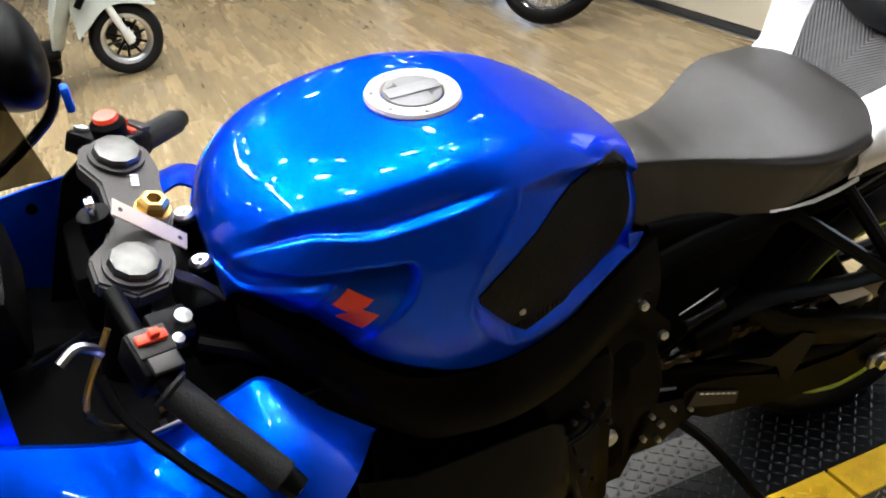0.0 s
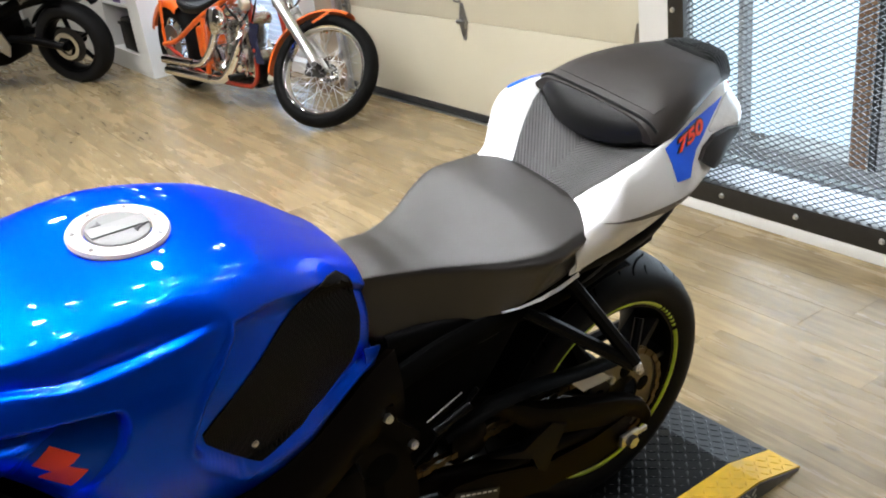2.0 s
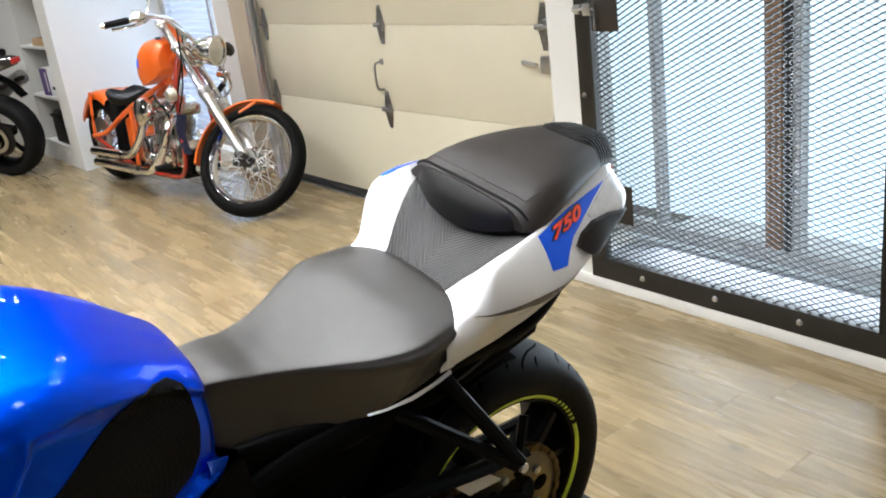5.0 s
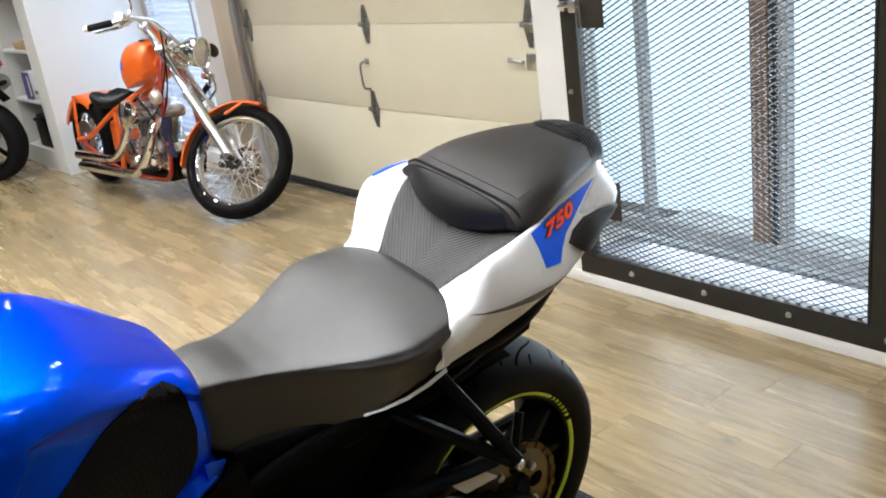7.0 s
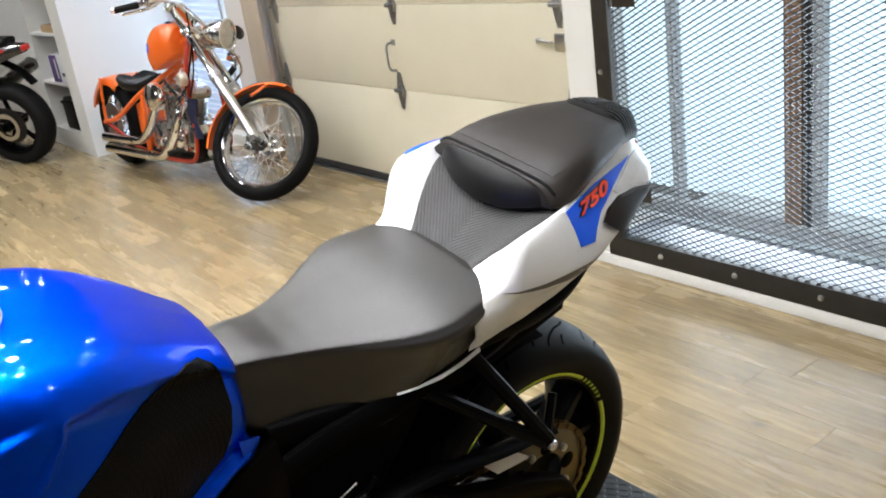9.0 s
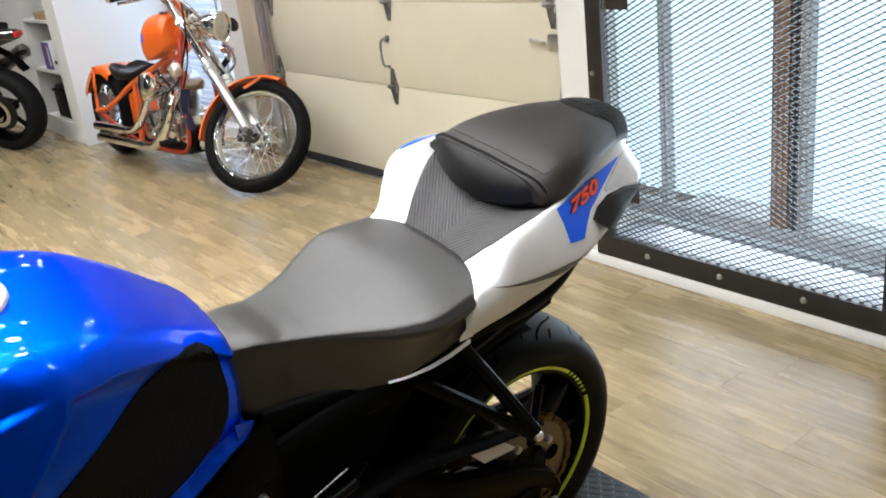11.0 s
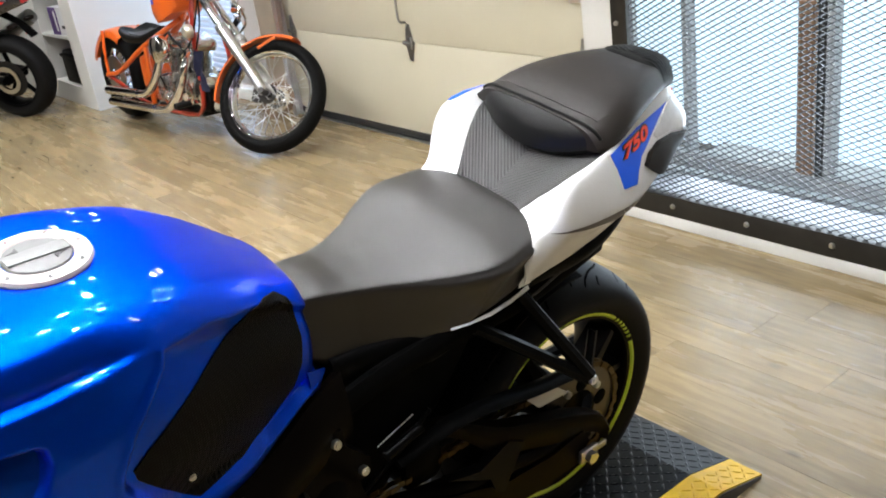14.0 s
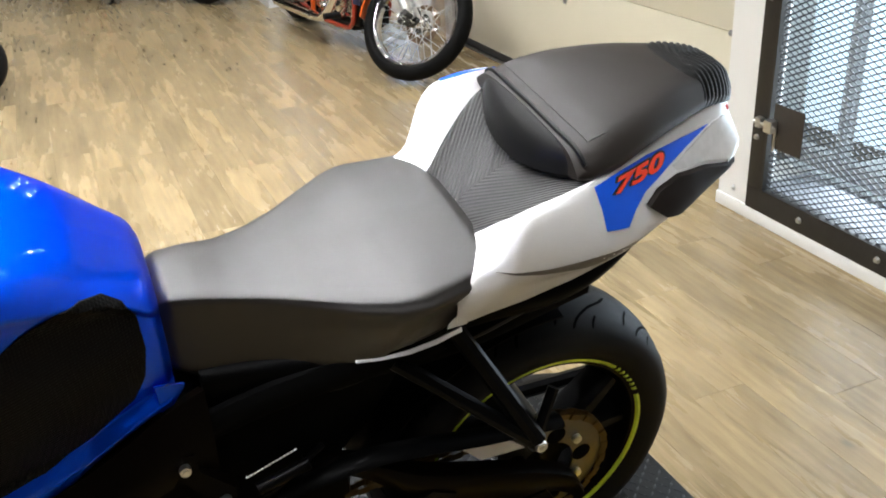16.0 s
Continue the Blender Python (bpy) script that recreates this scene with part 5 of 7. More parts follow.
# silver caution label on the chain guard and the guard itself
part("chain_guard", sweep(BM(), [(-0.45, -0.135, 0.475), (-0.30, -0.14, 0.49), (-0.12, -0.14, 0.455), (0.02, -0.135, 0.43)], 0.020, 8, 5, flat=0.5), PLASTIC, bike, "black plastic chain guard")
bm = plate(BM(), [(-.168, .461), (-.098, .456), (-.053, .414), (-.131, .420)], -0.154, -0.150)
part("caution_plate", bm, mat("pale_label", (0.55, 0.55, 0.55), 0.5, grain=0.1), bike, "pale grey caution label")
# hugger over the tyre, in front of it
rows = []
for i in range(15):
    a = radians(88 + 78 * i / 14)
    rows.append([(AX + (0.335 - 0.4 * abs(y) ** 1.6) * math.cos(a), y, AZ + (0.335 - 0.4 * abs(y) ** 1.6) * math.sin(a)) for y in (-.1, -.07, -.035, 0, .035, .07, .1)])
part("tyre_hugger", sheet(BM(), rows, 0.003), PLASTIC, bike, "black plastic inner fender")

SHIFT = BODY
part("inner_mudguard", loft_sym(BM(), [(-.56, [(0, .66), (.07, .66), (.10, .60), (.10, .40), (.06, .34)]), (-.42, [(0, .70), (.08, .70), (.11, .62), (.10, .42), (.06, .36)]), (-.30, [(0, .72), (.08, .72), (.11, .66), (.09, .52), (.06, .46)]), (-.22, [(0, .73), (.08, .73), (.10, .70), (.09, .64), (.06, .60)])], 16, 4), MATTE, bike, "black inner rear mudguard", angle=60)
part("radiator", box(BM(), -1.44, -1.14, -.20, .20, .22, .62, 0.03), MATTE, bike, "black radiator and ducts")
part("inner_panel", sheet(BM(), [[(x, -y, z + 0.02 * math.sin(20 * y)) for y in (.05, .10, .15, .19, .215)] for x, z in ((-1.50, .76), (-1.40, .73), (-1.30, .70), (-1.20, .69), (-1.10, .64))], 0.004), MATTE, bike, "black inner fairing panel")
part("inner_panel", sheet(BM(), [[(x, y, z) for y in (.05, .10, .15, .19)] for x, z in ((-1.50, .68), (-1.40, .66), (-1.30, .64), (-1.20, .64))], 0.004), MATTE, bike, "black inner fairing panel")
part("inner_panel", sheet(BM(), [[(x, -.188 + 0.01 * i, z) for x in (-1.20, -1.13, -1.06, -1.0, -.95)] for i, z in enumerate((.715, .66, .58, .48, .36))], 0.004), MATTE, bike, "black inner fairing panel")
# under-tail tray and rear frame
part("under_tray", loft_sym(BM(), [(-.52, [(0, .70), (.06, .70), (.09, .69), (.09, .60), (.05, .56)]), (-.35, [(0, .70), (.08, .70), (.115, .685), (.11, .62), (.07, .58)]), (-.15, [(0, .74), (.1, .74), (.135, .722), (.12, .67), (.07, .65)]), (.05, [(0, .76), (.09, .76), (.14, .735), (.12, .70), (.07, .69)]), (.27, [(0, .83), (.04, .83), (.06, .822), (.05, .81), (.03, .805)])], 30, 4), PLASTIC, bike, "black plastic under-tail tray", angle=50)
for s in (-1, 1):
    part("rear_frame", sweep(BM(), [(-0.60, s * 0.105, 0.60), (-0.45, s * 0.11, 0.645), (-0.30, s * 0.118, 0.665), (-0.15, s * 0.124, 0.672), (0.05, s * 0.11, 0.700)], 0.016, 10, 5, flat=1.6), MATTE, bike, "black rear frame rail")

# thin grey rod in place of the light along the rail's top
for s in (-1, 1):
    part("rail_highlight", sweep(BM(), [(-0.185, s * 0.134, 0.668), (-0.13, s * 0.135, 0.680), (-0.065, s * 0.130, 0.694)], 0.0045, 8, 4), GREYMETAL, bike, "grey rod painted in as the lit edge of the tail rail")
    part("bracket_head", sheet(BM(), [[(-.275, s * .128, .668), (-.262, s * .136, .650)], [(-.24, s * .130, .684), (-.225, s * .140, .664)], [(-.205, s * .131, .692), (-.19, s * .141, .674)]], 0.004), SATIN, bike)
SHIFT = GEAR
# pillion foot-peg brackets: an open triangle with a bolt at its tip
for s in (-1, 1):
    bm = BM()
    sweep(bm, [(-0.175, s * 0.135, 0.690), (-0.125, s * 0.178, 0.600), (-0.073, s * 0.222, 0.505)], 0.0135, 8, 4, flat=0.9, up=(0, 1, 0))
    sweep(bm, [(-0.265, s * 0.130, 0.655), (-0.17, s * 0.175, 0.578), (-0.073, s * 0.220, 0.497)], 0.0125, 8, 4, flat=0.9, up=(0, 1, 0))
    br = part("peg_bracket", bm, SATIN, bike, "black cast pillion peg bracket")
    screw("bracket_bolt", br, (-0.073, s * 0.228, 0.500), (0, s, 0), 0.010, STEEL, h=0.006)
    bm = BM()
    sweep(bm, [(-0.073, s * 0.215, 0.500), (-0.058, s * 0.205, 0.53), (-0.035, s * 0.19, 0.57)], 0.009, 8, 4)
    part("folded_peg", bm, SATIN, br)

# main frame beam below the tank, pivot plate, engine
for s in (-1, 1):
    up = [(-1.165, .125, .822), (-1.10, .178, .790), (-.99, .208, .690), (-.91, .209, .655), (-.826, .203, .642), (-.734, .180, .640), (-.65, .155, .655), (-.58, .132, .677), (-.52, .112, .685)]
    lo = [(-1.17, .12, .76), (-1.10, .18, .69), (-.99, .225, .590), (-.91, .235, .565), (-.826, .230, .553), (-.734, .205, .548), (-.65, .175, .56), (-.58, .148, .565), (-.52, .125, .545)]
    rows = []
    U, Lw = smooth_line(up, 6), smooth_line(lo, 6)
    for a, b in zip(U, Lw):
        rows.append([(a.x + (b.x - a.x) * t, s * (a.y + (b.y - a.y) * t + 0.014 * math.sin(math.pi * t)), a.z + (b.z - a.z) * t) for t in (0, .1, .25, .4, .55, .7, .85, 1)])
    beam = part("frame_beam", sheet(BM(), rows, 0.02), FRAME, bike, "black aluminium twin-spar frame beam", angle=60)
    bm = plate(BM(), [(-.82, .545), (-.769, .583), (-.714, .593), (-.656, .602), (-.628, .600), (-.605, .592), (-.58, .575), (-.56, .555), (-.54, .52), (-.527, .488), (-.515, .44), (-.511, .398), (-.521, .316), (-.554, .254), (-.583, .19), (-.66, .19), (-.646, .27), (-.632, .34), (-.615, .385), (-.609, .42), (-.617, .455), (-.632, .485), (-.651, .501), (-.68, .509), (-.702, .508), (-.733, .483), (-.80, .44)], s * 0.125, s * 0.15)
    pv = part("pivot_plate", bm, FRAME, bike, "black cast frame pivot plate")
    part("plate_hollow", lathe(BM(), [(0.0005, s * 0.1515), (0.028, s * 0.1515), (0.032, s * 0.150), (0.0005, s * 0.150)], 28, "y", (-0.583, 0, 0.492)), MATTE, pv)
    screw("pivot_bolt", pv, (-0.616, s * 0.15, 0.316), (0, s, 0), 0.017, STEEL, "bright pivot bolt", h=0.010)
    for p, r in (((-0.566, 0.596), 0.0095), ((-0.522, 0.516), 0.0095), ((-0.483, 0.323), 0.005), ((-0.445, 0.304), 0.005), ((-0.528, 0.325), 0.006), ((-0.507, 0.295), 0.0075), ((-0.543, 0.275), 0.0065), ((-0.511, 0.258), 0.0065)):
        fb = screw("frame_bolt", pv, (p[0], s * 0.150, p[1]), (0, s, 0.15), r * 0.86, STEEL, h=0.010)
        c, d = Vector((p[0], s * 0.150, p[1])), Vector((0, s, 0.15)).normalized()
        part("bolt_socket", rod(BM(), c + d * 0.0095, c + d * 0.0108, r * 0.46, seg=6), MATTE, pv)
part("stand_bracket", plate(BM(), [(-.565, .36), (-.50, .345), (-.43, .325), (-.42, .285), (-.47, .255), (-.51, .235), (-.57, .24)], -0.150, -0.125), SATIN, bike, "black cast stand bracket")
part("bolt_lug", plate(BM(), [(-.62, .60), (-.585, .62), (-.55, .612), (-.548, .58), (-.505, .53), (-.506, .50), (-.54, .49), (-.60, .55)], -0.150, -0.128), FRAME, bike)
part("engine_block", box(box(BM(), -1.05, -0.62, -0.19, 0.19, 0.16, 0.56, 0.04), -0.80, -0.55, -0.15, 0.15, 0.2, 0.5, 0.03), FRAME, bike, "black engine block")
part("engine_cover", lathe(BM(), [(0.0005, -0.232), (0.05, -0.230), (0.085, -0.218), (0.10, -0.19)], 40, "y", (-0.80, 0, 0.36), closed=False), FRAME, bike, "dark bronze engine cover")
for k, (x, z) in enumerate(((-.72, .46), (-.70, .49), (-.685, .455), (-.66, .475), (-.655, .43), (-.735, .43), (-.72, .415), (-.70, .33), (-.68, .30))):
    screw("linkage_bolt", bike, (x, -0.205, z), (0, -1, 0.3), 0.005, GREYMETAL, h=0.007)
part("shift_linkage", sweep(sweep(BM(), [(-.735, -.215, .425), (-.70, -.215, .44), (-.66, -.205, .475)], 0.006, 8, 4), [(-.735, -.21, .43), (-.725, -.215, .33), (-.71, -.215, .26)], 0.008, 8, 4), SATIN, bike, "black shift linkage")
part("footrest_plate", plate(BM(), [(-.745, .45), (-.70, .46), (-.67, .42), (-.69, .27), (-.735, .22)], -0.205, -0.195), SATIN, bike)
part("shift_pedal", sweep(BM(), [(-.70, -.22, .24), (-.78, -.235, .225), (-.84, -.25, .23)], 0.009, 8, 4), SATIN, bike)
part("brake_hose", sweep(BM(), [(-.52, -.13, .44), (-.44, -.14, .50), (-.38, -.145, .555)], 0.005, 6, 4), SATIN, bike)
part("reservoir", rod(BM(), (-.477, -.15, .513), (-.402, -.15, .533), 0.009, seg=10), SATIN, bike, "slim black shock reservoir")
for k in range(14):
    p = Vector((-.489 + 0.0053 * k, -.151, .544 + 0.00185 * k))
    part("warning_bar", box(BM(), -0.0021, 0.0021, -0.0006, 0.0006, -0.0011, 0.0011, 0, Matrix.Translation(p) @ pose(0, 0, 0, 0, -19, 0)), CARDWHITE, bike)
# shock, linkage darkness inside
part("shock_absorber", rod(rod(BM(), (-.42, 0, .30), (-.36, 0, .62), 0.035), (-.41, 0, .34), (-.37, 0, .58), 0.045), SATIN, bike)

# side stand
bm = sweep(BM(), [(-.46, -.14, .27), (-.40, -.165, .20), (-.345, -.215, .115), (-.31, -.258, 0.052)], 0.011, 8, 4)
box(bm, -0.02, 0.05, -0.022, 0.022, -0.006, 0.004, 0.002, pose(-.31, -.262, .047, -9, 0, 0))
part("side_stand", bm, SATIN, bike, "black side stand, folded out")

SHIFT = BODY
# side fairing: pointed blue panel over a black lower part, on both flanks
FTOP = [(-1.60, .19, .88), (-1.45, .222, .835), (-1.31, .222, .772), (-1.21, .222, .795), (-1.162, .222, .803), (-1.108, .222, .729), (-1.044, .222, .650)]
FLOW = [(-1.615, .285, .61), (-1.455, .375, .63), (-1.315, .385, .65), (-1.185, .395, .695), (-1.122, .358, .714), (-1.085, .315, .705), (-1.041, .228, .648)]
for s in (-1, 1):
    U, Lw = smooth_line(FTOP, 6), smooth_line(FLOW, 6)
    rows = [[(a.x + (b.x - a.x) * t, s * (a.y + (b.y - a.y) * t + 0.020 * math.sin(math.pi * t)), a.z + (b.z - a.z) * t + 0.022 * math.sin(math.pi * t)) for t in (0, .12, .3, .5, .7, .88, 1)] for a, b in zip(U, Lw)]
    sf = part("side_fairing", sheet(BM(), rows, 0.004), BLUE, bike, "glossy blue side fairing", angle=60)
    if s < 0:
        rows = [[(a.x, s * (a.y - d), a.z + e) for d, e in ((0.003, -0.002), (0.012, -0.006), (0.022, -0.02), (0.028, -0.045))] for a in U[:31]]
        part("inner_lip", sheet(BM(), rows, 0.003), BLUE, sf, "blue inward fold", angle=60)
    part("fairing_plug", lathe(BM(), [(0.0005, 0.0), (0.012, 0.0), (0.012, 0.004), (0.0005, 0.006)], 18, "y", (-1.205, 0, 0.775), m=Matrix.Translation((0, s * 0.228, 0)) @ Matrix.Diagonal((1, s, 1, 1))), PLASTIC, sf, "black round plug")
    mark = part("side_plate", sheet(BM(), [[(-1.314, s * .213, .772), (-1.309, s * .236, .799)], [(-1.286, s * .212, .773), (-1.283, s * .236, .802)], [(-1.262, s * .212, .774), (-1.262, s * .235, .803)]], 0.002), CARDWHITE, sf, "small white marking plate")
    part("plate_bar", sheet(BM(), [[(-1.290, s * .2165, .7815), (-1.289, s * .229, .7965)], [(-1.282, s * .2165, .7815), (-1.281, s * .229, .7965)]], 0.006), BLACKLINE, mark)
SHIFT = GEAR
for s in (-1, 1):
    rows = []
    for x, w, z0, z1 in ((-1.08, .245, .56, .20), (-1.0, .25, .535, .18), (-.92, .248, .53, .17), (-.84, .24, .52, .18), (-.77, .225, .50, .22), (-.74, .21, .47, .28)):
        rows.append([(x, s * (w + 0.02 * math.sin(math.pi * t)), z0 + (z1 - z0) * t) for t in (0, .2, .4, .6, .8, 1)])
    part("lower_fairing", sheet(BM(), rows, 0.004), SATIN, bike, "black lower side fairing", angle=60)

SHIFT = BODY
# steering head: top yoke, fork caps, stem nut, ignition plate
ey = Vector((0.019, 0.20, 0.030)).normalized()
ez = Vector((0.30, -0.14, 0.95))
ez = (ez - ey * ez.dot(ey)).normalized()
ex = ey.cross(ez)
YA = Matrix.Translation(Vector((-1.2485, 0.01, 0.950)) - ez * 0.046) @ Matrix((ex, ey, ez)).transposed().to_4x4()
bm = BM()
out = [(-.044, -.125), (.0, -.148), (.040, -.128), (.052, -.085), (.046, -.050), (.062, 0), (.050, .045), (.052, .085), (.040, .128), (0, .148), (-.044, .125), (-.05, .085), (-.026, .05), (-.020, 0), (-.026, -.05), (-.05, -.085)]
A = [bm.verts.new((a, b, 0)) for a, b in out]
f = bm.faces.new(A)
e = bmesh.ops.extrude_face_region(bm, geom=[f])
bmesh.ops.translate(bm, verts=[x for x in e["geom"] if isinstance(x, bmesh.types.BMVert)], vec=(0, 0, 0.024))
bmesh.ops.bevel(bm, geom=bm.edges[:], offset=0.004, segments=2, affect="EDGES")
bmesh.ops.transform(bm, matrix=YA, verts=bm.verts)
yoke = part("top_yoke", bm, GREYMETAL, bike, "grey cast top yoke")
CAPMETAL = mat("machined_cap_metal", (0.13, 0.128, 0.122), 0.36, metal=1.0, grain=0.6, scale=60)
for s in (-1, 1):
    c = part("fork_cap", lathe(BM(), [(0.0005, 0.03), (0.0005, 0.041), (0.021, 0.0415), (0.0285, 0.0395), (0.031, 0.035), (0.031, 0.022)], 10, "z", (0, s * 0.101, 0), m=YA), CAPMETAL, yoke, "faceted silver fork cap", angle=25)
    part("cap_collar", lathe(BM(), [(0.030, 0.022), (0.036, 0.022), (0.036, 0.030), (0.030, 0.030)], 32, "z", (0, s * 0.101, 0), m=YA), GREYMETAL, yoke)
    part("fork_tube", rod(BM(), YA @ Vector((0, s * 0.101, 0.02)), YA @ Vector((0, s * 0.101, -0.44)), 0.027, seg=20), SATIN, bike, "dark fork tube")
nut = part("stem_nut", lathe(BM(), [(0.010, 0.024), (0.020, 0.024), (0.020, 0.037), (0.015, 0.042), (0.010, 0.042)], 6, "z", (0.034, 0.002, 0), m=YA), GOLD, yoke, "gold hexagonal stem nut", angle=25)
part("nut_washer", lathe(BM(), [(0.010, 0.022), (0.023, 0.022), (0.023, 0.025), (0.010, 0.025)], 32, "z", (0.034, 0.002, 0), m=YA), GOLD, yoke)
TA, TB = Vector((-1.268, -0.024, 0.963)), Vector((-1.197, -0.030, 0.886))
tx = (TB - TA).normalized()
ty = (Vector((0.1, 1, 0.25)) - tx * tx.dot(Vector((0.1, 1, 0.25)))).normalized()
TM = Matrix.Translation((TA + TB) / 2) @ Matrix((tx, ty, tx.cross(ty))).transposed().to_4x4()
bm = box(BM(), -0.053, 0.053, -0.014, 0.014, 0, 0.0025, 0.0008, TM)
tag = part("key_tag", bm, mat("pale_tag", (0.44, 0.37, 0.315), 0.5, grain=0.08), bike, "pale key tag with two holes")
for dx in (-0.042, 0.042):
    part("tag_hole", lathe(BM(), [(0.0005, 0.0027), (0.0032, 0.0027), (0.0032, 0.0032), (0.0005, 0.0032)], 10, "z", (dx, 0, 0), m=TM), BLACKLINE, tag)
lock = part("ignition_lock", rod(BM(), (-1.288, -0.004, 0.885), (-1.291, -0.004, 0.948), 0.022, 0.020, 20), PLASTIC, yoke, "black ignition lock")
part("key", box(box(BM(), -1.297, -1.285, -0.012, 0.006, 0.948, 0.968, 0.003), -1.294, -1.288, -0.020, -0.008, 0.952, 0.964, 0.003), CHROME, lock, "bright ignition key")
for a in range(4):
    part("yoke_bar", box(BM(), -0.005, 0.005, -0.011 + 0.006 * a, -0.007 + 0.006 * a, 0.0245, 0.0255, 0, YA @ pose(0.018, 0.055, 0, 0, 0, 0)), CARDWHITE, yoke)
# tank front bracket with two bolts
for y, z in ((-0.02, 0.838), (0.06, 0.861)):
    bm = lathe(BM(), [(0.005, 0.0), (0.0145, 0.0), (0.0155, 0.005), (0.011, 0.009), (0.005, 0.009)], 24, "z", (-1.185, y, z))
    wsh = part("tank_washer", bm, ALU, bike, "bright tank mount washer")
    screw("tank_bolt", wsh, (-1.185, y, z + 0.004), (0, 0, 1), 0.006, STEEL, h=0.006)
    part("tank_mount", rod(BM(), (-1.185, y, z - 0.09), (-1.185, y, z), 0.019, seg=18), PLASTIC, wsh)
part("tank_tab", sheet(BM(), [[(-1.232, -0.050, .873), (-1.222, -0.075, .868)], [(-1.205, -0.052, .852), (-1.197, -0.078, .846)], [(-1.178, -0.058, .822), (-1.174, -0.082, .816)]], 0.003), GREYMETAL, bike, "bent metal bracket below the tank")
part("head_cover", box(BM(), -1.23, -1.15, -0.075, 0.085, 0.70, 0.815, 0.02), PLASTIC, bike, "black plastic cover round the steering head")


# handlebars with grips, switches, levers
def bar(s, root, g0, g1):
    root, g0, g1 = Vector(root), Vector(g0), Vector(g1)
    d = (g1 - g0).normalized()
    L = (g1 - g0).length
    b = part("handlebar", sweep(BM(), [root, root.lerp(g0, 0.5), g0, g0.lerp(g1, 0.5), g1], 0.011, 12, 3), SATIN, bike, "black clip-on handlebar")
    bm = BM()
    q = d.to_track_quat("Z", "Y").to_matrix().to_4x4()
    prof = [(0.0185 + 0.0009 * (i % 2) + (0.004 if i in (0, 1) else 0), L * i / 40) for i in range(41)]
    lathe(bm, [(0.0112, 0.0)] + prof + [(0.0112, L)], 20, "z", m=Matrix.Translation(g0) @ q)
    part("grip", bm, mat("grip_rubber", (0.012, 0.012, 0.0125), 0.6, spec=0.2, grain=0.2, bump=0.5, bscale=300), b, "ribbed dark rubber grip")
    end = part("bar_end", rod(BM(), g1 - d * 0.004, g1 + d * 0.022, 0.0165, 0.0145, 16), SATIN, b)
    part("end_face", rod(BM(), g1 + d * 0.0215, g1 + d * 0.024, 0.006, 0.005, 12), ALU, end)
    c = root.lerp(g0, 0.72)
    bx = (g0 - root).normalized()
    up = (Vector((0.25, 0, 1)) - bx * bx.dot(Vector((0.25, 0, 1)))).normalized()
    M = Matrix.Translation(c) @ Matrix((bx, up.cross(bx), up)).transposed().to_4x4()
    sw = part("switch_box", box(BM(), -0.030, 0.030, -0.024, 0.024, -0.026, 0.022, 0.006, M), PLASTIC, b, "black switch housing")
    part("switch_face", box(BM(), -0.026, 0.010, -0.020, 0.022, 0.0215, 0.026, 0.002, M), GREYMETAL, sw)
    rs = part("red_switch", box(BM(), -0.016, -0.003, -0.018, 0.018, 0.0255, 0.033, 0.003, M), RED, sw, "red switch")
    part("red_knob", box(BM(), -0.014, -0.005, -0.004, 0.008, 0.032, 0.042, 0.002, M), RED, rs)
    part("grey_switch", box(BM(), 0.012, 0.034, -0.016, 0.018, 0.0215, 0.030, 0.003, M), GREYMETAL, sw)
    part("button", lathe(BM(), [(0.0005, 0), (0.007, 0), (0.007, 0.006), (0.0005, 0.008)], 16, "z", m=M @ pose(-0.005, 0.032, 0.012)), ALU, sw)
    part("lever_perch", box(BM(), -0.05, -0.012, 0.012, 0.060, -0.016, 0.014, 0.004, M), SATIN, b)
    part("perch_bolt", lathe(BM(), [(0.0005, 0), (0.010, 0), (0.010, 0.005), (0.0005, 0.008)], 16, "z", m=M @ pose(-0.030, 0.050, 0.014)), ALU, b)
    f = Vector((-1, 0, 0))
    part("lever", sweep(BM(), [c + f * 0.055, c + d * 0.06 + f * 0.075, c + d * 0.14 + f * 0.075, c + d * 0.21 + f * 0.068], 0.007, 8, 5, flat=0.7), SATIN, b, "black hand lever")


bar(-1, (-1.295, -.135, .928), (-1.267, -.262, .883), (-1.182, -.355, .790))
bar(1, (-1.275, .128, .945), (-1.213, .198, .908), (-1.148, .302, .865))
part("brake_reservoir", lathe(BM(), [(0.0005, 0), (0.022, 0), (0.024, 0.03), (0.018, 0.036), (0.0005, 0.036)], 20, "z", (-1.243, 0.165, 0.938)), PLASTIC, bike)
part("reservoir_lid", lathe(BM(), [(0.0005, 0.036), (0.017, 0.036), (0.015, 0.042), (0.0005, 0.042)], 20, "z", (-1.243, 0.165, 0.938)), RED, bike, "red reservoir lid")
part("clutch_cable", sweep(BM(), [(-1.33, -0.17, 0.91), (-1.40, -0.14, 0.86), (-1.40, -0.05, 0.80), (-1.32, 0.03, 0.72)], 0.005, 8, 6), SATIN, bike)
part("throttle_cable", sweep(BM(), [(-1.31, -0.16, 0.90), (-1.36, -0.19, 0.82), (-1.33, -0.16, 0.74), (-1.25, -0.10, 0.70)], 0.004, 8, 6), GOLD, bike)
part("wiring_boot", sweep(BM(), [(-1.22, -0.10, 0.78), (-1.15, -0.13, 0.75), (-1.10, -0.15, 0.68)], 0.012, 8, 5), PLASTIC, bike)
part("cable_clip", sweep(BM(), [(-1.365, -0.20, 0.905), (-1.345, -0.19, 0.912), (-1.33, -0.185, 0.90), (-1.325, -0.18, 0.885)], 0.006, 8, 4), ALU, bike, "bright cable clip")
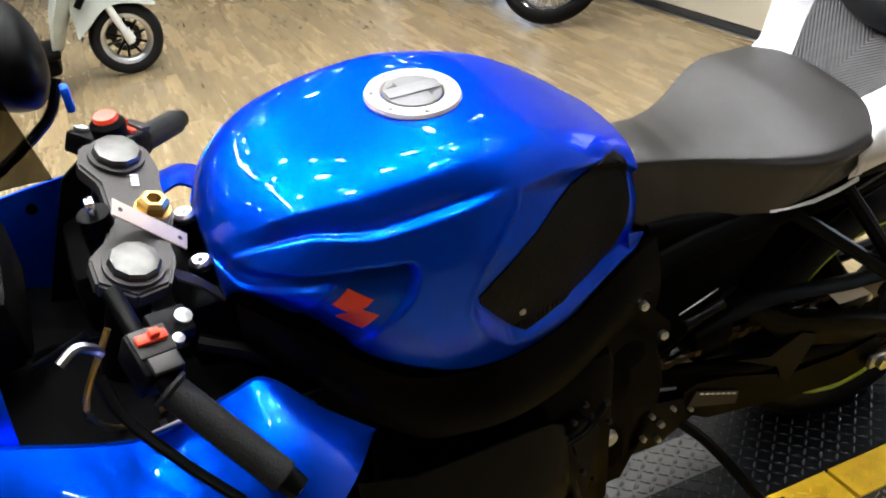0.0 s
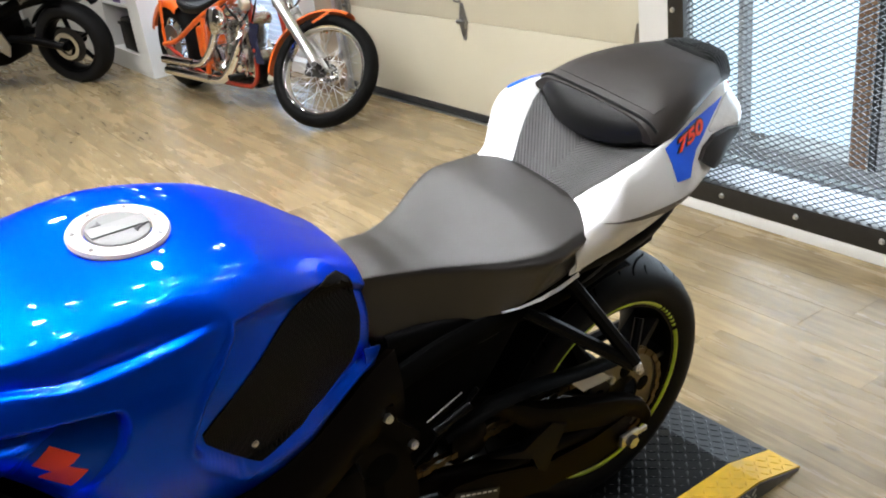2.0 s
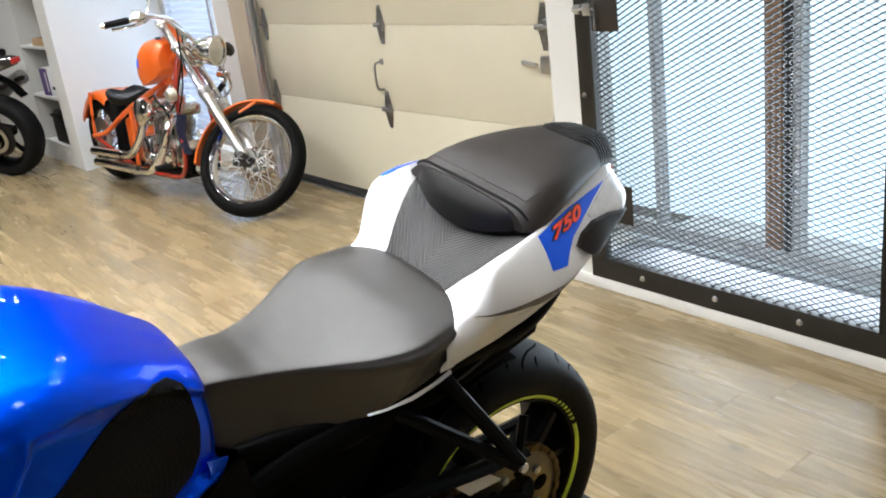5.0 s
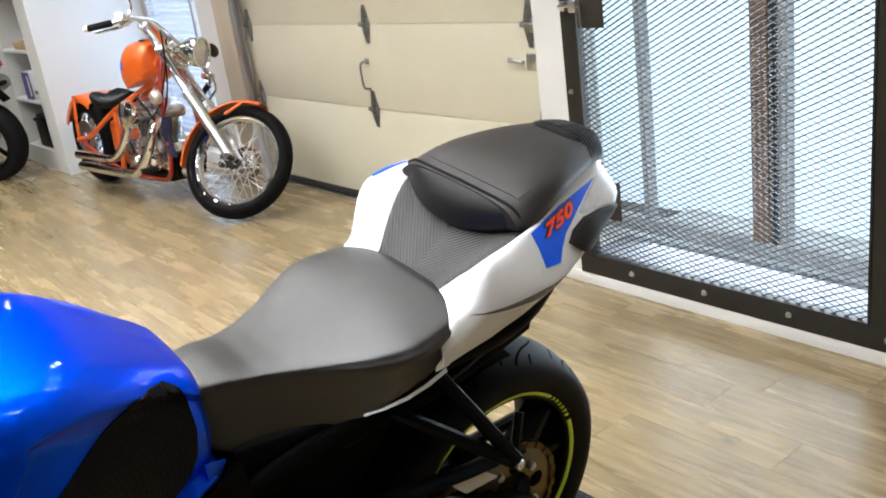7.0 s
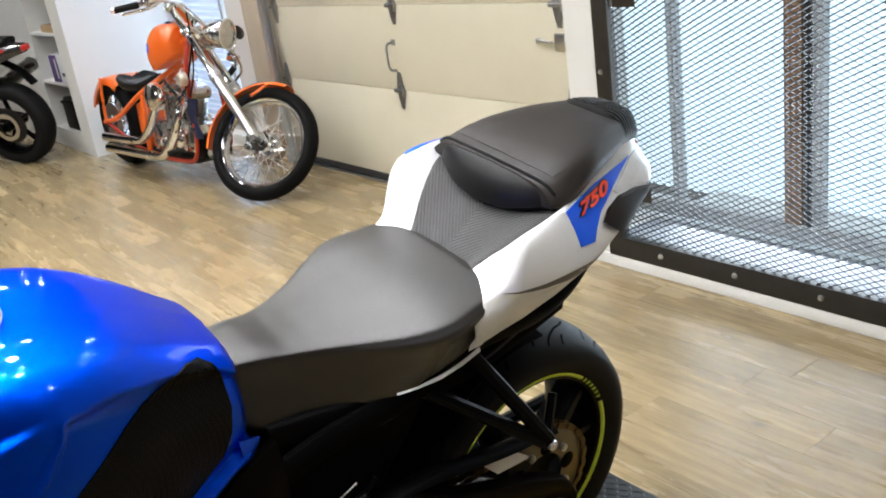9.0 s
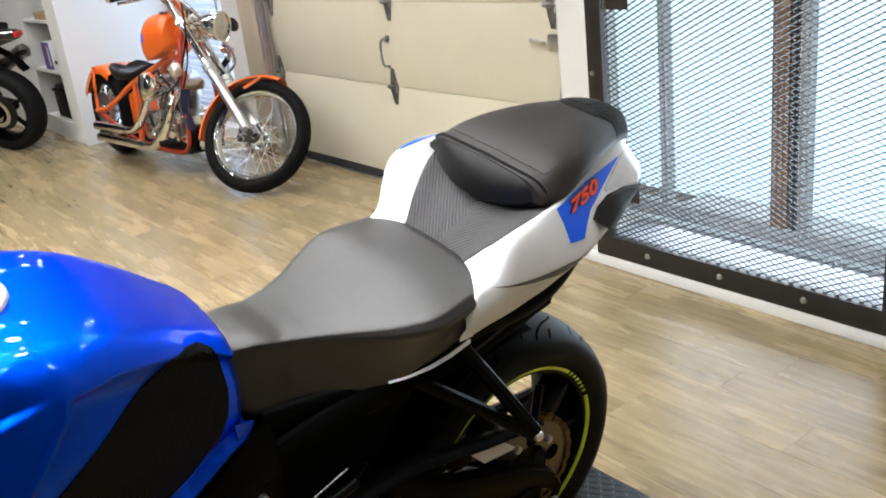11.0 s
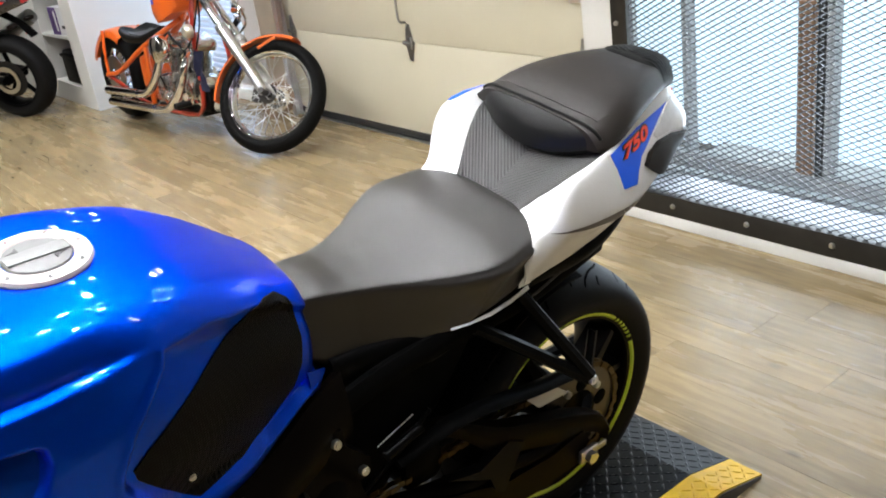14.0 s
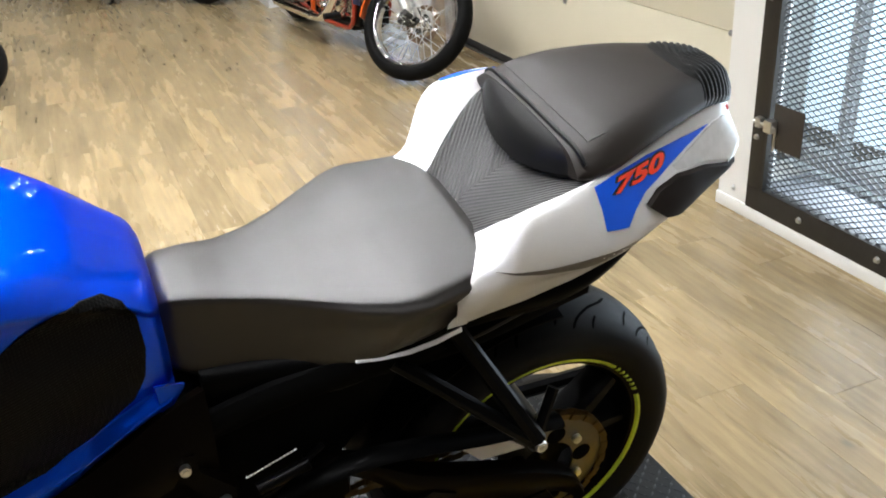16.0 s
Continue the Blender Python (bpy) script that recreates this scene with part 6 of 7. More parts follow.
part("dash", box(BM(), -1.50, -1.40, -.10, .10, .82, .93, 0.02, pose(0, 0, 0)), PLASTIC, bike, "black instrument panel")
part("front_inner_panel", sheet(BM(), [[(-1.38 - 0.03 * i, y, 0.76 + 0.012 * i) for y in (-.2, -.12, -.04, .03)] for i in range(-3, 6)], 0.004), MATTE, bike, "black inner fairing panel")
part("front_inner_panel", sheet(BM(), [[(-1.35 - 0.03 * i, y, 0.695 + 0.008 * i) for y in (.028, .09, .15, .199)] for i in range(-3, 6)], 0.004), MATTE, bike, "black inner fairing panel")
part("cable_cover", plate(BM(), [(-1.322, .902), (-1.290, .928), (-1.262, .905), (-1.296, .82), (-1.335, .69), (-1.402, .69), (-1.372, .77), (-1.350, .83)], 0.160, 0.166), MATTE, bike, "black plastic cover behind the yoke")
part("cowl_stay", box(BM(), -1.345, -1.295, .02, .17, .73, .84, 0.015), MATTE, bike, "black plastic cowl stay behind the yoke")
U, Lw = [Vector(q) for q in ((-1.50, .2, .86), (-1.45, .201, .87), (-1.38, .202, .879), (-1.316, .2, .886))], [Vector(q) for q in ((-1.54, .2, .64), (-1.50, .204, .65), (-1.46, .204, .655), (-1.400, .2, .675))]
wallp = part("inner_wall", sheet(BM(), [[a.lerp(b, t) + Vector((0, 0.006 * math.sin(math.pi * t), 0)) for t in (0, .2, .4, .6, .8, 1)] for a, b in zip(U, Lw)], 0.004), BLUE, bike, "glossy blue inner wall of the cowl", angle=60)
part("wall_plug", lathe(BM(), [(0.0005, 0.0), (0.008, 0.0), (0.008, 0.004), (0.0005, 0.006)], 16, "y", (-1.375, 0, 0.848), m=Matrix.Translation((0, .197, 0)) @ Matrix.Diagonal((1, -1, 1, 1))), PLASTIC, wallp)
# nose fairing and screen ahead of the bars
rows = []
for x, w, z in ((-1.44, .235, .93), (-1.52, .225, .95), (-1.60, .20, .95), (-1.70, .16, .92), (-1.78, .09, .86)):
    rows.append([(x, w * math.sin(a), z - 0.32 * (1 - math.cos(a)) ** 0.9) for a in [radians(t) for t in range(-90, 91, 12)]])
part("nose_fairing", sheet(BM(), rows, 0.004), BLUE, bike, "glossy blue nose fairing", angle=60)
SMOKED, snt, sb = nodes_of("smoked_acrylic")
sb.inputs["Base Color"].default_value = (0.10, 0.085, 0.06, 1)
sb.inputs["Transmission Weight"].default_value, sb.inputs["Roughness"].default_value = 1.0, 0.06
sb.inputs["IOR"].default_value = 1.1
rows = []
for t in (0, 0.2, 0.4, 0.6, 0.8, 1.0):
    rows.append([(-1.335 - (0.27 - 0.12 * t) * math.cos(a) ** 1.2 - 0.02 * t, (0.20 - 0.05 * t) * math.sin(a), 0.885 + 0.16 * t + 0.03 * math.cos(a)) for a in [radians(-36 + 126 * k / 24) for k in range(25)]])
part("windscreen", sheet(BM(), rows, 0.003), SMOKED, bike, "smoked windscreen")
for s in (-1, 1):
    if s > 0:
        st = [(-1.42, .20, .90), (-1.32, .26, .94), (-1.29, .29, .985)]
        mc = (-1.335, .31, 1.025)
    else:
        st = [(-1.50, -.19, .95), (-1.50, -.28, 1.02), (-1.50, -.33, 1.05)]
        mc = (-1.50, -.38, 1.07)
    part("mirror_stalk", sweep(BM(), st, 0.008, 8, 4), SATIN, bike)
    bm = BM()
    bmesh.ops.create_uvsphere(bm, u_segments=24, v_segments=14, radius=1.0)
    for v in bm.verts:
        v.co.x *= 0.55 if v.co.x > 0 else 1.0
    bmesh.ops.transform(bm, matrix=pose(*mc, 0, 0, s * 8) @ Matrix.Diagonal((0.075, 0.10, 0.075, 1)), verts=bm.verts)
    part("mirror", bm, SATIN, bike, "black rear-view mirror housing")
part("mirror_badge", box(BM(), -1.289, -1.277, .236, .256, 0.955, 0.995, 0.004), BLUE_FLAT, bike, "small blue tag on the mirror stalk")

SHIFT = GEAR
# front wheel and lower fork
fw = new("front_wheel")
fw.parent = bike
FAX = -1.385
part("tyre", lathe(BM(), [(0.222, -0.05), (0.25, -0.058), (0.275, -0.055), (0.292, -0.035), (0.299, 0), (0.292, 0.035), (0.275, 0.055), (0.25, 0.058), (0.222, 0.05)], 72, "y", (FAX, 0, 0.30)), RUBBER, fw)
frim = part("rim", lathe(BM(), [(0.224, -0.05), (0.205, -0.04), (0.20, 0), (0.205, 0.04), (0.224, 0.05), (0.195, 0.03), (0.195, -0.03)], 60, "y", (FAX, 0, 0.30)), SATIN, fw)
for k in range(5):
    a = 2 * math.pi * k / 5
    part("spoke", sweep(BM(), [(FAX + 0.03 * math.cos(a), 0, 0.30 + 0.03 * math.sin(a)), (FAX + 0.20 * math.cos(a), 0, 0.30 + 0.20 * math.sin(a))], 0.014, 8, 2), SATIN, frim)
for s in (-1, 1):
    part("fork_leg", rod(BM(), (-1.335, s * 0.094 + 0.01, 0.52), (FAX, s * 0.094, 0.30), 0.028, seg=16), SATIN, fw)
part("axle", rod(BM(), (FAX, -0.11, 0.30), (FAX, 0.11, 0.30), 0.012), STEEL, fw)
SHIFT = BODY

# ---- the orange chopper: x ahead, y to its left, z up, front wheel turned to the left ----
CH_AT = pose(1.90, 5.25, 0, -3, 0, -85.9)
chopper = thing("chopper_motorcycle", CH_AT, "orange chopper with chrome engine and wire-spoked front wheel", "motorcycle")


ROADTYRE = mat("black_road_rubber", (0.0045, 0.0045, 0.0045), 0.6, spec=0.06, grain=0.3, scale=25, bump=0.2, bscale=300)
CASTALLOY = mat("polished_engine_alloy", (0.66, 0.66, 0.65), 0.26, metal=1.0, grain=0.3, scale=30, bump=0.15, bscale=120)
CYLBLACK = mat("black_cylinder_paint", (0.006, 0.006, 0.006), 0.5, spec=0.2)


def spoked_wheel(parent, m, R, half, rim_r, hub_r, n, rim_mat):
    """A wire-spoked wheel round the y axis of m."""
    prof = []
    for k in range(13):
        a = radians(-100 + 200 * k / 12)
        prof.append((R - half + half * math.cos(a), half * math.sin(a) * 1.05))
    prof += [(rim_r + 0.004, half * 0.62), (rim_r + 0.004, -half * 0.62)]
    ty = part("tyre", lathe(BM(), prof, 72, "y", m=m), ROADTYRE, parent, "black road tyre", angle=60)
    rim_p = part("rim", lathe(BM(), [(rim_r + 0.006, -half * 0.72), (rim_r + 0.010, -half * 0.66), (rim_r, -half * 0.55), (rim_r - 0.012, -half * 0.3), (rim_r - 0.012, half * 0.3), (rim_r, half * 0.55), (rim_r + 0.010, half * 0.66), (rim_r + 0.006, half * 0.72), (rim_r - 0.006, half * 0.58), (rim_r - 0.018, half * 0.3), (rim_r - 0.018, -half * 0.3), (rim_r - 0.006, -half * 0.58)], 72, "y", m=m), rim_mat, parent, "chrome rim")
    hub = part("hub", lathe(BM(), [(0.0005, -0.055), (hub_r, -0.055), (hub_r, -0.047), (hub_r * 0.6, -0.04), (hub_r * 0.55, 0), (hub_r * 0.6, 0.04), (hub_r, 0.047), (hub_r, 0.055), (0.0005, 0.055)], 32, "y", m=m, closed=False), CHROME, parent, "chrome hub")
    for k in range(n):
        a = 2 * math.pi * k / n
        side = 1 if k % 2 else -1
        twist = radians(62) * (1 if (k // 2) % 2 else -1)
        p0 = Vector((hub_r * 0.92 * math.cos(a + twist), side * 0.050, hub_r * 0.92 * math.sin(a + twist)))
        p1 = Vector(((rim_r - 0.016) * math.cos(a), side * 0.006, (rim_r - 0.016) * math.sin(a)))
        part("spoke", rod(BM(), m @ p0, m @ p1, 0.0016, seg=6), STEEL, hub)
    return hub


# steering group, turned about the raked axis through the axle
AXLE = Vector((1.835, 0, 0.298))
NECK = Vector((1.10, 0, 1.005))
ST = Matrix.Translation(AXLE) @ Matrix.Rotation(radians(41), 4, (NECK - AXLE).normalized()) @ Matrix.Translation(-AXLE)
chw = new("front_wheel")
chw.parent = chopper
fhub = spoked_wheel(chw, ST @ Matrix.Translation(AXLE), 0.322, 0.046, 0.247, 0.055, 40, CHROME)
part("brake_disc", lathe(BM(), [(0.075, 0.060), (0.105, 0.060), (0.105, 0.064), (0.075, 0.064)], 40, "y", m=ST @ Matrix.Translation(AXLE)), mat("rusty_steel", (0.12, 0.08, 0.05), 0.5, metal=0.7, grain=0.4), fhub, "steel brake disc")
part("caliper", box(BM(), -0.16, -0.09, 0.045, 0.085, -0.03, 0.06, 0.012, ST @ Matrix.Translation(AXLE)), GREYMETAL, chw)
for s in (-1, 1):
    o = Vector((0, s * 0.098, 0))
    part("fork_slider", rod(rod(BM(), ST @ (AXLE + o), ST @ (AXLE.lerp(NECK, 0.44) + o), 0.028, 0.030, 18), ST @ (AXLE.lerp(NECK, 0.44) + o), ST @ (AXLE.lerp(NECK, 0.48) + o), 0.036, 0.034, 18), ALU, chopper, "polished alloy fork slider")
    part("fork_tube", rod(BM(), ST @ (AXLE.lerp(NECK, 0.46) + o), ST @ (AXLE.lerp(NECK, 1.03) + o), 0.0225, seg=18), CHROME, chopper, "chrome fork tube")
    part("axle_cap", rod(BM(), ST @ (AXLE + o * 0.75), ST @ (AXLE + o * 1.4), 0.017, seg=12), GREYMETAL, chw)
for f, z in ((0.80, 0.02), (0.995, 0.02)):
    p = AXLE.lerp(NECK, f)
    part("triple_tree", box(BM(), -0.028, 0.045, -0.13, 0.13, -0.018, 0.018, 0.010, ST @ Matrix.Translation(p) @ pose(0, 0, 0, 0, -37.6, 0)), CHROME, chopper, "chrome triple tree")
# front fender hugging the tyre
rows = []
for i in range(25):
    a = radians(76 + 116 * i / 24)
    rows.append([ST @ (AXLE + Vector((r * math.cos(a), y, r * math.sin(a)))) for y, r in ((-.056, .325), (-.052, .337), (-.035, .345), (0, .348), (.035, .345), (.052, .337), (.056, .325))])
ff = part("front_fender", sheet(BM(), rows, 0.003), ORANGE, chopper, "orange front fender", angle=60)
for s in (-1, 1):
    part("fender_strut", sweep(BM(), [ST @ (AXLE + Vector((-0.02, s * 0.07, 0.315))), ST @ (AXLE + Vector((-0.10, s * 0.085, 0.24)))], 0.008, 8, 2), ORANGE, ff)
# headlight and small lamp
HL = ST @ Matrix.Translation(AXLE.lerp(NECK, 0.86) + Vector((0.19, 0, 0.0)))
hl = part("headlight", lathe(BM(), [(0.0005, -0.11), (0.035, -0.105), (0.065, -0.07), (0.083, -0.01), (0.088, 0.035), (0.088, 0.055), (0.080, 0.055), (0.078, 0.045)], 40, "x", m=HL, closed=False), CHROME, chopper, "chrome bullet headlight")
part("lens", lathe(BM(), [(0.0005, 0.060), (0.04, 0.057), (0.079, 0.047), (0.079, 0.043), (0.0005, 0.050)], 40, "x", m=HL, closed=False), mat("lamp_lens", (0.62, 0.60, 0.57), 0.12, metal=0.85, grain=0.3, scale=30, coat=1.0), hl, "clear headlight lens")
part("headlight_stem", sweep(BM(), [HL @ Vector((-0.02, 0, -0.08)), HL @ Vector((-0.10, 0, -0.09)), HL @ Vector((-0.19, 0, -0.02))], 0.014, 10, 4), CHROME, chopper)
part("fork_cover", sweep(BM(), [ST @ (AXLE.lerp(NECK, 0.80) + Vector((0.03, -0.06, 0))), ST @ (AXLE.lerp(NECK, 0.90) + Vector((0.055, 0, 0))), ST @ (AXLE.lerp(NECK, 0.80) + Vector((0.03, 0.06, 0)))], 0.02, 10, 4), CHROME, chopper)
# handlebars swept back, grips, levers, mirror
BACK = (CH_AT @ ST).inverted()
R3, R2, R1 = BACK @ Vector((1.55, 3.83, 1.107)), BACK @ Vector((1.675, 3.80, 1.116)), BACK @ Vector((1.78, 3.83, 1.122))
L1, L2, L3 = [Vector((q.x, -q.y, q.z)) for q in (R1, R2, R3)]
top = NECK + Vector((0, 0, 0.05))
bars = [R3, R2, R1, top + Vector((0, -0.05, 0)), top + Vector((0, 0.05, 0)), L1, L2, L3]
hb = part("handlebar", sweep(BM(), [ST @ p for p in bars], 0.0127, 10, 5), CHROME, chopper, "chrome swept-back handlebar")
for s, q1, q2, q3 in ((-1, R1, R2, R3), (1, L1, L2, L3)):
    part("riser", rod(BM(), ST @ (NECK + Vector((0, s * 0.045, 0.0))), ST @ (NECK + Vector((0, s * 0.045, 0.055))), 0.017, seg=12), CHROME, hb)
    d = (q3 - q2).normalized()
    part("grip", rod(BM(), ST @ q2, ST @ q3, 0.019, 0.018, 14), RUBBER, hb, "black rubber grip")
    part("grip_end", rod(BM(), ST @ q3, ST @ (q3 + d * 0.02), 0.019, 0.012, 14), CHROME, hb)
    part("lever", sweep(BM(), [ST @ (q1 + Vector((0.03, 0, -0.01))), ST @ (q2 + Vector((0.06, 0, -0.02))), ST @ (q3 + Vector((0.055, 0, -0.02)))], 0.008, 8, 4), CHROME, hb, "chrome lever")
    part("control_box", box(BM(), -0.03, 0.03, -0.035, 0.035, -0.02, 0.03, 0.008, ST @ Matrix.Translation(q1.lerp(q2, 0.4))), CHROME, hb, "chrome control housing")
    part("mirror_stem", sweep(BM(), [ST @ q1, ST @ (q1 + Vector((0.0, 0, 0.07))), ST @ (q1 + Vector((-0.02, s * 0.03, 0.12)))], 0.006, 8, 4), CHROME, hb)
    part("mirror", lathe(BM(), [(0.0005, -0.02), (0.04, -0.012), (0.05, 0.0), (0.048, 0.006), (0.0005, 0.006)], 24, "x", m=ST @ Matrix.Translation(q1 + Vector((-0.02, s * 0.04, 0.15))) @ Matrix.Diagonal((-1, 1.3, 0.8, 1))), GREYMETAL, hb, "dark round mirror")

# frame: backbone, two downtubes, lower rails, rear stays; all one welded orange part
bm = BM()
rod(bm, (1.205, 0, 0.88), (1.105, 0, 0.995), 0.032, seg=16)
sweep(bm, [(1.18, 0, 0.90), (1.05, 0, 0.82), (0.92, 0, 0.69), (0.70, 0, 0.57), (0.58, 0, 0.53)], 0.022, 10, 5)
for s in (-1, 1):
    sweep(bm, [(0.95, s * 0.02, 0.70), (0.80, s * 0.09, 0.62), (0.55, s * 0.125, 0.52), (0.20, s * 0.145, 0.36), (-0.03, s * 0.15, 0.315)], 0.0165, 10, 6)
    rod(bm, (0.60, s * 0.12, 0.53), (0.56, s * 0.12, 0.15), 0.0165)
chframe = part("frame", bm, ORANGE, chopper, "orange tubular hardtail frame", angle=60)
DEEPRED = paint("deep_red_lacquer", (0.36, 0.028, 0.012), 0.1, 0.3)
for s in (-1, 1):
    part("downtube", sweep(BM(), [(1.20, s * 0.025, 0.88), (1.21, s * 0.07, 0.75), (1.235, s * 0.105, 0.50), (1.235, s * 0.11, 0.26), (1.17, s * 0.11, 0.165), (1.05, s * 0.11, 0.14), (0.70, s * 0.12, 0.14), (0.40, s * 0.13, 0.18), (0.0, s * 0.15, 0.315)], 0.0145, 10, 6), DEEPRED, chframe, "deep red downtube and lower rail")
# fuel tank
CT = [
    (0.788, [(0, .855), (.045, .845), (.080, .800), (.086, .745), (.065, .690)]),
    (0.808, [(0, .912), (.068, .898), (.113, .832), (.120, .750), (.098, .682)]),
    (0.860, [(0, .948), (.080, .934), (.130, .862), (.138, .765), (.120, .690)]),
    (0.950, [(0, .966), (.078, .948), (.128, .872), (.136, .790), (.122, .718)]),
    (1.020, [(0, .962), (.065, .946), (.108, .885), (.116, .815), (.100, .748)]),
    (1.062, [(0, .940), (.045, .928), (.080, .878), (.086, .830), (.074, .782)]),
]
ct = part("fuel_tank", loft_sym(BM(), CT, 30, 4), ORANGE, chopper, "orange peanut fuel tank", angle=60)
part("filler_cap", lathe(BM(), [(0.0005, 0.0), (0.032, 0.0), (0.032, 0.012), (0.0005, 0.018)], 24, "z", (1.00, -0.03, 0.96)), CHROME, ct, "chrome filler cap")
part("tank_badge", drape(bvh_of(ct), [(0.845, .80), (0.88, .80), (0.88, .85), (0.845, .85)], 0.0015, 0.003, 2, -1), BLUE_FLAT, ct, "small blue badge plate")
# seat and rear fender
CS = [
    (0.220, [(0, .615), (.05, .632), (.09, .640), (.10, .625), (.09, .595)]),
    (0.263, [(0, .600), (.06, .606), (.12, .628), (.135, .612), (.12, .575)]),
    (0.364, [(0, .575), (.07, .580), (.13, .604), (.145, .585), (.13, .550)]),
    (0.472, [(0, .580), (.06, .583), (.10, .592), (.115, .575), (.10, .545)]),
    (0.580, [(0, .628), (.04, .626), (.06, .618), (.068, .600), (.06, .575)]),
    (0.623, [(0, .645), (.02, .642), (.03, .634), (.034, .620), (.03, .605)]),
]
cs = part("seat", loft_sym(BM(), CS, 30, 4), SEATBLACK, chopper, "black leather solo seat", angle=60)
part("seat_insert", loft_sym(BM(), [(0.29, [(0, .598), (.05, .600), (.08, .608), (.08, .59)]), (0.37, [(0, .583), (.06, .587), (.10, .600), (.10, .58)]), (0.44, [(0, .582), (.05, .584), (.075, .590), (.075, .57)])], 14, 3), mat("worn_leather_panel", (0.06, 0.062, 0.066), 0.55, grain=0.4, scale=60, bump=0.4, bscale=200), cs, "grey embossed seat panel")
rows = []
for i in range(25):
    a = radians(58 + 104 * i / 24)
    flare = 0.02 * max(0, (i - 18) / 6)
    rows.append([(( r + flare) * math.cos(a), y, 0.30 + (r + flare) * math.sin(a)) for y, r in ((-.112, .262), (-.110, .300), (-.088, .316), (0, .321), (.088, .316), (.110, .300), (.112, .262))])
rf = part("rear_fender", sheet(BM(), rows, 0.004), ORANGE, chopper, "orange rear fender", angle=60)
for s in (-1, 1):
    part("fender_strut", sweep(BM(), [(-0.01, s * 0.150, 0.30), (0.0, s * 0.150, 0.46), (-0.02, s * 0.130, 0.61)], 0.011, 8, 4), ORANGE, rf, "orange fender strut")
# rear wheel
crw = new("rear_wheel")
crw.parent = chopper
part("tyre", lathe(BM(), [(0.19, -0.085), (0.225, -0.098), (0.26, -0.094), (0.285, -0.072), (0.297, -0.035), (0.30, 0), (0.297, 0.035), (0.285, 0.072), (0.26, 0.094), (0.225, 0.098), (0.19, 0.085)], 72, "y", (0, 0, 0.300)), ROADTYRE, crw, "wide black rear tyre", angle=60)
crim = part("rim", lathe(BM(), [(0.215, -0.088), (0.200, -0.08), (0.19, 0), (0.200, 0.08), (0.215, 0.088), (0.185, 0.06), (0.182, 0), (0.185, -0.06)], 60, "y", (0, 0, 0.300)), CHROME, crw, "chrome rim")
for k in range(5):
    a = 2 * math.pi * k / 5 + 0.3
    part("spoke", sweep(BM(), [(0.03 * math.cos(a), 0, 0.300 + 0.03 * math.sin(a)), (0.11 * math.cos(a), -0.02, 0.300 + 0.11 * math.sin(a)), (0.19 * math.cos(a), 0, 0.300 + 0.19 * math.sin(a))], 0.018, 8, 3), CHROME, crim)
part("disc", lathe(BM(), [(0.06, -0.105), (0.14, -0.105), (0.14, -0.10), (0.06, -0.10)], 40, "y", (0, 0, 0.300)), STEEL, crw)
part("hub", rod(BM(), (0, -0.16, 0.300), (0, 0.16, 0.300), 0.025, seg=16), CHROME, crw)
# battery box and oil tank
part("oil_tank", box(BM(), 0.37, 0.50, -0.09, 0.09, 0.24, 0.46, 0.03), ORANGE, chopper, "orange oil tank")
# V-twin engine
eng = part("crankcase", lathe(box(BM(), 0.72, 1.16, -0.085, 0.085, 0.17, 0.37, 0.05), [(0.0005, -0.155), (0.06, -0.150), (0.10, -0.135), (0.115, -0.10), (0.115, 0.10)], 36, "y", (0.97, 0, 0.30), closed=False), CASTALLOY, chopper, "polished V-twin crankcase")
part("cam_cover", lathe(BM(), [(0.0005, -0.175), (0.035, -0.172), (0.062, -0.160), (0.070, -0.14)], 32, "y", (1.03, 0, 0.29), closed=False), CHROME, eng, "chrome cam cover")
part("gearbox", box(BM(), 0.55, 0.76, -0.11, 0.11, 0.18, 0.36, 0.03), CASTALLOY, chopper, "polished gearbox")
part("primary_cover", box(BM(), 0.55, 1.12, 0.10, 0.19, 0.18, 0.36, 0.06), CHROME, chopper, "chrome primary cover")
for name_angle, base in ((24, 0.93), (-22, 1.0)):
    M = Matrix.Translation((base, 0, 0.33)) @ Matrix.Rotation(radians(-name_angle), 4, "Y") if name_angle > 0 else Matrix.Translation((base, 0, 0.33)) @ Matrix.Rotation(radians(22), 4, "Y")
    cyl = part("cylinder", rod(BM(), M @ Vector((0, 0, 0)), M @ Vector((0, 0, 0.25)), 0.060, seg=24), CASTALLOY, chopper, "polished finned cylinder")
    for k in range(9):
        part("fin", lathe(BM(), [(0.055, 0), (0.083, 0.001), (0.083, 0.004), (0.055, 0.005)], 32, "z", m=M @ Matrix.Translation((0, 0, 0.055 + 0.017 * k))), CASTALLOY, cyl)
    part("rocker_box", box(BM(), -0.085, 0.085, -0.08, 0.08, 0.215, 0.285, 0.022, M), CASTALLOY, cyl, "polished rocker box")
    for dx in (-0.02, 0.02):
        part("pushrod_tube", rod(BM(), (base + dx * 0.6, -0.115, 0.37), M @ Vector((dx * 1.6, -0.085, 0.22)), 0.010, seg=10), CHROME, cyl)
air = part("air_cleaner", lathe(BM(), [(0.0005, -0.235), (0.045, -0.232), (0.078, -0.222), (0.085, -0.20), (0.085, -0.165), (0.0005, -0.165)], 32, "y", (0.955, 0, 0.545), closed=False), CHROME, chopper, "round chrome air cleaner")
part("intake", rod(BM(), (0.955, -0.17, 0.545), (0.955, 0, 0.50), 0.03, seg=14), CASTALLOY, air)
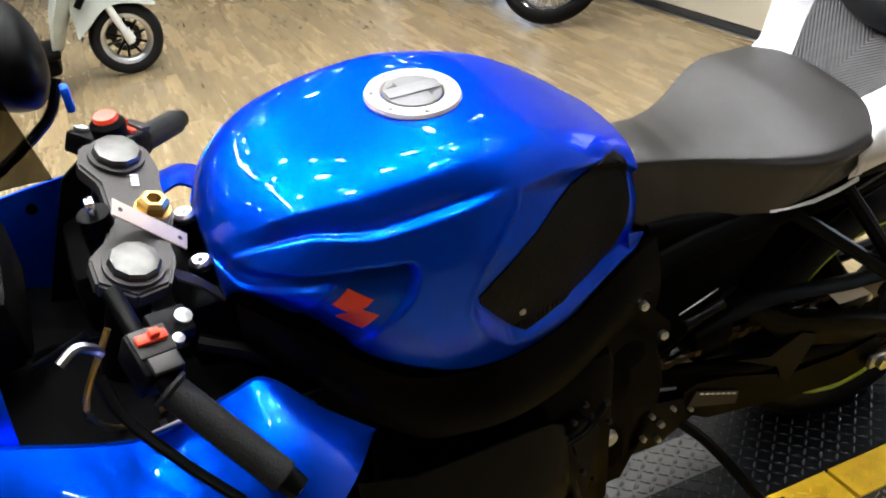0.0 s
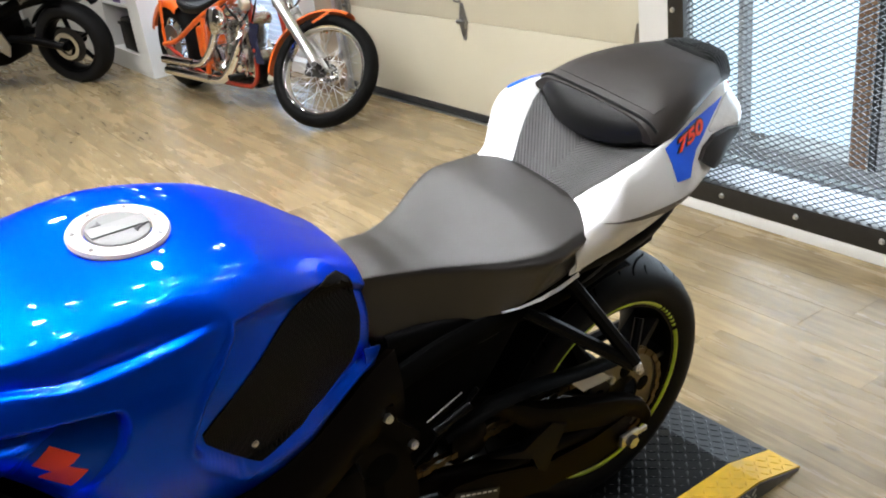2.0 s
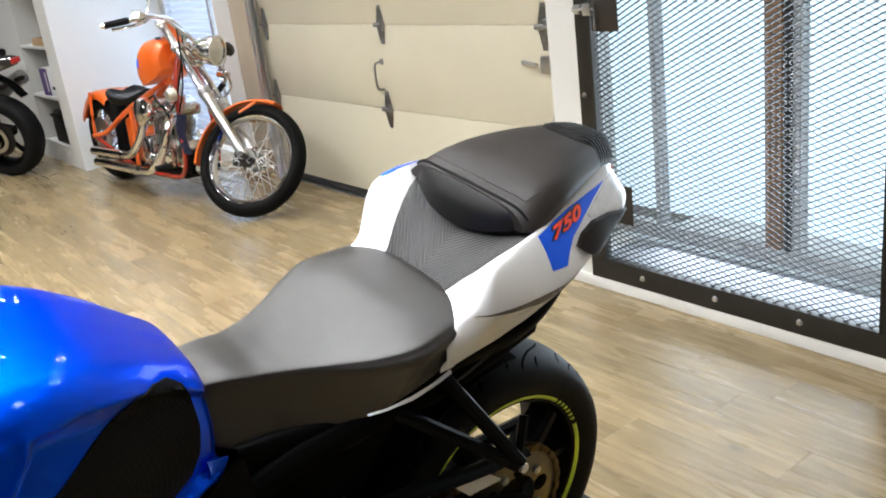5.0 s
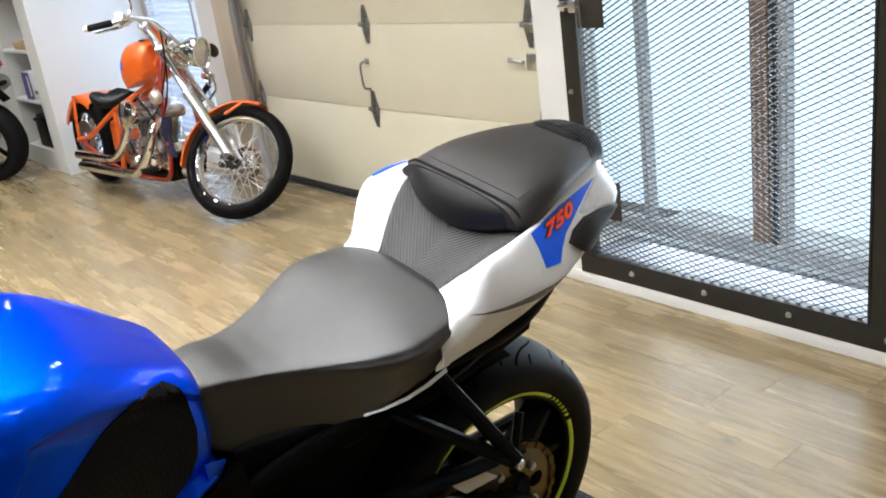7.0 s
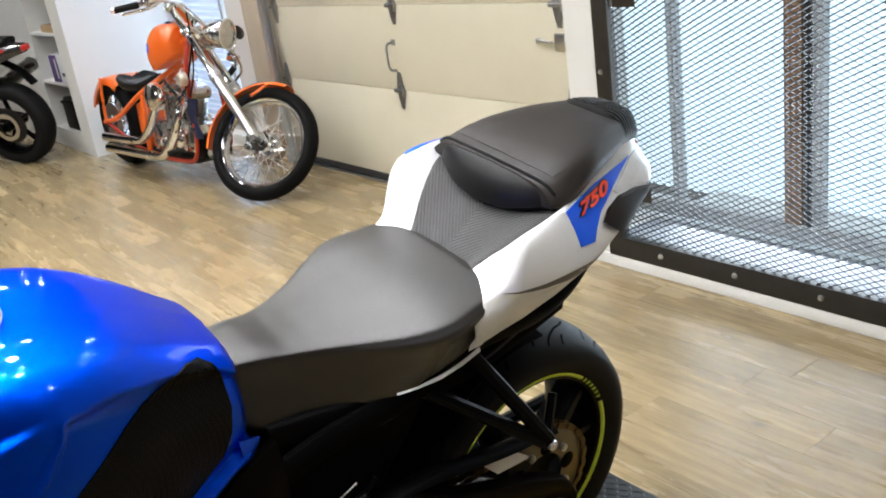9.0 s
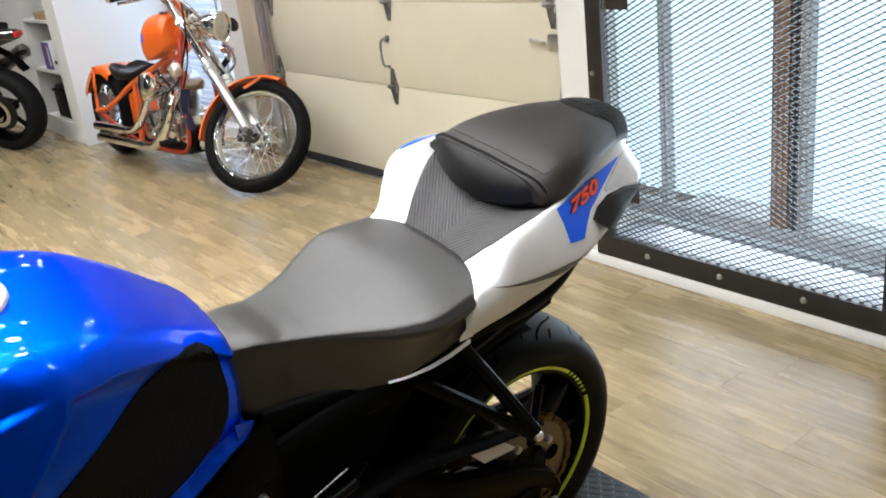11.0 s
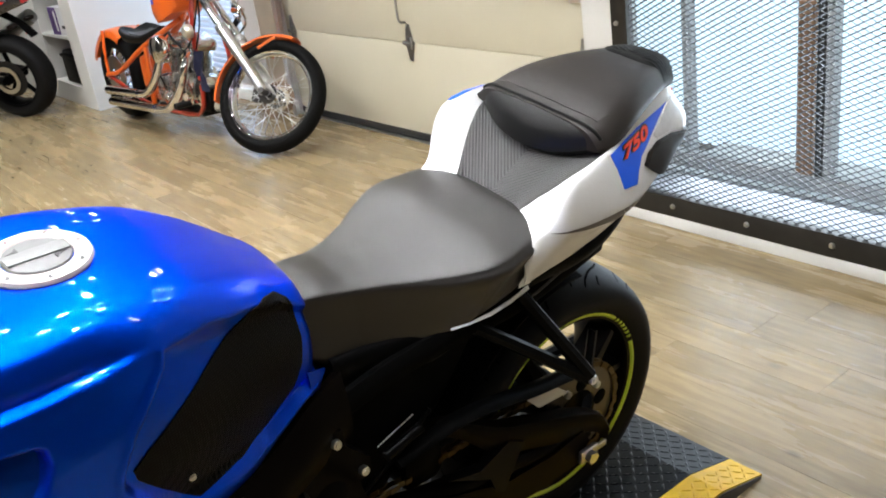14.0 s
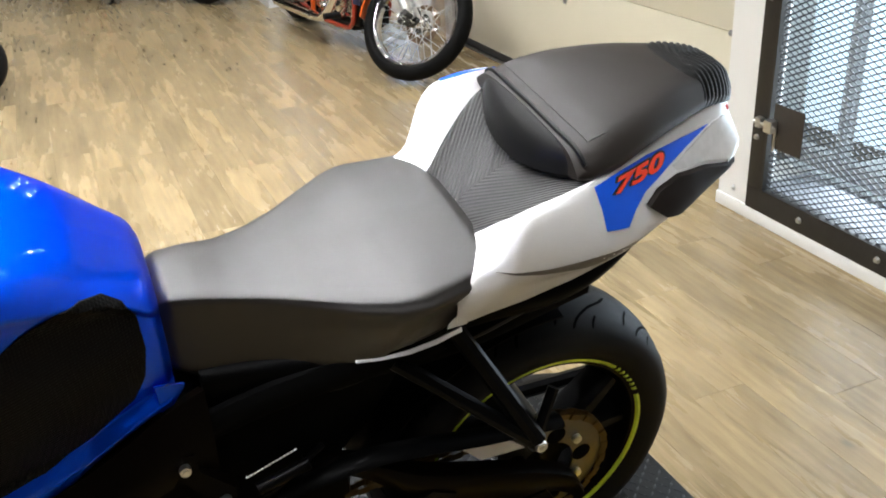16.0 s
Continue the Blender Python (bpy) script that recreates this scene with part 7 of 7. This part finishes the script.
part("horn_cover", lathe(BM(), [(0.0005, -0.17), (0.028, -0.165), (0.040, -0.15), (0.040, -0.12), (0.0005, -0.12)], 24, "y", (1.255, 0, 0.655), closed=False), mat("aged_alloy", (0.62, 0.58, 0.48), 0.35, metal=0.8, grain=0.2), chopper, "small round dull cover by the downtube")
# added black block, darkens the gap behind the cylinders
part("dark_gap_block", box(BM(), 0.80, 0.86, -0.10, 0.02, 0.44, 0.56, 0.02), CYLBLACK, eng, "black block added to darken the gap behind the cylinders")
part("wiring", sweep(sweep(BM(), [(0.84, -0.06, 0.62), (0.95, -0.10, 0.60), (1.06, -0.09, 0.52), (1.12, -0.10, 0.40)], 0.008, 6, 4), [(0.78, -0.10, 0.55), (0.74, -0.13, 0.42), (0.80, -0.13, 0.28)], 0.007, 6, 4), CYLBLACK, eng)
part("oil_pump", lathe(BM(), [(0.0005, -0.165), (0.03, -0.16), (0.042, -0.14), (0.045, -0.10)], 20, "y", (0.84, 0, 0.235), closed=False), CHROME, eng, "chrome pump cover")
for k in range(6):
    a = 2 * math.pi * k / 6
    part("case_bolt", rod(BM(), (1.03 + 0.062 * math.cos(a), -0.15, 0.29 + 0.062 * math.sin(a)), (1.03 + 0.062 * math.cos(a), -0.168, 0.29 + 0.062 * math.sin(a)), 0.007, seg=8), CYLBLACK, eng)
# added black plate, deepens the shade under the engine
part("dark_underplate", box(BM(), 0.58, 1.18, -0.10, 0.10, 0.135, 0.172, 0.01), CYLBLACK, chopper, "black plate added to darken below the engine")
# two drag pipes, low along the right side
p1 = [(0.87, -0.08, 0.515), (0.855, -0.15, 0.48), (0.80, -0.185, 0.36), (0.70, -0.20, 0.275), (0.56, -0.205, 0.245), (0.10, -0.21, 0.235)]
p2 = [(1.12, -0.08, 0.50), (1.155, -0.15, 0.455), (1.11, -0.185, 0.32), (0.98, -0.205, 0.205), (0.80, -0.21, 0.175), (0.14, -0.215, 0.165)]
for q in (p1, p2):
    ex = part("exhaust_pipe", sweep(BM(), q, 0.026, 14, 6), CHROME, chopper, "chrome drag exhaust pipe")
    part("heat_shield", sweep(BM(), [(x, y - 0.008, z + 0.002) for x, y, z in q[-2:]], 0.031, 14, 4), CHROME, ex)
    part("pipe_mouth", rod(BM(), Vector(q[-1]) + Vector((-0.0005, 0, 0)), Vector(q[-1]) + Vector((-0.0015, 0, 0)), 0.022, seg=14), BLACKLINE, ex)
# forward foot controls, regulator, cloth hung over the frame
part("foot_control", sweep(sweep(BM(), [(1.20, -0.13, 0.24), (1.24, -0.19, 0.25), (1.24, -0.28, 0.25)], 0.012, 8, 3), [(1.24, -0.2, 0.25), (1.32, -0.22, 0.30), (1.36, -0.26, 0.33)], 0.009, 8, 3), CHROME, chopper, "chrome forward foot control")
part("foot_peg", rod(BM(), (1.24, -0.20, 0.25), (1.24, -0.30, 0.25), 0.018, seg=12), RUBBER, chopper)
part("regulator", box(BM(), 1.18, 1.28, -0.10, 0.09, 0.17, 0.31, 0.008), SATIN, chopper, "black finned regulator")
part("oil_filter", rod(BM(), (1.20, -0.05, 0.20), (1.30, -0.05, 0.205), 0.035, seg=18), CHROME, chopper)
rows = []
for i in range(9):
    z = 0.55 - 0.028 * i
    rows.append([(1.24 + 0.02 * j + 0.006 * math.sin(3 * i + j), -0.11 - 0.018 * math.sin(1.3 * j + 0.5 * i) - 0.002 * i, z - 0.004 * j) for j in range(6)])
part("cloth", sheet(BM(), rows, 0.003), NAVY, chopper, "navy cloth hung on the frame")
part("side_stand", sweep(BM(), [(0.75, 0.13, 0.16), (0.76, 0.22, 0.08), (0.77, 0.255, -0.008)], 0.011, 8, 3), CHROME, chopper)
for q in ([(1.30, -0.03, 0.98), (1.33, -0.09, 0.80), (1.24, -0.12, 0.60), (1.05, -0.12, 0.50)], [(1.28, -0.05, 1.02), (1.38, -0.10, 0.88), (1.36, -0.11, 0.70), (1.28, -0.12, 0.55)]):
    part("cable", sweep(BM(), q, 0.005, 6, 5), SATIN, chopper)

# ---- the black sport motorcycle beyond the chopper: x ahead, y to its left ----
BK_AT = pose(1.43, 6.30, 0, -7, 0, 127.7)
black_bike = thing("sport_motorcycle", BK_AT, "black sport motorcycle with red accents on its side stand", "motorcycle")


def cast_wheel(parent, x, R, half, n, disc=True, rimmat=SATIN, spokemat=SATIN, ratio=0.70, z=None):
    z = R if z is None else z
    prof = [(R * ratio, -half * 0.85), (R * 0.82, -half), (R * 0.92, -half * 0.92), (R * 0.985, -half * 0.5), (R, 0), (R * 0.985, half * 0.5), (R * 0.92, half * 0.92), (R * 0.82, half), (R * ratio, half * 0.85)]
    part("tyre", lathe(BM(), prof, 64, "y", (x, 0, z)), RUBBER, parent, "black tyre", angle=60)
    q = R * ratio
    rm = part("rim", lathe(BM(), [(q + 0.003, -half * 0.88), (q - 0.012, -half * 0.8), (q - 0.02, 0), (q - 0.012, half * 0.8), (q + 0.003, half * 0.88), (q - 0.022, half * 0.6), (q - 0.028, 0), (q - 0.022, -half * 0.6)], 56, "y", (x, 0, z)), rimmat, parent)
    for k in range(n):
        a = 2 * math.pi * k / n + 0.2
        part("spoke", sweep(BM(), [(x + 0.03 * math.cos(a), 0, z + 0.03 * math.sin(a)), (x + (q - 0.02) * math.cos(a), 0, z + (q - 0.02) * math.sin(a))], 0.012 * R / 0.3, 8, 2, flat=1.8, up=(0, 1, 0)), spokemat, rm)
    part("hub", rod(BM(), (x, -half - 0.02, z), (x, half + 0.02, z), 0.035 * R / 0.3, seg=18), spokemat, parent)
    if disc:
        part("disc", lathe(BM(), [(q * 0.50, half * 0.72), (q * 0.62, half * 0.72), (q * 0.62, half * 0.76), (q * 0.38, half * 0.76)], 40, "y", (x, 0, z)), GREYMETAL, rm, "dark steel disc")


bw = new("rear_wheel")
bw.parent = black_bike
cast_wheel(bw, 0.0, 0.315, 0.085, 5)
part("sprocket", lathe(BM(), [(0.075, 0.098), (0.105, 0.098), (0.105, 0.104), (0.075, 0.104)], 40, "y", (0, 0, 0.315)), STEEL, bw, "steel rear sprocket")
bf = new("front_wheel")
bf.parent = black_bike
cast_wheel(bf, 1.40, 0.30, 0.06, 5)
part("front_fender", sheet(BM(), [[(1.40 + r * math.cos(a), y, 0.30 + r * math.sin(a)) for y, r in ((-.07, .29), (-.06, .318), (0, .33), (.06, .318), (.07, .29))] for a in [radians(20 + 130 * i / 16) for i in range(17)]], 0.003), SATIN, black_bike, "black front fender", angle=60)
for s in (-1, 1):
    part("fork_leg", rod(BM(), (1.40, s * 0.10, 0.30), (1.16, s * 0.10, 0.92), 0.026, seg=14), SATIN, black_bike)
    part("swing_arm", sweep(BM(), [(0.50, s * 0.10, 0.40), (0.25, s * 0.12, 0.38), (0.0, s * 0.125, 0.315)], 0.03, 10, 4), SATIN, black_bike)
    part("rear_set", plate(BM(), [(0.50, .48), (0.60, .46), (0.58, .34), (0.50, .28), (0.46, .36)], s * 0.155, s * 0.17), ALU, black_bike, "silver footrest plate")
    part("foot_peg", rod(BM(), (0.55, s * 0.17, 0.36), (0.55, s * 0.25, 0.36), 0.012), ALU, black_bike)
    rows = []
    for x, w, z0, z1 in ((1.35, .16, .92, .62), (1.25, .23, .88, .42), (1.10, .26, .80, .26), (0.95, .26, .72, .20), (0.80, .25, .60, .18), (0.68, .22, .46, .20)):
        rows.append([(x, s * (w + 0.03 * math.sin(math.pi * t) - 0.10 * max(0, t - 0.7)), z0 + (z1 - z0) * t) for t in (0, .2, .4, .6, .8, 1)])
    part("side_fairing", sheet(BM(), rows, 0.004), mat("black_lacquer", (0.012, 0.012, 0.014), 0.3, coat=1.0), black_bike, "glossy black side fairing", angle=60)
    rows = [[(x, s * (w + 0.006), z), (x, s * (w + 0.004), z - h)] for x, w, z, h in ((1.16, .27, .34, .03), (1.05, .283, .31, .045), (0.92, .28, .29, .05), (0.80, .265, .275, .04), (0.70, .23, .27, .02))]
    part("red_flash", sheet(BM(), rows, 0.003), REDPAINT, black_bike, "red lower fairing stripe")
part("engine", box(box(BM(), 0.55, 1.05, -0.18, 0.18, 0.20, 0.58, 0.05), 0.62, 0.8, -0.2, 0.2, 0.24, 0.42, 0.04), FRAME, black_bike, "black engine")
part("engine_cover", lathe(BM(), [(0.0005, 0.225), (0.06, 0.22), (0.085, 0.20), (0.09, 0.17)], 28, "y", (0.75, 0, 0.34), closed=False), GREYMETAL, black_bike)
part("fuel_tank", loft_sym(BM(), [(0.58, [(0, .80), (.08, .79), (.11, .74), (.10, .68)]), (0.72, [(0, .93), (.11, .91), (.16, .80), (.14, .66)]), (0.90, [(0, .98), (.13, .95), (.19, .82), (.16, .66)]), (1.06, [(0, .94), (.11, .92), (.16, .82), (.14, .70)]), (1.14, [(0, .88), (.06, .87), (.09, .82), (.08, .76)])], 24, 4), SATIN, black_bike, "black fuel tank", angle=60)
part("rider_seat", loft_sym(BM(), [(0.18, [(0, .82), (.08, .81), (.12, .78), (.11, .74)]), (0.35, [(0, .79), (.10, .78), (.15, .75), (.14, .70)]), (0.60, [(0, .80), (.07, .79), (.10, .76), (.10, .70)])], 18, 4), SEATBLACK, black_bike, "black vinyl rider seat", angle=60)
btail = part("tail_fairing", loft_sym(BM(), [(-0.32, [(0, .90), (.03, .89), (.04, .86), (.03, .83)]), (-0.15, [(0, .92), (.07, .90), (.10, .85), (.08, .79)]), (0.05, [(0, .89), (.10, .87), (.14, .80), (.12, .72)]), (0.25, [(0, .82), (.11, .81), (.15, .74), (.13, .66)])], 22, 4), mat("black_tail_lacquer", (0.012, 0.012, 0.014), 0.28, coat=1.0), black_bike, "glossy black tail fairing", angle=60)
part("pillion_seat", loft_sym(BM(), [(-0.22, [(0, .955), (.05, .945), (.07, .925), (.06, .90)]), (-0.05, [(0, .96), (.08, .95), (.11, .92), (.10, .88)]), (0.10, [(0, .92), (.09, .91), (.12, .88), (.11, .84)])], 14, 4), SEATBLACK, black_bike, "black pillion seat", angle=60)
part("red_stripe", drape(bvh_of(btail), [(-0.22, .875), (-0.02, .885), (0.18, .80), (0.18, .78), (-0.02, .862), (-0.2, .862)], 0.002, 0.003, 3, 1), REDPAINT, btail, "red side stripe")
part("tail_lamp", box(BM(), -0.345, -0.32, -0.04, 0.04, 0.845, 0.885, 0.006), REDPAINT, black_bike, "red tail lamp")
part("plate_holder", sweep(BM(), [(-0.10, 0, 0.78), (-0.22, 0, 0.70), (-0.30, 0, 0.60)], 0.045, 8, 4, flat=0.25), PLASTIC, black_bike, "black plate holder")
part("reflector", box(BM(), -0.268, -0.255, -0.03, 0.03, 0.62, 0.65, 0.004), REDPAINT, black_bike, "red reflector")
for s in (-1, 1):
    part("turn_lamp", box(BM(), -0.25, -0.20, s * 0.10 - 0.035, s * 0.10 + 0.035, 0.69, 0.72, 0.01), DARKLENS, black_bike)
part("muffler", sweep(BM(), [(0.45, -0.14, 0.36), (0.25, -0.17, 0.48), (0.0, -0.19, 0.62), (-0.18, -0.19, 0.70)], 0.055, 14, 4), STEEL, black_bike, "steel muffler")
part("hugger", sheet(BM(), [[(r * math.cos(a), y, 0.315 + r * math.sin(a)) for y, r in ((-.09, .315), (-.05, .34), (0, .345), (.05, .34), (.09, .315))] for a in [radians(30 + 70 * i / 10) for i in range(11)]], 0.003), PLASTIC, black_bike)
part("side_stand", sweep(box(BM(), -0.03, 0.03, -0.025, 0.025, -0.004, 0.004, 0.002, pose(0.80, 0.245, 0.034)), [(0.62, 0.13, 0.26), (0.70, 0.18, 0.16), (0.80, 0.245, 0.036)], 0.010, 8, 4), SATIN, black_bike, "black side stand, folded out")
part("under_frame", sweep(BM(), [(0.55, 0.06, 0.58), (0.30, 0.08, 0.66), (0.05, 0.08, 0.70)], 0.05, 10, 4), PLASTIC, black_bike)
part("nose_fairing", sheet(BM(), [[(x, w * math.sin(a), z - 0.25 * (1 - math.cos(a))) for a in [radians(t) for t in range(-90, 91, 15)]] for x, w, z in ((1.2, .22, 1.08), (1.35, .20, 1.05), (1.48, .12, .95), (1.54, .05, .87))], 0.004), SATIN, black_bike, "black nose fairing", angle=60)
part("handlebar", sweep(BM(), [(1.05, -0.32, 0.88), (1.13, -0.12, 0.92), (1.13, 0.12, 0.92), (1.05, 0.32, 0.88)], 0.014, 10, 4), SATIN, black_bike)

# ---- the grey-green scooter: x ahead, y to its left ----
scooter = thing("motor_scooter", pose(-0.19, 4.40, 0), "pale grey-green motor scooter with black wheels", "scooter")
sw_ = new("front_wheel")
sw_.parent = scooter
cast_wheel(sw_, 0.0, 0.205, 0.052, 10, disc=True, rimmat=ALU, spokemat=SATIN, ratio=0.68)
sr_ = new("rear_wheel")
sr_.parent = scooter
cast_wheel(sr_, -1.25, 0.205, 0.055, 10, disc=False, rimmat=ALU, spokemat=SATIN, ratio=0.68)
WHITEMETAL = mat("pale_fork_paint", (0.62, 0.62, 0.58), 0.4, grain=0.1)
for s in (-1, 1):
    part("fork_leg", rod(rod(BM(), (0.02, s * 0.078, 0.185), (-0.07, s * 0.078, 0.46), 0.023, 0.020, 16), (0.022, s * 0.078, 0.20), (0.0, s * 0.078, 0.265), 0.028, 0.026, 16), WHITEMETAL, scooter, "pale painted fork leg")
part("brake_caliper", box(BM(), -0.11, -0.04, 0.045, 0.085, 0.20, 0.28, 0.012), GREYMETAL, scooter)
rows = []
for i in range(21):
    t = i / 20
    x = 0.20 - 0.45 * t
    z = 0.395 + 0.155 * math.sin(math.pi * min(1.0, t * 1.25) * 0.62) - 0.20 * max(0.0, t - 0.55) ** 1.3
    low = 0.03 + 0.17 * t ** 0.8
    w = 0.085 + 0.03 * t
    rows.append([(x, -w, z - low), (x, -w * 0.98, z - low * 0.45), (x, -w * 0.78, z - 0.012), (x, 0, z), (x, w * 0.78, z - 0.012), (x, w * 0.98, z - low * 0.45), (x, w, z - low)])
part("front_fender", sheet(BM(), rows, 0.004), GREENGREY, scooter, "pale grey-green front fender", angle=60)
part("fender_liner", sheet(BM(), [[(0.24 * math.cos(a), y, 0.205 + 0.24 * math.sin(a)) for y in (-.085, -.04, 0, .04, .085)] for a in [radians(50 + 120 * i / 12) for i in range(13)]], 0.003), PLASTIC, scooter, "black inner fender")
# leg shield: a bowed shield behind the wheel, with black edge trim and front lamps
rows = []
for z, x, w in ((0.22, -0.34, .15), (0.30, -0.30, .19), (0.40, -0.25, .22), (0.52, -0.18, .235), (0.65, -0.12, .24), (0.78, -0.09, .225), (0.90, -0.09, .18), (1.00, -0.12, .10)):
    rows.append([(x - 0.10 * (y / 0.22) ** 2, y, z) for y in [w * k / 6 for k in range(-6, 7)]])
shield = part("leg_shield", sheet(BM(), rows, 0.02), GREENGREY, scooter, "pale grey-green leg shield", angle=60)
part("nose_panel", loft_sym(BM(), [(-0.24, [(0, .66), (.09, .65), (.12, .52), (.10, .42)]), (-0.10, [(0, .69), (.08, .67), (.11, .57), (.08, .50)]), (0.0, [(0, .63), (.06, .62), (.075, .57), (.05, .53)])], 12, 4), GREENGREY, scooter, "raised centre nose panel", angle=60)
for s in (-1, 1):
    part("shield_trim", sweep(BM(), [(-0.21, s * 0.135, 0.44), (-0.12, s * 0.135, 0.56), (-0.075, s * 0.125, 0.70), (-0.07, s * 0.10, 0.84)], 0.020, 8, 4), PLASTIC, shield, "black trim strip")
    lampm = part("front_turn_lamp", loft_sym(BM(), [(-0.10, [(0, .60), (.025, .59), (.03, .56), (.02, .54)]), (0.0, [(0, .60), (.022, .59), (.026, .565), (.018, .55)]), (0.055, [(0, .575), (.012, .57), (.014, .56), (.01, .552)])], 10, 3), mat("orange_lens", (0.85, 0.22, 0.02), 0.2, coat=1.0), scooter, "orange front turn lamp")
    lampm.location = (0.03, s * 0.095, 0.03)
    part("side_lens", box(BM(), -0.03, 0.03, -0.003, 0.003, -0.05, 0.05, 0.002, pose(-0.20, s * 0.215, 0.64, 0, 18, s * 35)), LENSGREY, shield, "slim clear lens")
    rows = [[(x, s * (w + 0.02 * math.sin(math.pi * t)), z0 + (z1 - z0) * t) for t in (0, .25, .5, .75, 1)] for x, w, z0, z1 in ((-0.66, .14, .34, .20), (-0.80, .19, .62, .22), (-1.0, .22, .72, .30), (-1.25, .21, .74, .42), (-1.5, .15, .72, .55), (-1.62, .08, .70, .62))]
    part("side_panel", sheet(BM(), rows, 0.004), GREENGREY, scooter, "pale grey-green side panel", angle=60)
part("headlight", lathe(BM(), [(0.0005, 0.05), (0.05, 0.045), (0.075, 0.02), (0.08, -0.03), (0.05, -0.07), (0.0005, -0.08)], 28, "x", (-0.12, 0, 0.97), closed=False), LENSGREY, scooter, "round headlight")
part("footboard", box(BM(), -0.72, -0.36, -0.19, 0.19, 0.20, 0.25, 0.02), PLASTIC, scooter, "black footboard")
part("belly", box(BM(), -0.9, -0.38, -0.13, 0.13, 0.10, 0.20, 0.03), PLASTIC, scooter)
part("seat", loft_sym(BM(), [(-0.72, [(0, .74), (.10, .73), (.14, .70), (.13, .64)]), (-1.05, [(0, .78), (.12, .77), (.16, .74), (.15, .68)]), (-1.5, [(0, .80), (.10, .79), (.13, .76), (.12, .70)])], 18, 4), SEATBLACK, scooter, "black scooter seat", angle=60)
part("steering_column", rod(BM(), (-0.08, 0, 0.45), (-0.24, 0, 1.0), 0.03, seg=12), PLASTIC, scooter)
part("handlebar", sweep(BM(), [(-0.30, -0.33, 1.02), (-0.24, -0.15, 1.05), (-0.24, 0.15, 1.05), (-0.30, 0.33, 1.02)], 0.016, 10, 4), PLASTIC, scooter)
part("centre_stand", sweep(BM(), [(-0.95, -0.12, 0.12), (-0.98, -0.14, 0.01), (-0.98, 0.14, 0.01), (-0.95, 0.12, 0.12)], 0.011, 8, 3), SATIN, scooter)

# ---- things in the wall niche ----
tray = thing("wicker_tray", pose(1.91, 6.21, 0.911), "brown wicker tray on a white niche shelf", "tray")
part("base", box(BM(), -0.12, 0.12, -0.17, 0.17, 0, 0.012, 0.003), CARD, tray)
for a in ((-0.12, -0.108, -0.17, 0.17), (0.108, 0.12, -0.17, 0.17), (-0.108, 0.108, -0.17, -0.158), (-0.108, 0.108, 0.158, 0.17)):
    part("side", box(BM(), *a, 0.012, 0.055, 0.003), CARD, tray)
bag = thing("bag", pose(1.91, 6.20, 0.925), "small dark fabric bag with a looped handle", "bag")
part("body", loft_sym(BM(), [(-0.07, [(0, .06), (.05, .055), (.08, .03), (.08, .0)]), (0, [(0, .11), (.06, .10), (.10, .05), (.10, .0)]), (0.07, [(0, .07), (.05, .06), (.08, .03), (.08, .0)])], 12, 4), mat("dark_fabric", (0.03, 0.022, 0.018), 0.8, grain=0.3, bump=0.4), bag)
part("strap", sweep(BM(), [(0, -0.07, 0.08), (-0.02, -0.06, 0.17), (-0.02, 0.03, 0.19), (0, 0.07, 0.09)], 0.006, 8, 5), SEATBLACK, bag, "dark looped handle")
pbox = thing("printed_box", pose(1.90, 6.24, 0.531, 0, 0, 4), "white and purple printed cardboard box on a niche shelf", "box")
part("carton", box(BM(), -0.10, 0.10, -0.19, 0.15, 0, 0.21, 0.003), CARDWHITE, pbox)
part("printed_face", box(BM(), -0.104, -0.1005, 0.0, 0.149, 0.002, 0.208), PURPLE, pbox, "purple printed panel")
part("print_bar", box(BM(), -0.106, -0.1042, 0.02, 0.05, 0.03, 0.18), CARDWHITE, pbox)
part("print_bar", box(BM(), -0.1035, -0.1005, -0.16, -0.06, 0.05, 0.075), BLACKLINE, pbox)
crate = thing("crate", pose(1.94, 6.26, 0.151), "black plastic crate at the bottom of a wall niche", "crate")
part("bin", box(BM(), -0.13, 0.13, -0.20, 0.20, 0, 0.20, 0.012), PLASTIC, crate)
part("rim", box(BM(), -0.14, 0.14, -0.21, 0.21, 0.20, 0.222, 0.005), PLASTIC, crate)
part("lid", box(BM(), -0.12, 0.12, -0.19, 0.19, 0.2225, 0.25, 0.012), SATIN, crate)


# ---- floor planks, last ----
def planks():
    PW, PL = 0.152, 0.92
    bm = BM()
    box(bm, 0, PW - 0.0004, 0, PL - 0.0004, -0.008, 0.0, 0.0003)
    me = mesh_of(bm, "plank", PLANK, smooth=False)
    rest = BM()
    rng = random.Random(4)
    n = 0
    nx = int((XD + 4.3) / PW) + 1
    for i in range(nx):
        x = XD + 0.05 - (i + 1) * PW
        y = -4.3 - rng.random() * PL
        while y < 10.1:
            near = x > -1.25 and -0.8 < y + PL / 2 < 8.0
            if near and n < 296:
                p = new("plank", me)
                p.parent = slab
                p.location = (x, y, 0)
                n += 1
            else:
                box(rest, x, x + PW - 0.0004, y, y + PL - 0.0004, -0.008, 0.0)
            y += PL
    q = part("planks_outer", rest, PLANK, slab, smooth=False)
    q["kind"] = "stuff"


planks()
